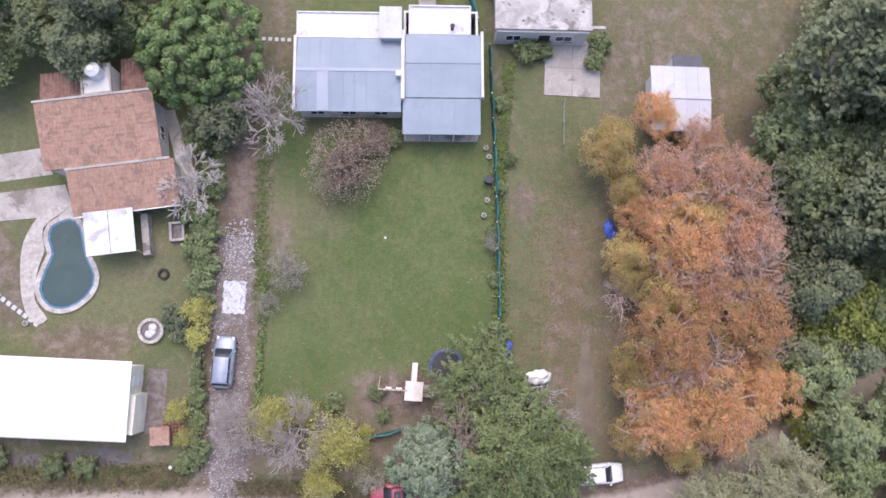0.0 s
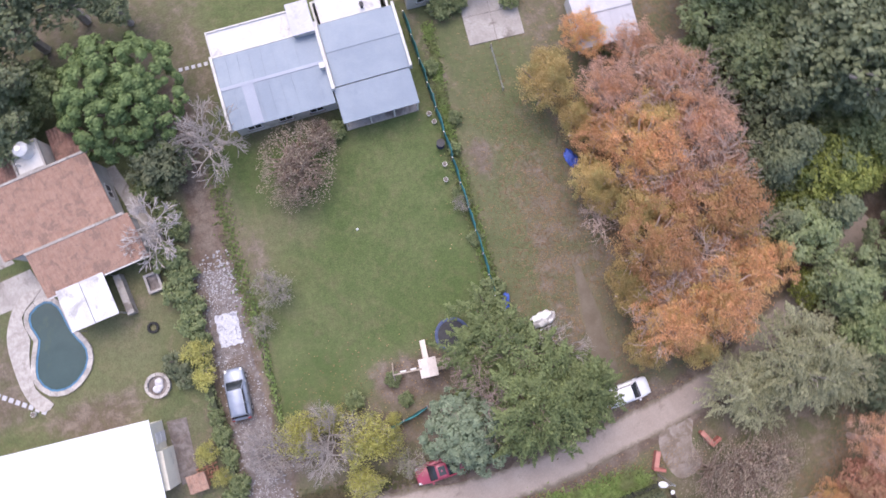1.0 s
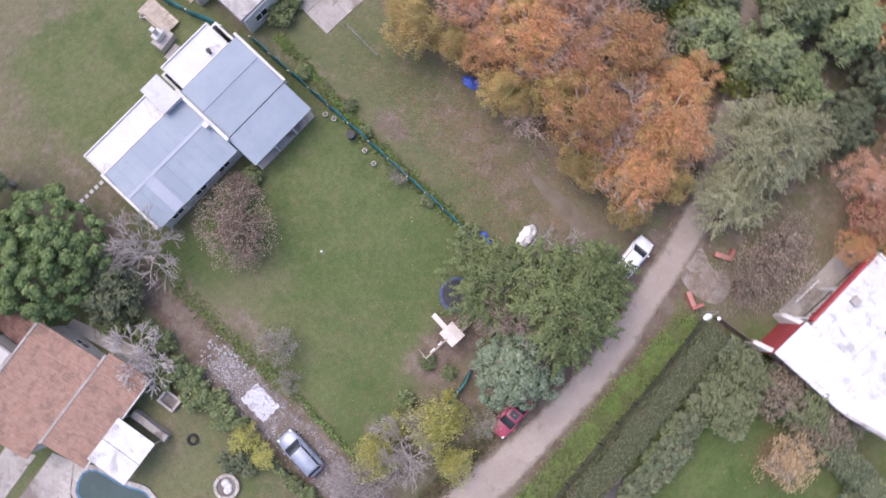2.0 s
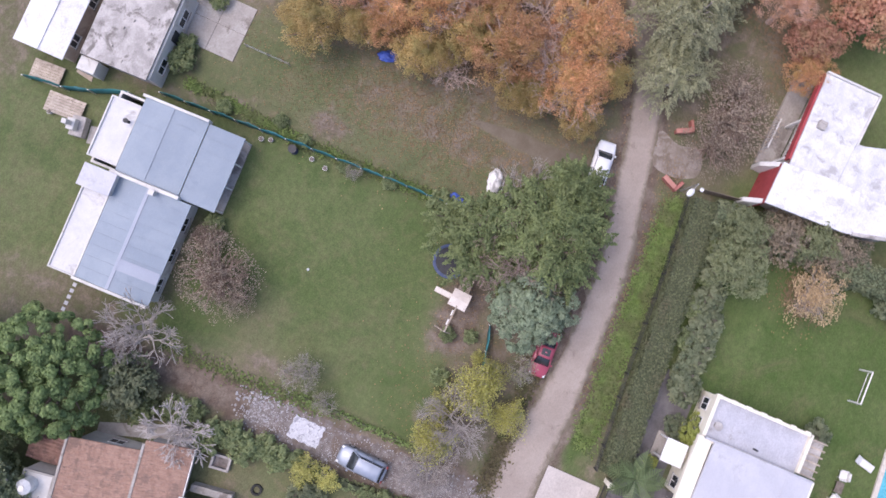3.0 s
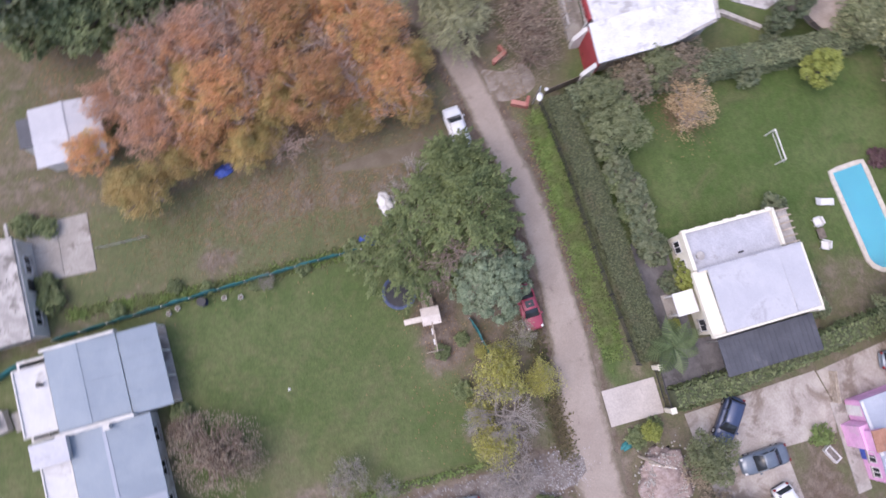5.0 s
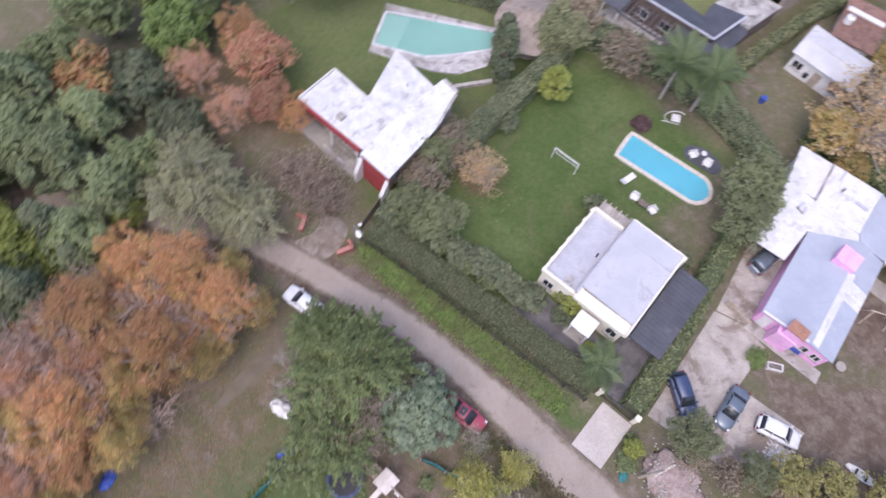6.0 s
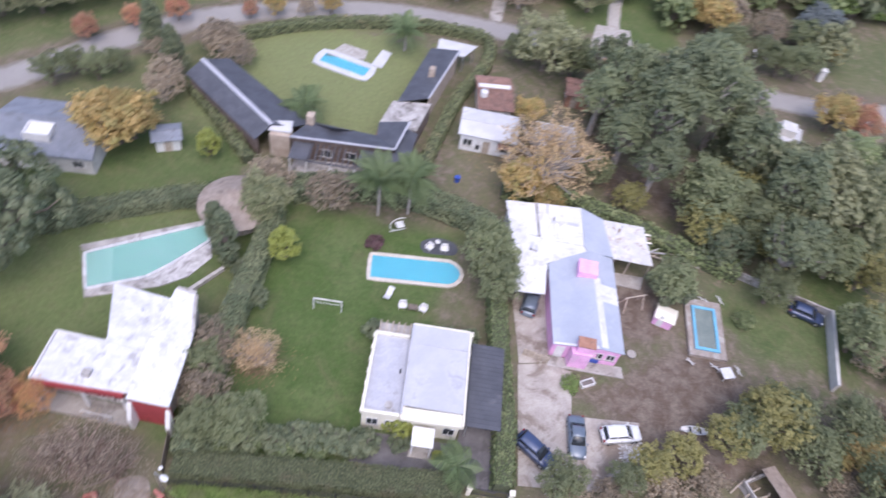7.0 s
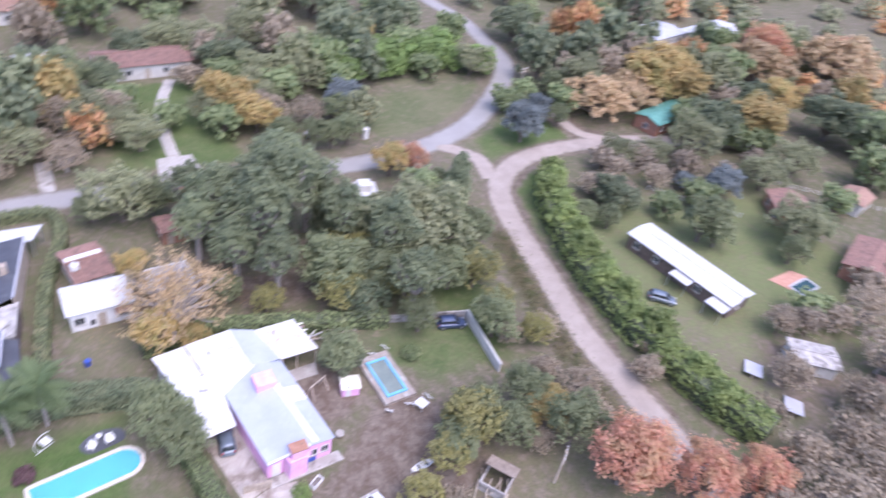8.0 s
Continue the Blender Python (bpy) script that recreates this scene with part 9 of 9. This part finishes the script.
lump("blue_tarpaulin", "crumpled blue tarpaulin under the autumn trees", "tarpaulin", 16.7, 11.2, 0.5, 0.9, 0.35, M_BLUE, 1, 20)
lump("blue_tarpaulin", "blue tarpaulin hung over the fence's end", "tarpaulin", 7.9, -0.2, 0.45, 1.0, 0.6, M_BLUE, 2, -15)
wt = lump("covered_pile", "pile under white plastic beside the trees", "pile", 10.8, -2.3, 1.15, 0.65, 0.9, M_WHITE, 3, 12)
for k in range(3):
    bm = bmesh.new()
    for j in range(16):
        a, b = 2 * math.pi * j / 16, 2 * math.pi * (j + 1) / 16
        tube(bm, (-0.6 + 0.4 * k + 0.35 * math.cos(a), -0.75, 0.4 + 0.35 * math.sin(a)), (-0.6 + 0.4 * k + 0.35 * math.cos(b), -0.75, 0.4 + 0.35 * math.sin(b)), 0.03, 0.03, 5)
    part("wheel_hoop", bm, M_STEEL, wt, "grey bicycle wheel hoop")
bk = thing("blue_barrel", "dark blue plastic barrel by the fence", "barrel", 5.4, 14.8)
part("barrel", disc(bmesh.new(), 0, 0, 0, 0.85, 0.36, 18, 0.34), mat("navy_plastic", (0.02, 0.025, 0.10), (0.035, 0.04, 0.15), 2, 0.5), bk)
part("rim", disc(bmesh.new(), 0, 0, 0.85, 0.9, 0.38, 18), M_DARK, bk)
pots = [(5.0, 17.8), (5.3, 17.0), (5.4, 13.0), (5.2, 11.6), (-33.3, -0.9), (-1.2, 35.5)]
pt = None
for x, y in pots:
    if pt is None:
        pt = thing("plant_pot", "small white plant pot by the fence", "plant pot", x, y)
        part("pot", disc(bmesh.new(), 0, 0, 0, 0.34, 0.16, 14, 0.22), M_WHITE, pt)
        part("soil", disc(bmesh.new(), 0, 0, 0.345, 0.36, 0.19, 14), M_GRAVEL, pt)
    else:
        copy_thing(pt, pose(x, y, 0))
bp = thing("brick_pile", "stacked pile of red bricks beside a shrub", "brick pile", -19.9, -8.7, 0, 8)
rnd = random.Random(4)
brick_me = None
for k in range(70):
    if brick_me is None:
        brick_me = part("brick", boxes((-0.125, -0.06, 0, 0.125, 0.06, 0.08)), M_BRICK, bp).data
        continue
    ob = new("brick", brick_me)
    ob.parent = bp
    lay_ = k // 28
    ob.matrix_basis = pose(-0.8 + (k % 7) * 0.27 + rnd.uniform(-0.03, 0.03), -0.5 + (k // 7 % 4) * 0.3 + rnd.uniform(-0.06, 0.06), 0.085 * lay_, 0, 0, rnd.choice((0, 90)) + rnd.uniform(-14, 14))
hut = thing("brick_oven", "red brick barbecue with a tiled top", "barbecue", -20.6, -9.4, 0, 6)
walls(hut, -0.7, -0.6, 0.7, 0.7, 0.9, M_BRICK, 0.2)
tile_roof(hut, -0.8, -0.7, 0.8, 0.8, lambda x, y: 1.0 + 0.1 * y, M_TILE, "small sloping tile top")

bq = thing("garden_barbecue", "masonry barbecue with pale chimney behind the house", "barbecue", -1.2, 32.4, 0, 12)
part("base", boxes((-0.9, -0.6, 0, 0.9, 0.6, 0.9), bevel=0.02), M_CONC2, bq)
part("hood", boxes((-0.5, -0.1, 0.9, 0.5, 0.6, 1.6), bevel=0.05), M_WALL, bq)
part("chimney", boxes((-0.2, 0.15, 1.6, 0.2, 0.55, 2.5)), M_WALL, bq)
part("shelf", boxes((-1.2, -1.6, 0, 0.4, -0.75, 0.12)), M_CONC, bq)


# ---- the villa's lawn ----
def goal():
    t = thing("football_goal", "small white football goal on the lawn", "goal", 9.0, -38.4, 0, 4)
    for x in (-1.45, 1.45):
        part("post", tube(bmesh.new(), (x, 0, 0), (x, 0, 1.9), 0.06, 0.06, 8), M_WHITE, t)
        part("stay", tube(bmesh.new(), (x, 0, 1.85), (x, -0.8, 0.03), 0.03, 0.03, 6), M_WHITE, t)
    part("crossbar", tube(bmesh.new(), (-1.45, 0, 1.9), (1.45, 0, 1.9), 0.06, 0.06, 8), M_WHITE, t)
    part("ground_bar", tube(bmesh.new(), (-1.45, -0.8, 0.04), (1.45, -0.8, 0.04), 0.03, 0.03, 6), M_WHITE, t)


goal()


def lounger(x, y, rz, label):
    t = thing("sun_lounger", label, "sun lounger", x, y, 0, rz, "loungers by the pool")
    part("seat", boxes((-0.9, -0.33, 0.3, 0.35, 0.33, 0.4), bevel=0.03), M_WHITE, t)
    part("backrest", prism([(0.36, -0.33), (1.0, -0.33), (1.0, 0.33), (0.36, 0.33)], lambda a, b: 0.3 + 0.55 * (a - 0.36), lambda a, b: 0.4 + 0.55 * (a - 0.36)), M_WHITE, t)
    for a in (-0.8, 0.3):
        for b in (-0.28, 0.28):
            part("leg", tube(bmesh.new(), (a, b, 0), (a, b, 0.3), 0.03, 0.03, 6), M_WHITE, t)


lounger(3.2, -41.9, 80, "white plastic sun lounger on the lawn")
def armchair(x, y, rz, label):
    t = thing("garden_chair", label, "chair", x, y, 0, rz)
    part("seat", boxes((-0.35, -0.35, 0.25, 0.35, 0.35, 0.42), bevel=0.05), M_WHITE, t)
    part("backrest", boxes((-0.4, -0.35, 0.42, -0.27, 0.35, 0.85), bevel=0.03), M_WHITE, t)
    for s in (-1, 1):
        part("armrest", boxes((-0.3, s * 0.36, 0.5, 0.35, s * 0.46, 0.56)), M_WHITE, t)
        for a in (-0.3, 0.3):
            part("leg", tube(bmesh.new(), (a, s * 0.3, 0), (a, s * 0.3, 0.27), 0.03, 0.03, 6), M_WHITE, t)


armchair(1.5, -40.7, 100, "white cushioned garden chair on grass")
armchair(-0.7, -40.8, 70, "white cushioned garden chair on grass")
armchair(0.1, -49.2, 60, "white chair on the dark pool terrace")
armchair(-1.6, -49.4, 95, "white chair on the dark pool terrace")
tb = thing("low_table", "dark low wooden garden table on grass", "table", 0.4, -40.75, 0, 5)
part("tabletop", boxes((-0.5, -0.35, 0.36, 0.5, 0.35, 0.42)), M_BARK, tb)
for a in (-0.42, 0.42):
    for b in (-0.28, 0.28):
        part("leg", boxes((a - 0.03, b - 0.03, 0, a + 0.03, b + 0.03, 0.36)), M_BARK, tb)
paving("pool_corner", spline([(1.2, -49.9), (-0.6, -51.0), (-2.8, -50.6), (-3.0, -49.2), (-1.4, -48.7), (0.6, -48.6)], 0.5, True), 0.04, M_SLATE, "dark paved corner beside the pool")
sd = thing("side_table", "small white round side table", "table", -0.7, -50.1)
part("tabletop", disc(bmesh.new(), 0, 0, 0.45, 0.5, 0.3, 16), M_WHITE, sd)
part("leg", disc(bmesh.new(), 0, 0, 0.0, 0.45, 0.05, 8), M_WHITE, sd)
hc = thing("hanging_chair", "white hammock chair on a curved stand", "hammock chair", 4.2, -50.9, 0, 30)
arc = [(1.1 * math.cos(a) - 0.2, 0, 1.05 + 1.05 * math.sin(a)) for a in np.linspace(-1.57, 2.2, 12)]
bm, prev = bmesh.new(), None
for k, (ax, ay, az) in enumerate(arc):
    t = -1.57 + k * 3.77 / 11
    row = [bm.verts.new((ax + 0.05 * math.cos(u) * math.cos(t), ay + 0.05 * math.sin(u), az + 0.05 * math.cos(u) * math.sin(t))) for u in np.linspace(0, 2 * math.pi, 7)[:-1]]
    if prev:
        for j in range(6):
            bm.faces.new((prev[j], prev[(j + 1) % 6], row[(j + 1) % 6], row[j]))
    prev = row
part("stand", bm, M_WHITE, hc)
part("seat", prism([(-0.75, -0.45), (0.15, -0.45), (0.15, 0.45), (-0.75, 0.45)], lambda x, y: 0.75 + 0.35 * abs(y), lambda x, y: 0.85 + 0.35 * abs(y)), M_WHITE, hc)
part("foot", boxes((-1.0, -0.04, 0, 0.9, 0.04, 0.06)), M_WHITE, hc)

# thatched pavilion between the gardens
pv = thing("thatched_pavilion", "round pavilion with a grey-brown thatched roof", "pavilion", 22.0, -48.3)
part("roof", disc(bmesh.new(), 0, 0, 2.1, 4.2, 4.2, 22, 0.25), M_THATCH, pv)
for k in range(6):
    a = math.pi * k / 3
    part("post", tube(bmesh.new(), (2.9 * math.cos(a), 2.9 * math.sin(a), 0), (2.9 * math.cos(a), 2.9 * math.sin(a), 2.3), 0.09, 0.09, 8), M_WOOD, pv)
part("floor", disc(bmesh.new(), 0, 0, 0, 0.1, 3.1, 20), M_STONE, pv)
structure("garden_wall", prism([(23.3, -37.3), (23.0, -37.0), (20.7, -40.6), (21.0, -40.8)], 0, 0.5), M_STONE, "low pale stone wall beside the pool", "wall")
sw = thing("white_bin", "small white bin behind the house", "bin", 18.9, -36.6)
part("bin", boxes((-0.3, -0.3, 0, 0.3, 0.3, 0.8), bevel=0.03), M_WHITE, sw)
part("lid", boxes((-0.33, -0.33, 0.81, 0.33, 0.33, 0.87), bevel=0.02), M_STEEL, sw)


# ---- the pink house's yard ----
ps = thing("play_house", "little pink play house with a cream roof", "play house", -26.8, -46.0, 0, -15)
walls(ps, -1.0, -0.9, 1.0, 0.9, 1.3, M_PINK, 0.1)
for s in (-1, 1):
    part("roof", prism([(-1.15, 0), (1.15, 0), (1.15, s * 1.05), (-1.15, s * 1.05)], lambda x, y: 1.55 - 0.25 * abs(y), lambda x, y: 1.62 - 0.25 * abs(y)), M_CREAM, ps)
door(ps, 0.3, 0.9, "n", M_WHITE, 0.6, 1.15)
wtb = thing("white_table", "white square garden table on bare earth", "table", -33.4, -40.5, 0, 20)
part("tabletop", boxes((-0.65, -0.65, 0.7, 0.65, 0.65, 0.76), bevel=0.02), M_WHITE, wtb)
for a in (-0.55, 0.55):
    for b in (-0.55, 0.55):
        part("leg", tube(bmesh.new(), (a, b, 0), (a, b, 0.7), 0.035, 0.035, 6), M_WHITE, wtb)
cr = None
for x, y, a in ((-33.6, -50.3, 20), (-29.6, -41.2, 50), (-32.2, -41.2, 70), (-34.8, -41.3, 10), (-31.6, -49.9, 80)):
    if cr is None:
        cr = thing("trestle", "white crossed wooden trestle in the yard", "trestle", x, y, 0, a, "trestles round the pool")
        for s in (-1, 1):
            part("leg", tube(bmesh.new(), (-0.5, s * 0.4, 0), (0.5, -s * 0.4, 0.8), 0.045, 0.045, 6), M_WHITE, cr)
        part("bar", tube(bmesh.new(), (-0.1, -0.5, 0.42), (0.1, 0.5, 0.42), 0.045, 0.045, 6), M_WHITE, cr)
    else:
        copy_thing(cr, pose(x, y, 0, 0, 0, a))
sg = thing("timber_frame", "leaning pale timber swing frame beside the shed", "swing frame", -23.2, -47.0, 0, 25)
for a, b in (((-1.2, -0.7, 0), (-1.0, 0, 2.0)), ((-1.2, 0.7, 0), (-1.0, 0, 2.0)), ((1.2, -0.7, 0), (1.0, 0, 2.0)), ((1.2, 0.7, 0), (1.0, 0, 2.0))):
    part("leg", tube(bmesh.new(), a, b, 0.07, 0.07, 6), M_WOOD, sg)
part("beam", tube(bmesh.new(), (-1.3, 0, 2.0), (1.3, 0, 2.0), 0.07, 0.07, 6), M_WOOD, sg)
mf = thing("boat_hull", "narrow white hull lying on bare earth", "boat", -29.7, -33.3, 0, 184)
bm, rings = bmesh.new(), []
for k in range(7):
    f = k / 6
    w = 0.42 * math.sin(math.pi * (0.12 + 0.8 * f)) + 0.05
    rings.append([bm.verts.new((-1.5 + 3.0 * f, a * w, z)) for a, z in ((-1, 0.42), (-0.6, 0.1), (0, 0.0), (0.6, 0.1), (1, 0.42), (0.8, 0.42), (0, 0.14), (-0.8, 0.42))])
for r0, r1 in zip(rings, rings[1:]):
    for k in range(8):
        bm.faces.new((r0[k], r0[(k + 1) % 8], r1[(k + 1) % 8], r1[k]))
bm.faces.new(rings[0])
bm.faces.new(rings[-1][::-1])
part("hull", bm, M_WHITE, mf)
for x in (-0.6, 0.4):
    part("thwart", boxes((x - 0.1, -0.36, 0.36, x + 0.1, 0.36, 0.4)), M_DARK, mf)


def ruin():
    t = thing("ruined_shed", "collapsed timber shed with broken pale boards", "shed", -36.0, -28.2, 0, 32)
    rng = random.Random(3)
    walls(t, -1.8, -1.6, 1.8, 1.4, 1.3, M_CONC2, 0.18)
    part("roof", prism([(-2.0, -1.8), (0.2, -1.8), (0.2, 1.6), (-2.0, 1.6)], lambda x, y: 1.35 + 0.45 * (x + 2), lambda x, y: 1.42 + 0.45 * (x + 2)), M_THATCH, t, "sagging brown roof half")
    for k in range(12):
        x, y, a = rng.uniform(0.3, 3.2), rng.uniform(-1.8, 1.8), rng.uniform(-0.5, 0.5)
        part("board", tube(bmesh.new(), (x - 1.0, y - a, rng.uniform(0.1, 1.4)), (x + 1.0, y + a, rng.uniform(0.1, 0.9)), 0.07, 0.07, 4), M_WOOD, t)


ruin()
lg = thing("log_pile", "heap of timber and scrap beside the shed", "wood pile", -29.0, -55.2, 0, 12)
rnd = random.Random(8)
for k in range(26):
    x, y = rnd.uniform(-3.2, 3.2), rnd.uniform(-0.9, 0.9)
    a = rnd.uniform(-0.6, 0.6)
    z = 0.1 + 0.16 * (k % 4)
    part("log", tube(bmesh.new(), (x - 0.9 * math.cos(a), y - 0.9 * math.sin(a), z), (x + 0.9 * math.cos(a), y + 0.9 * math.sin(a), z + rnd.uniform(-0.05, 0.2)), 0.09, 0.08, 6), rnd.choice((M_WOOD, M_BARK, M_RUBBLE)), lg)
tub = thing("bath_tub", "old white tub with plants by the pink house", "tub", -18.6, -36.1, 0, 30)
parapet(tub, -0.75, -0.35, 0.75, 0.35, 0, 0.5, M_WHITE, 0.08, "rim")
part("base", boxes((-0.67, -0.27, 0, 0.67, 0.27, 0.3)), M_GRAVEL, tub)
bush("potted_plants", "clump of leafy plants before the pink house", 91, -16.9, -35.6, 0.9, 0.9, L_LIME, 20, 50, 0.14)
st = thing("stone_stool", "round pale stone stool in the yard", "stool", -23.2, -40.6)
part("seat", disc(bmesh.new(), 0, 0, 0.3, 0.42, 0.5, 14), M_CONC, st)
part("base", disc(bmesh.new(), 0, 0, 0, 0.3, 0.3, 12), M_CONC2, st)
mound = lump("stone_mound", "low mound of reddish stones by the lane", "mound", -17.6, -21.2, 2.7, 2.3, 0.8, mat("reddish_rubble", (0.26, 0.19, 0.17), (0.38, 0.31, 0.29), 3, 0.95, 0, 0.8, (0.2, 0.15, 0.13), 0.6, 1.5, 6), 5)
scatter("mound_stones", "loose reddish stones on a mound", 600, around(-17.6, -21.2, 1.3, 1.1), 0.11, M_STONE, 12, z=0.62)
lump("scrap_heap", "heap of dark netting and branches on the verge", "heap", -13.9, -18.9, 0.4, 1.0, 0.3, M_TEAL, 6, 30)


# ---- poles and lamps ----
def utility_pole(x, y, h, rz, label):
    t = thing("utility_pole", label, "pole", x, y, 0, rz)
    part("post", tube(bmesh.new(), (0, 0, 0), (0, 0, h), 0.14, 0.1, 8), M_WOOD, t)
    for z in (h - 0.3, h - 0.9):
        part("crossarm", boxes((-1.0, -0.06, z, 1.0, 0.06, z + 0.12)), M_WOOD, t)
    for a in (-0.9, -0.4, 0.4, 0.9):
        part("insulator", disc(bmesh.new(), a, 0, h - 0.18, h - 0.02, 0.05, 8), M_WHITE, t)


utility_pole(-15.2, -19.4, 6.2, 70, "wooden pole with two crossarms beside the lane")
utility_pole(-41.8, -25.6, 5.5, 40, "leaning wooden pole beside the ruined shed")
utility_pole(-94.0, -106.0, 7.0, 10, "wooden pole at the road bend")
lp = thing("street_lamp", "white street lamp head on a steel pole", "street lamp", 17.6, -17.4, 0, 160)
part("pole", tube(bmesh.new(), (0, 0, 0), (0, 0, 4.2), 0.07, 0.05, 8), M_STEEL, lp)
part("arm", tube(bmesh.new(), (0, 0, 4.15), (0.9, 0, 4.45), 0.035, 0.03, 6), M_STEEL, lp)
bm = bmesh.new()
bmesh.ops.create_icosphere(bm, subdivisions=2, radius=1, matrix=Matrix.Translation((1.05, 0, 4.45)) @ Matrix.Diagonal((0.42, 0.27, 0.14, 1)))
part("lamp_head", bm, M_WHITE, lp, "white oval lamp head", True)
part("dish", disc(bmesh.new(), 0.1, 0.55, 4.0, 4.08, 0.13, 16, 0.17), M_WHITE, lp, "small white dish")
gl = thing("garden_lamp", "low white globe lamp on a pipe", "lamp", -19.4, -11.8)
part("pipe", tube(bmesh.new(), (0, 0, 0), (0, 0, 0.9), 0.04, 0.04, 6), M_STEEL, gl)
bm = bmesh.new()
bmesh.ops.create_icosphere(bm, subdivisions=2, radius=0.16, matrix=Matrix.Translation((0, 0, 1.0)))
part("globe", bm, M_WHITE, gl, "", True)
mb = thing("gate_pillar", "white gate pillar by the road", "pillar", -54.0, -98.8)
part("pillar", boxes((-0.4, -0.4, 0, 0.4, 0.4, 1.9), bevel=0.03), M_WHITE, mb)
part("cap", boxes((-0.5, -0.5, 1.91, 0.5, 0.5, 2.05)), M_WHITE, mb)
for x, y, lab in ((-78.0, -21.0, "flat grey metal sheet lying on scrub"), (-78.2, -27.8, "bent pale metal sheet on bare ground")):
    ms = thing("metal_sheet", lab, "sheet", x, y, 0, 35)
    part("sheet", prism([(-1.6, -1.2), (1.6, -1.2), (1.6, 1.2), (-1.6, 1.2)], lambda a, b: 0.5 + 0.15 * a, lambda a, b: 0.55 + 0.15 * a), M_CREAM_ROOF, ms)
    for a in (-1.4, 1.4):
        part("prop", boxes((a - 0.1, -0.1, 0, a + 0.1, 0.1, 0.5 + 0.15 * a)), M_WOOD, ms)
sf = thing("fallen_roof", "brown board roof lying among bare bushes", "roof", -92.5, -17.0, 0, 25)
part("board_roof", prism([(-3.5, -1.2), (3.5, -1.2), (3.5, 1.2), (-3.5, 1.2)], lambda x, y: 0.7 + 0.12 * y, lambda x, y: 0.8 + 0.12 * y), mat("tan_boards", (0.40, 0.27, 0.19), (0.5, 0.36, 0.27), 1.5, 0.9), sf)
for a in (-3.2, 3.2):
    part("prop", boxes((a - 0.12, -1.0, 0, a + 0.12, 1.0, 0.58)), M_WOOD, sf)
bb = thing("blue_bin", "small blue bin on the leaf-strewn yard", "bin", -1.4, -60.6)
part("bin", disc(bmesh.new(), 0, 0, 0, 0.8, 0.3, 14, 0.36), M_BLUE, bb)
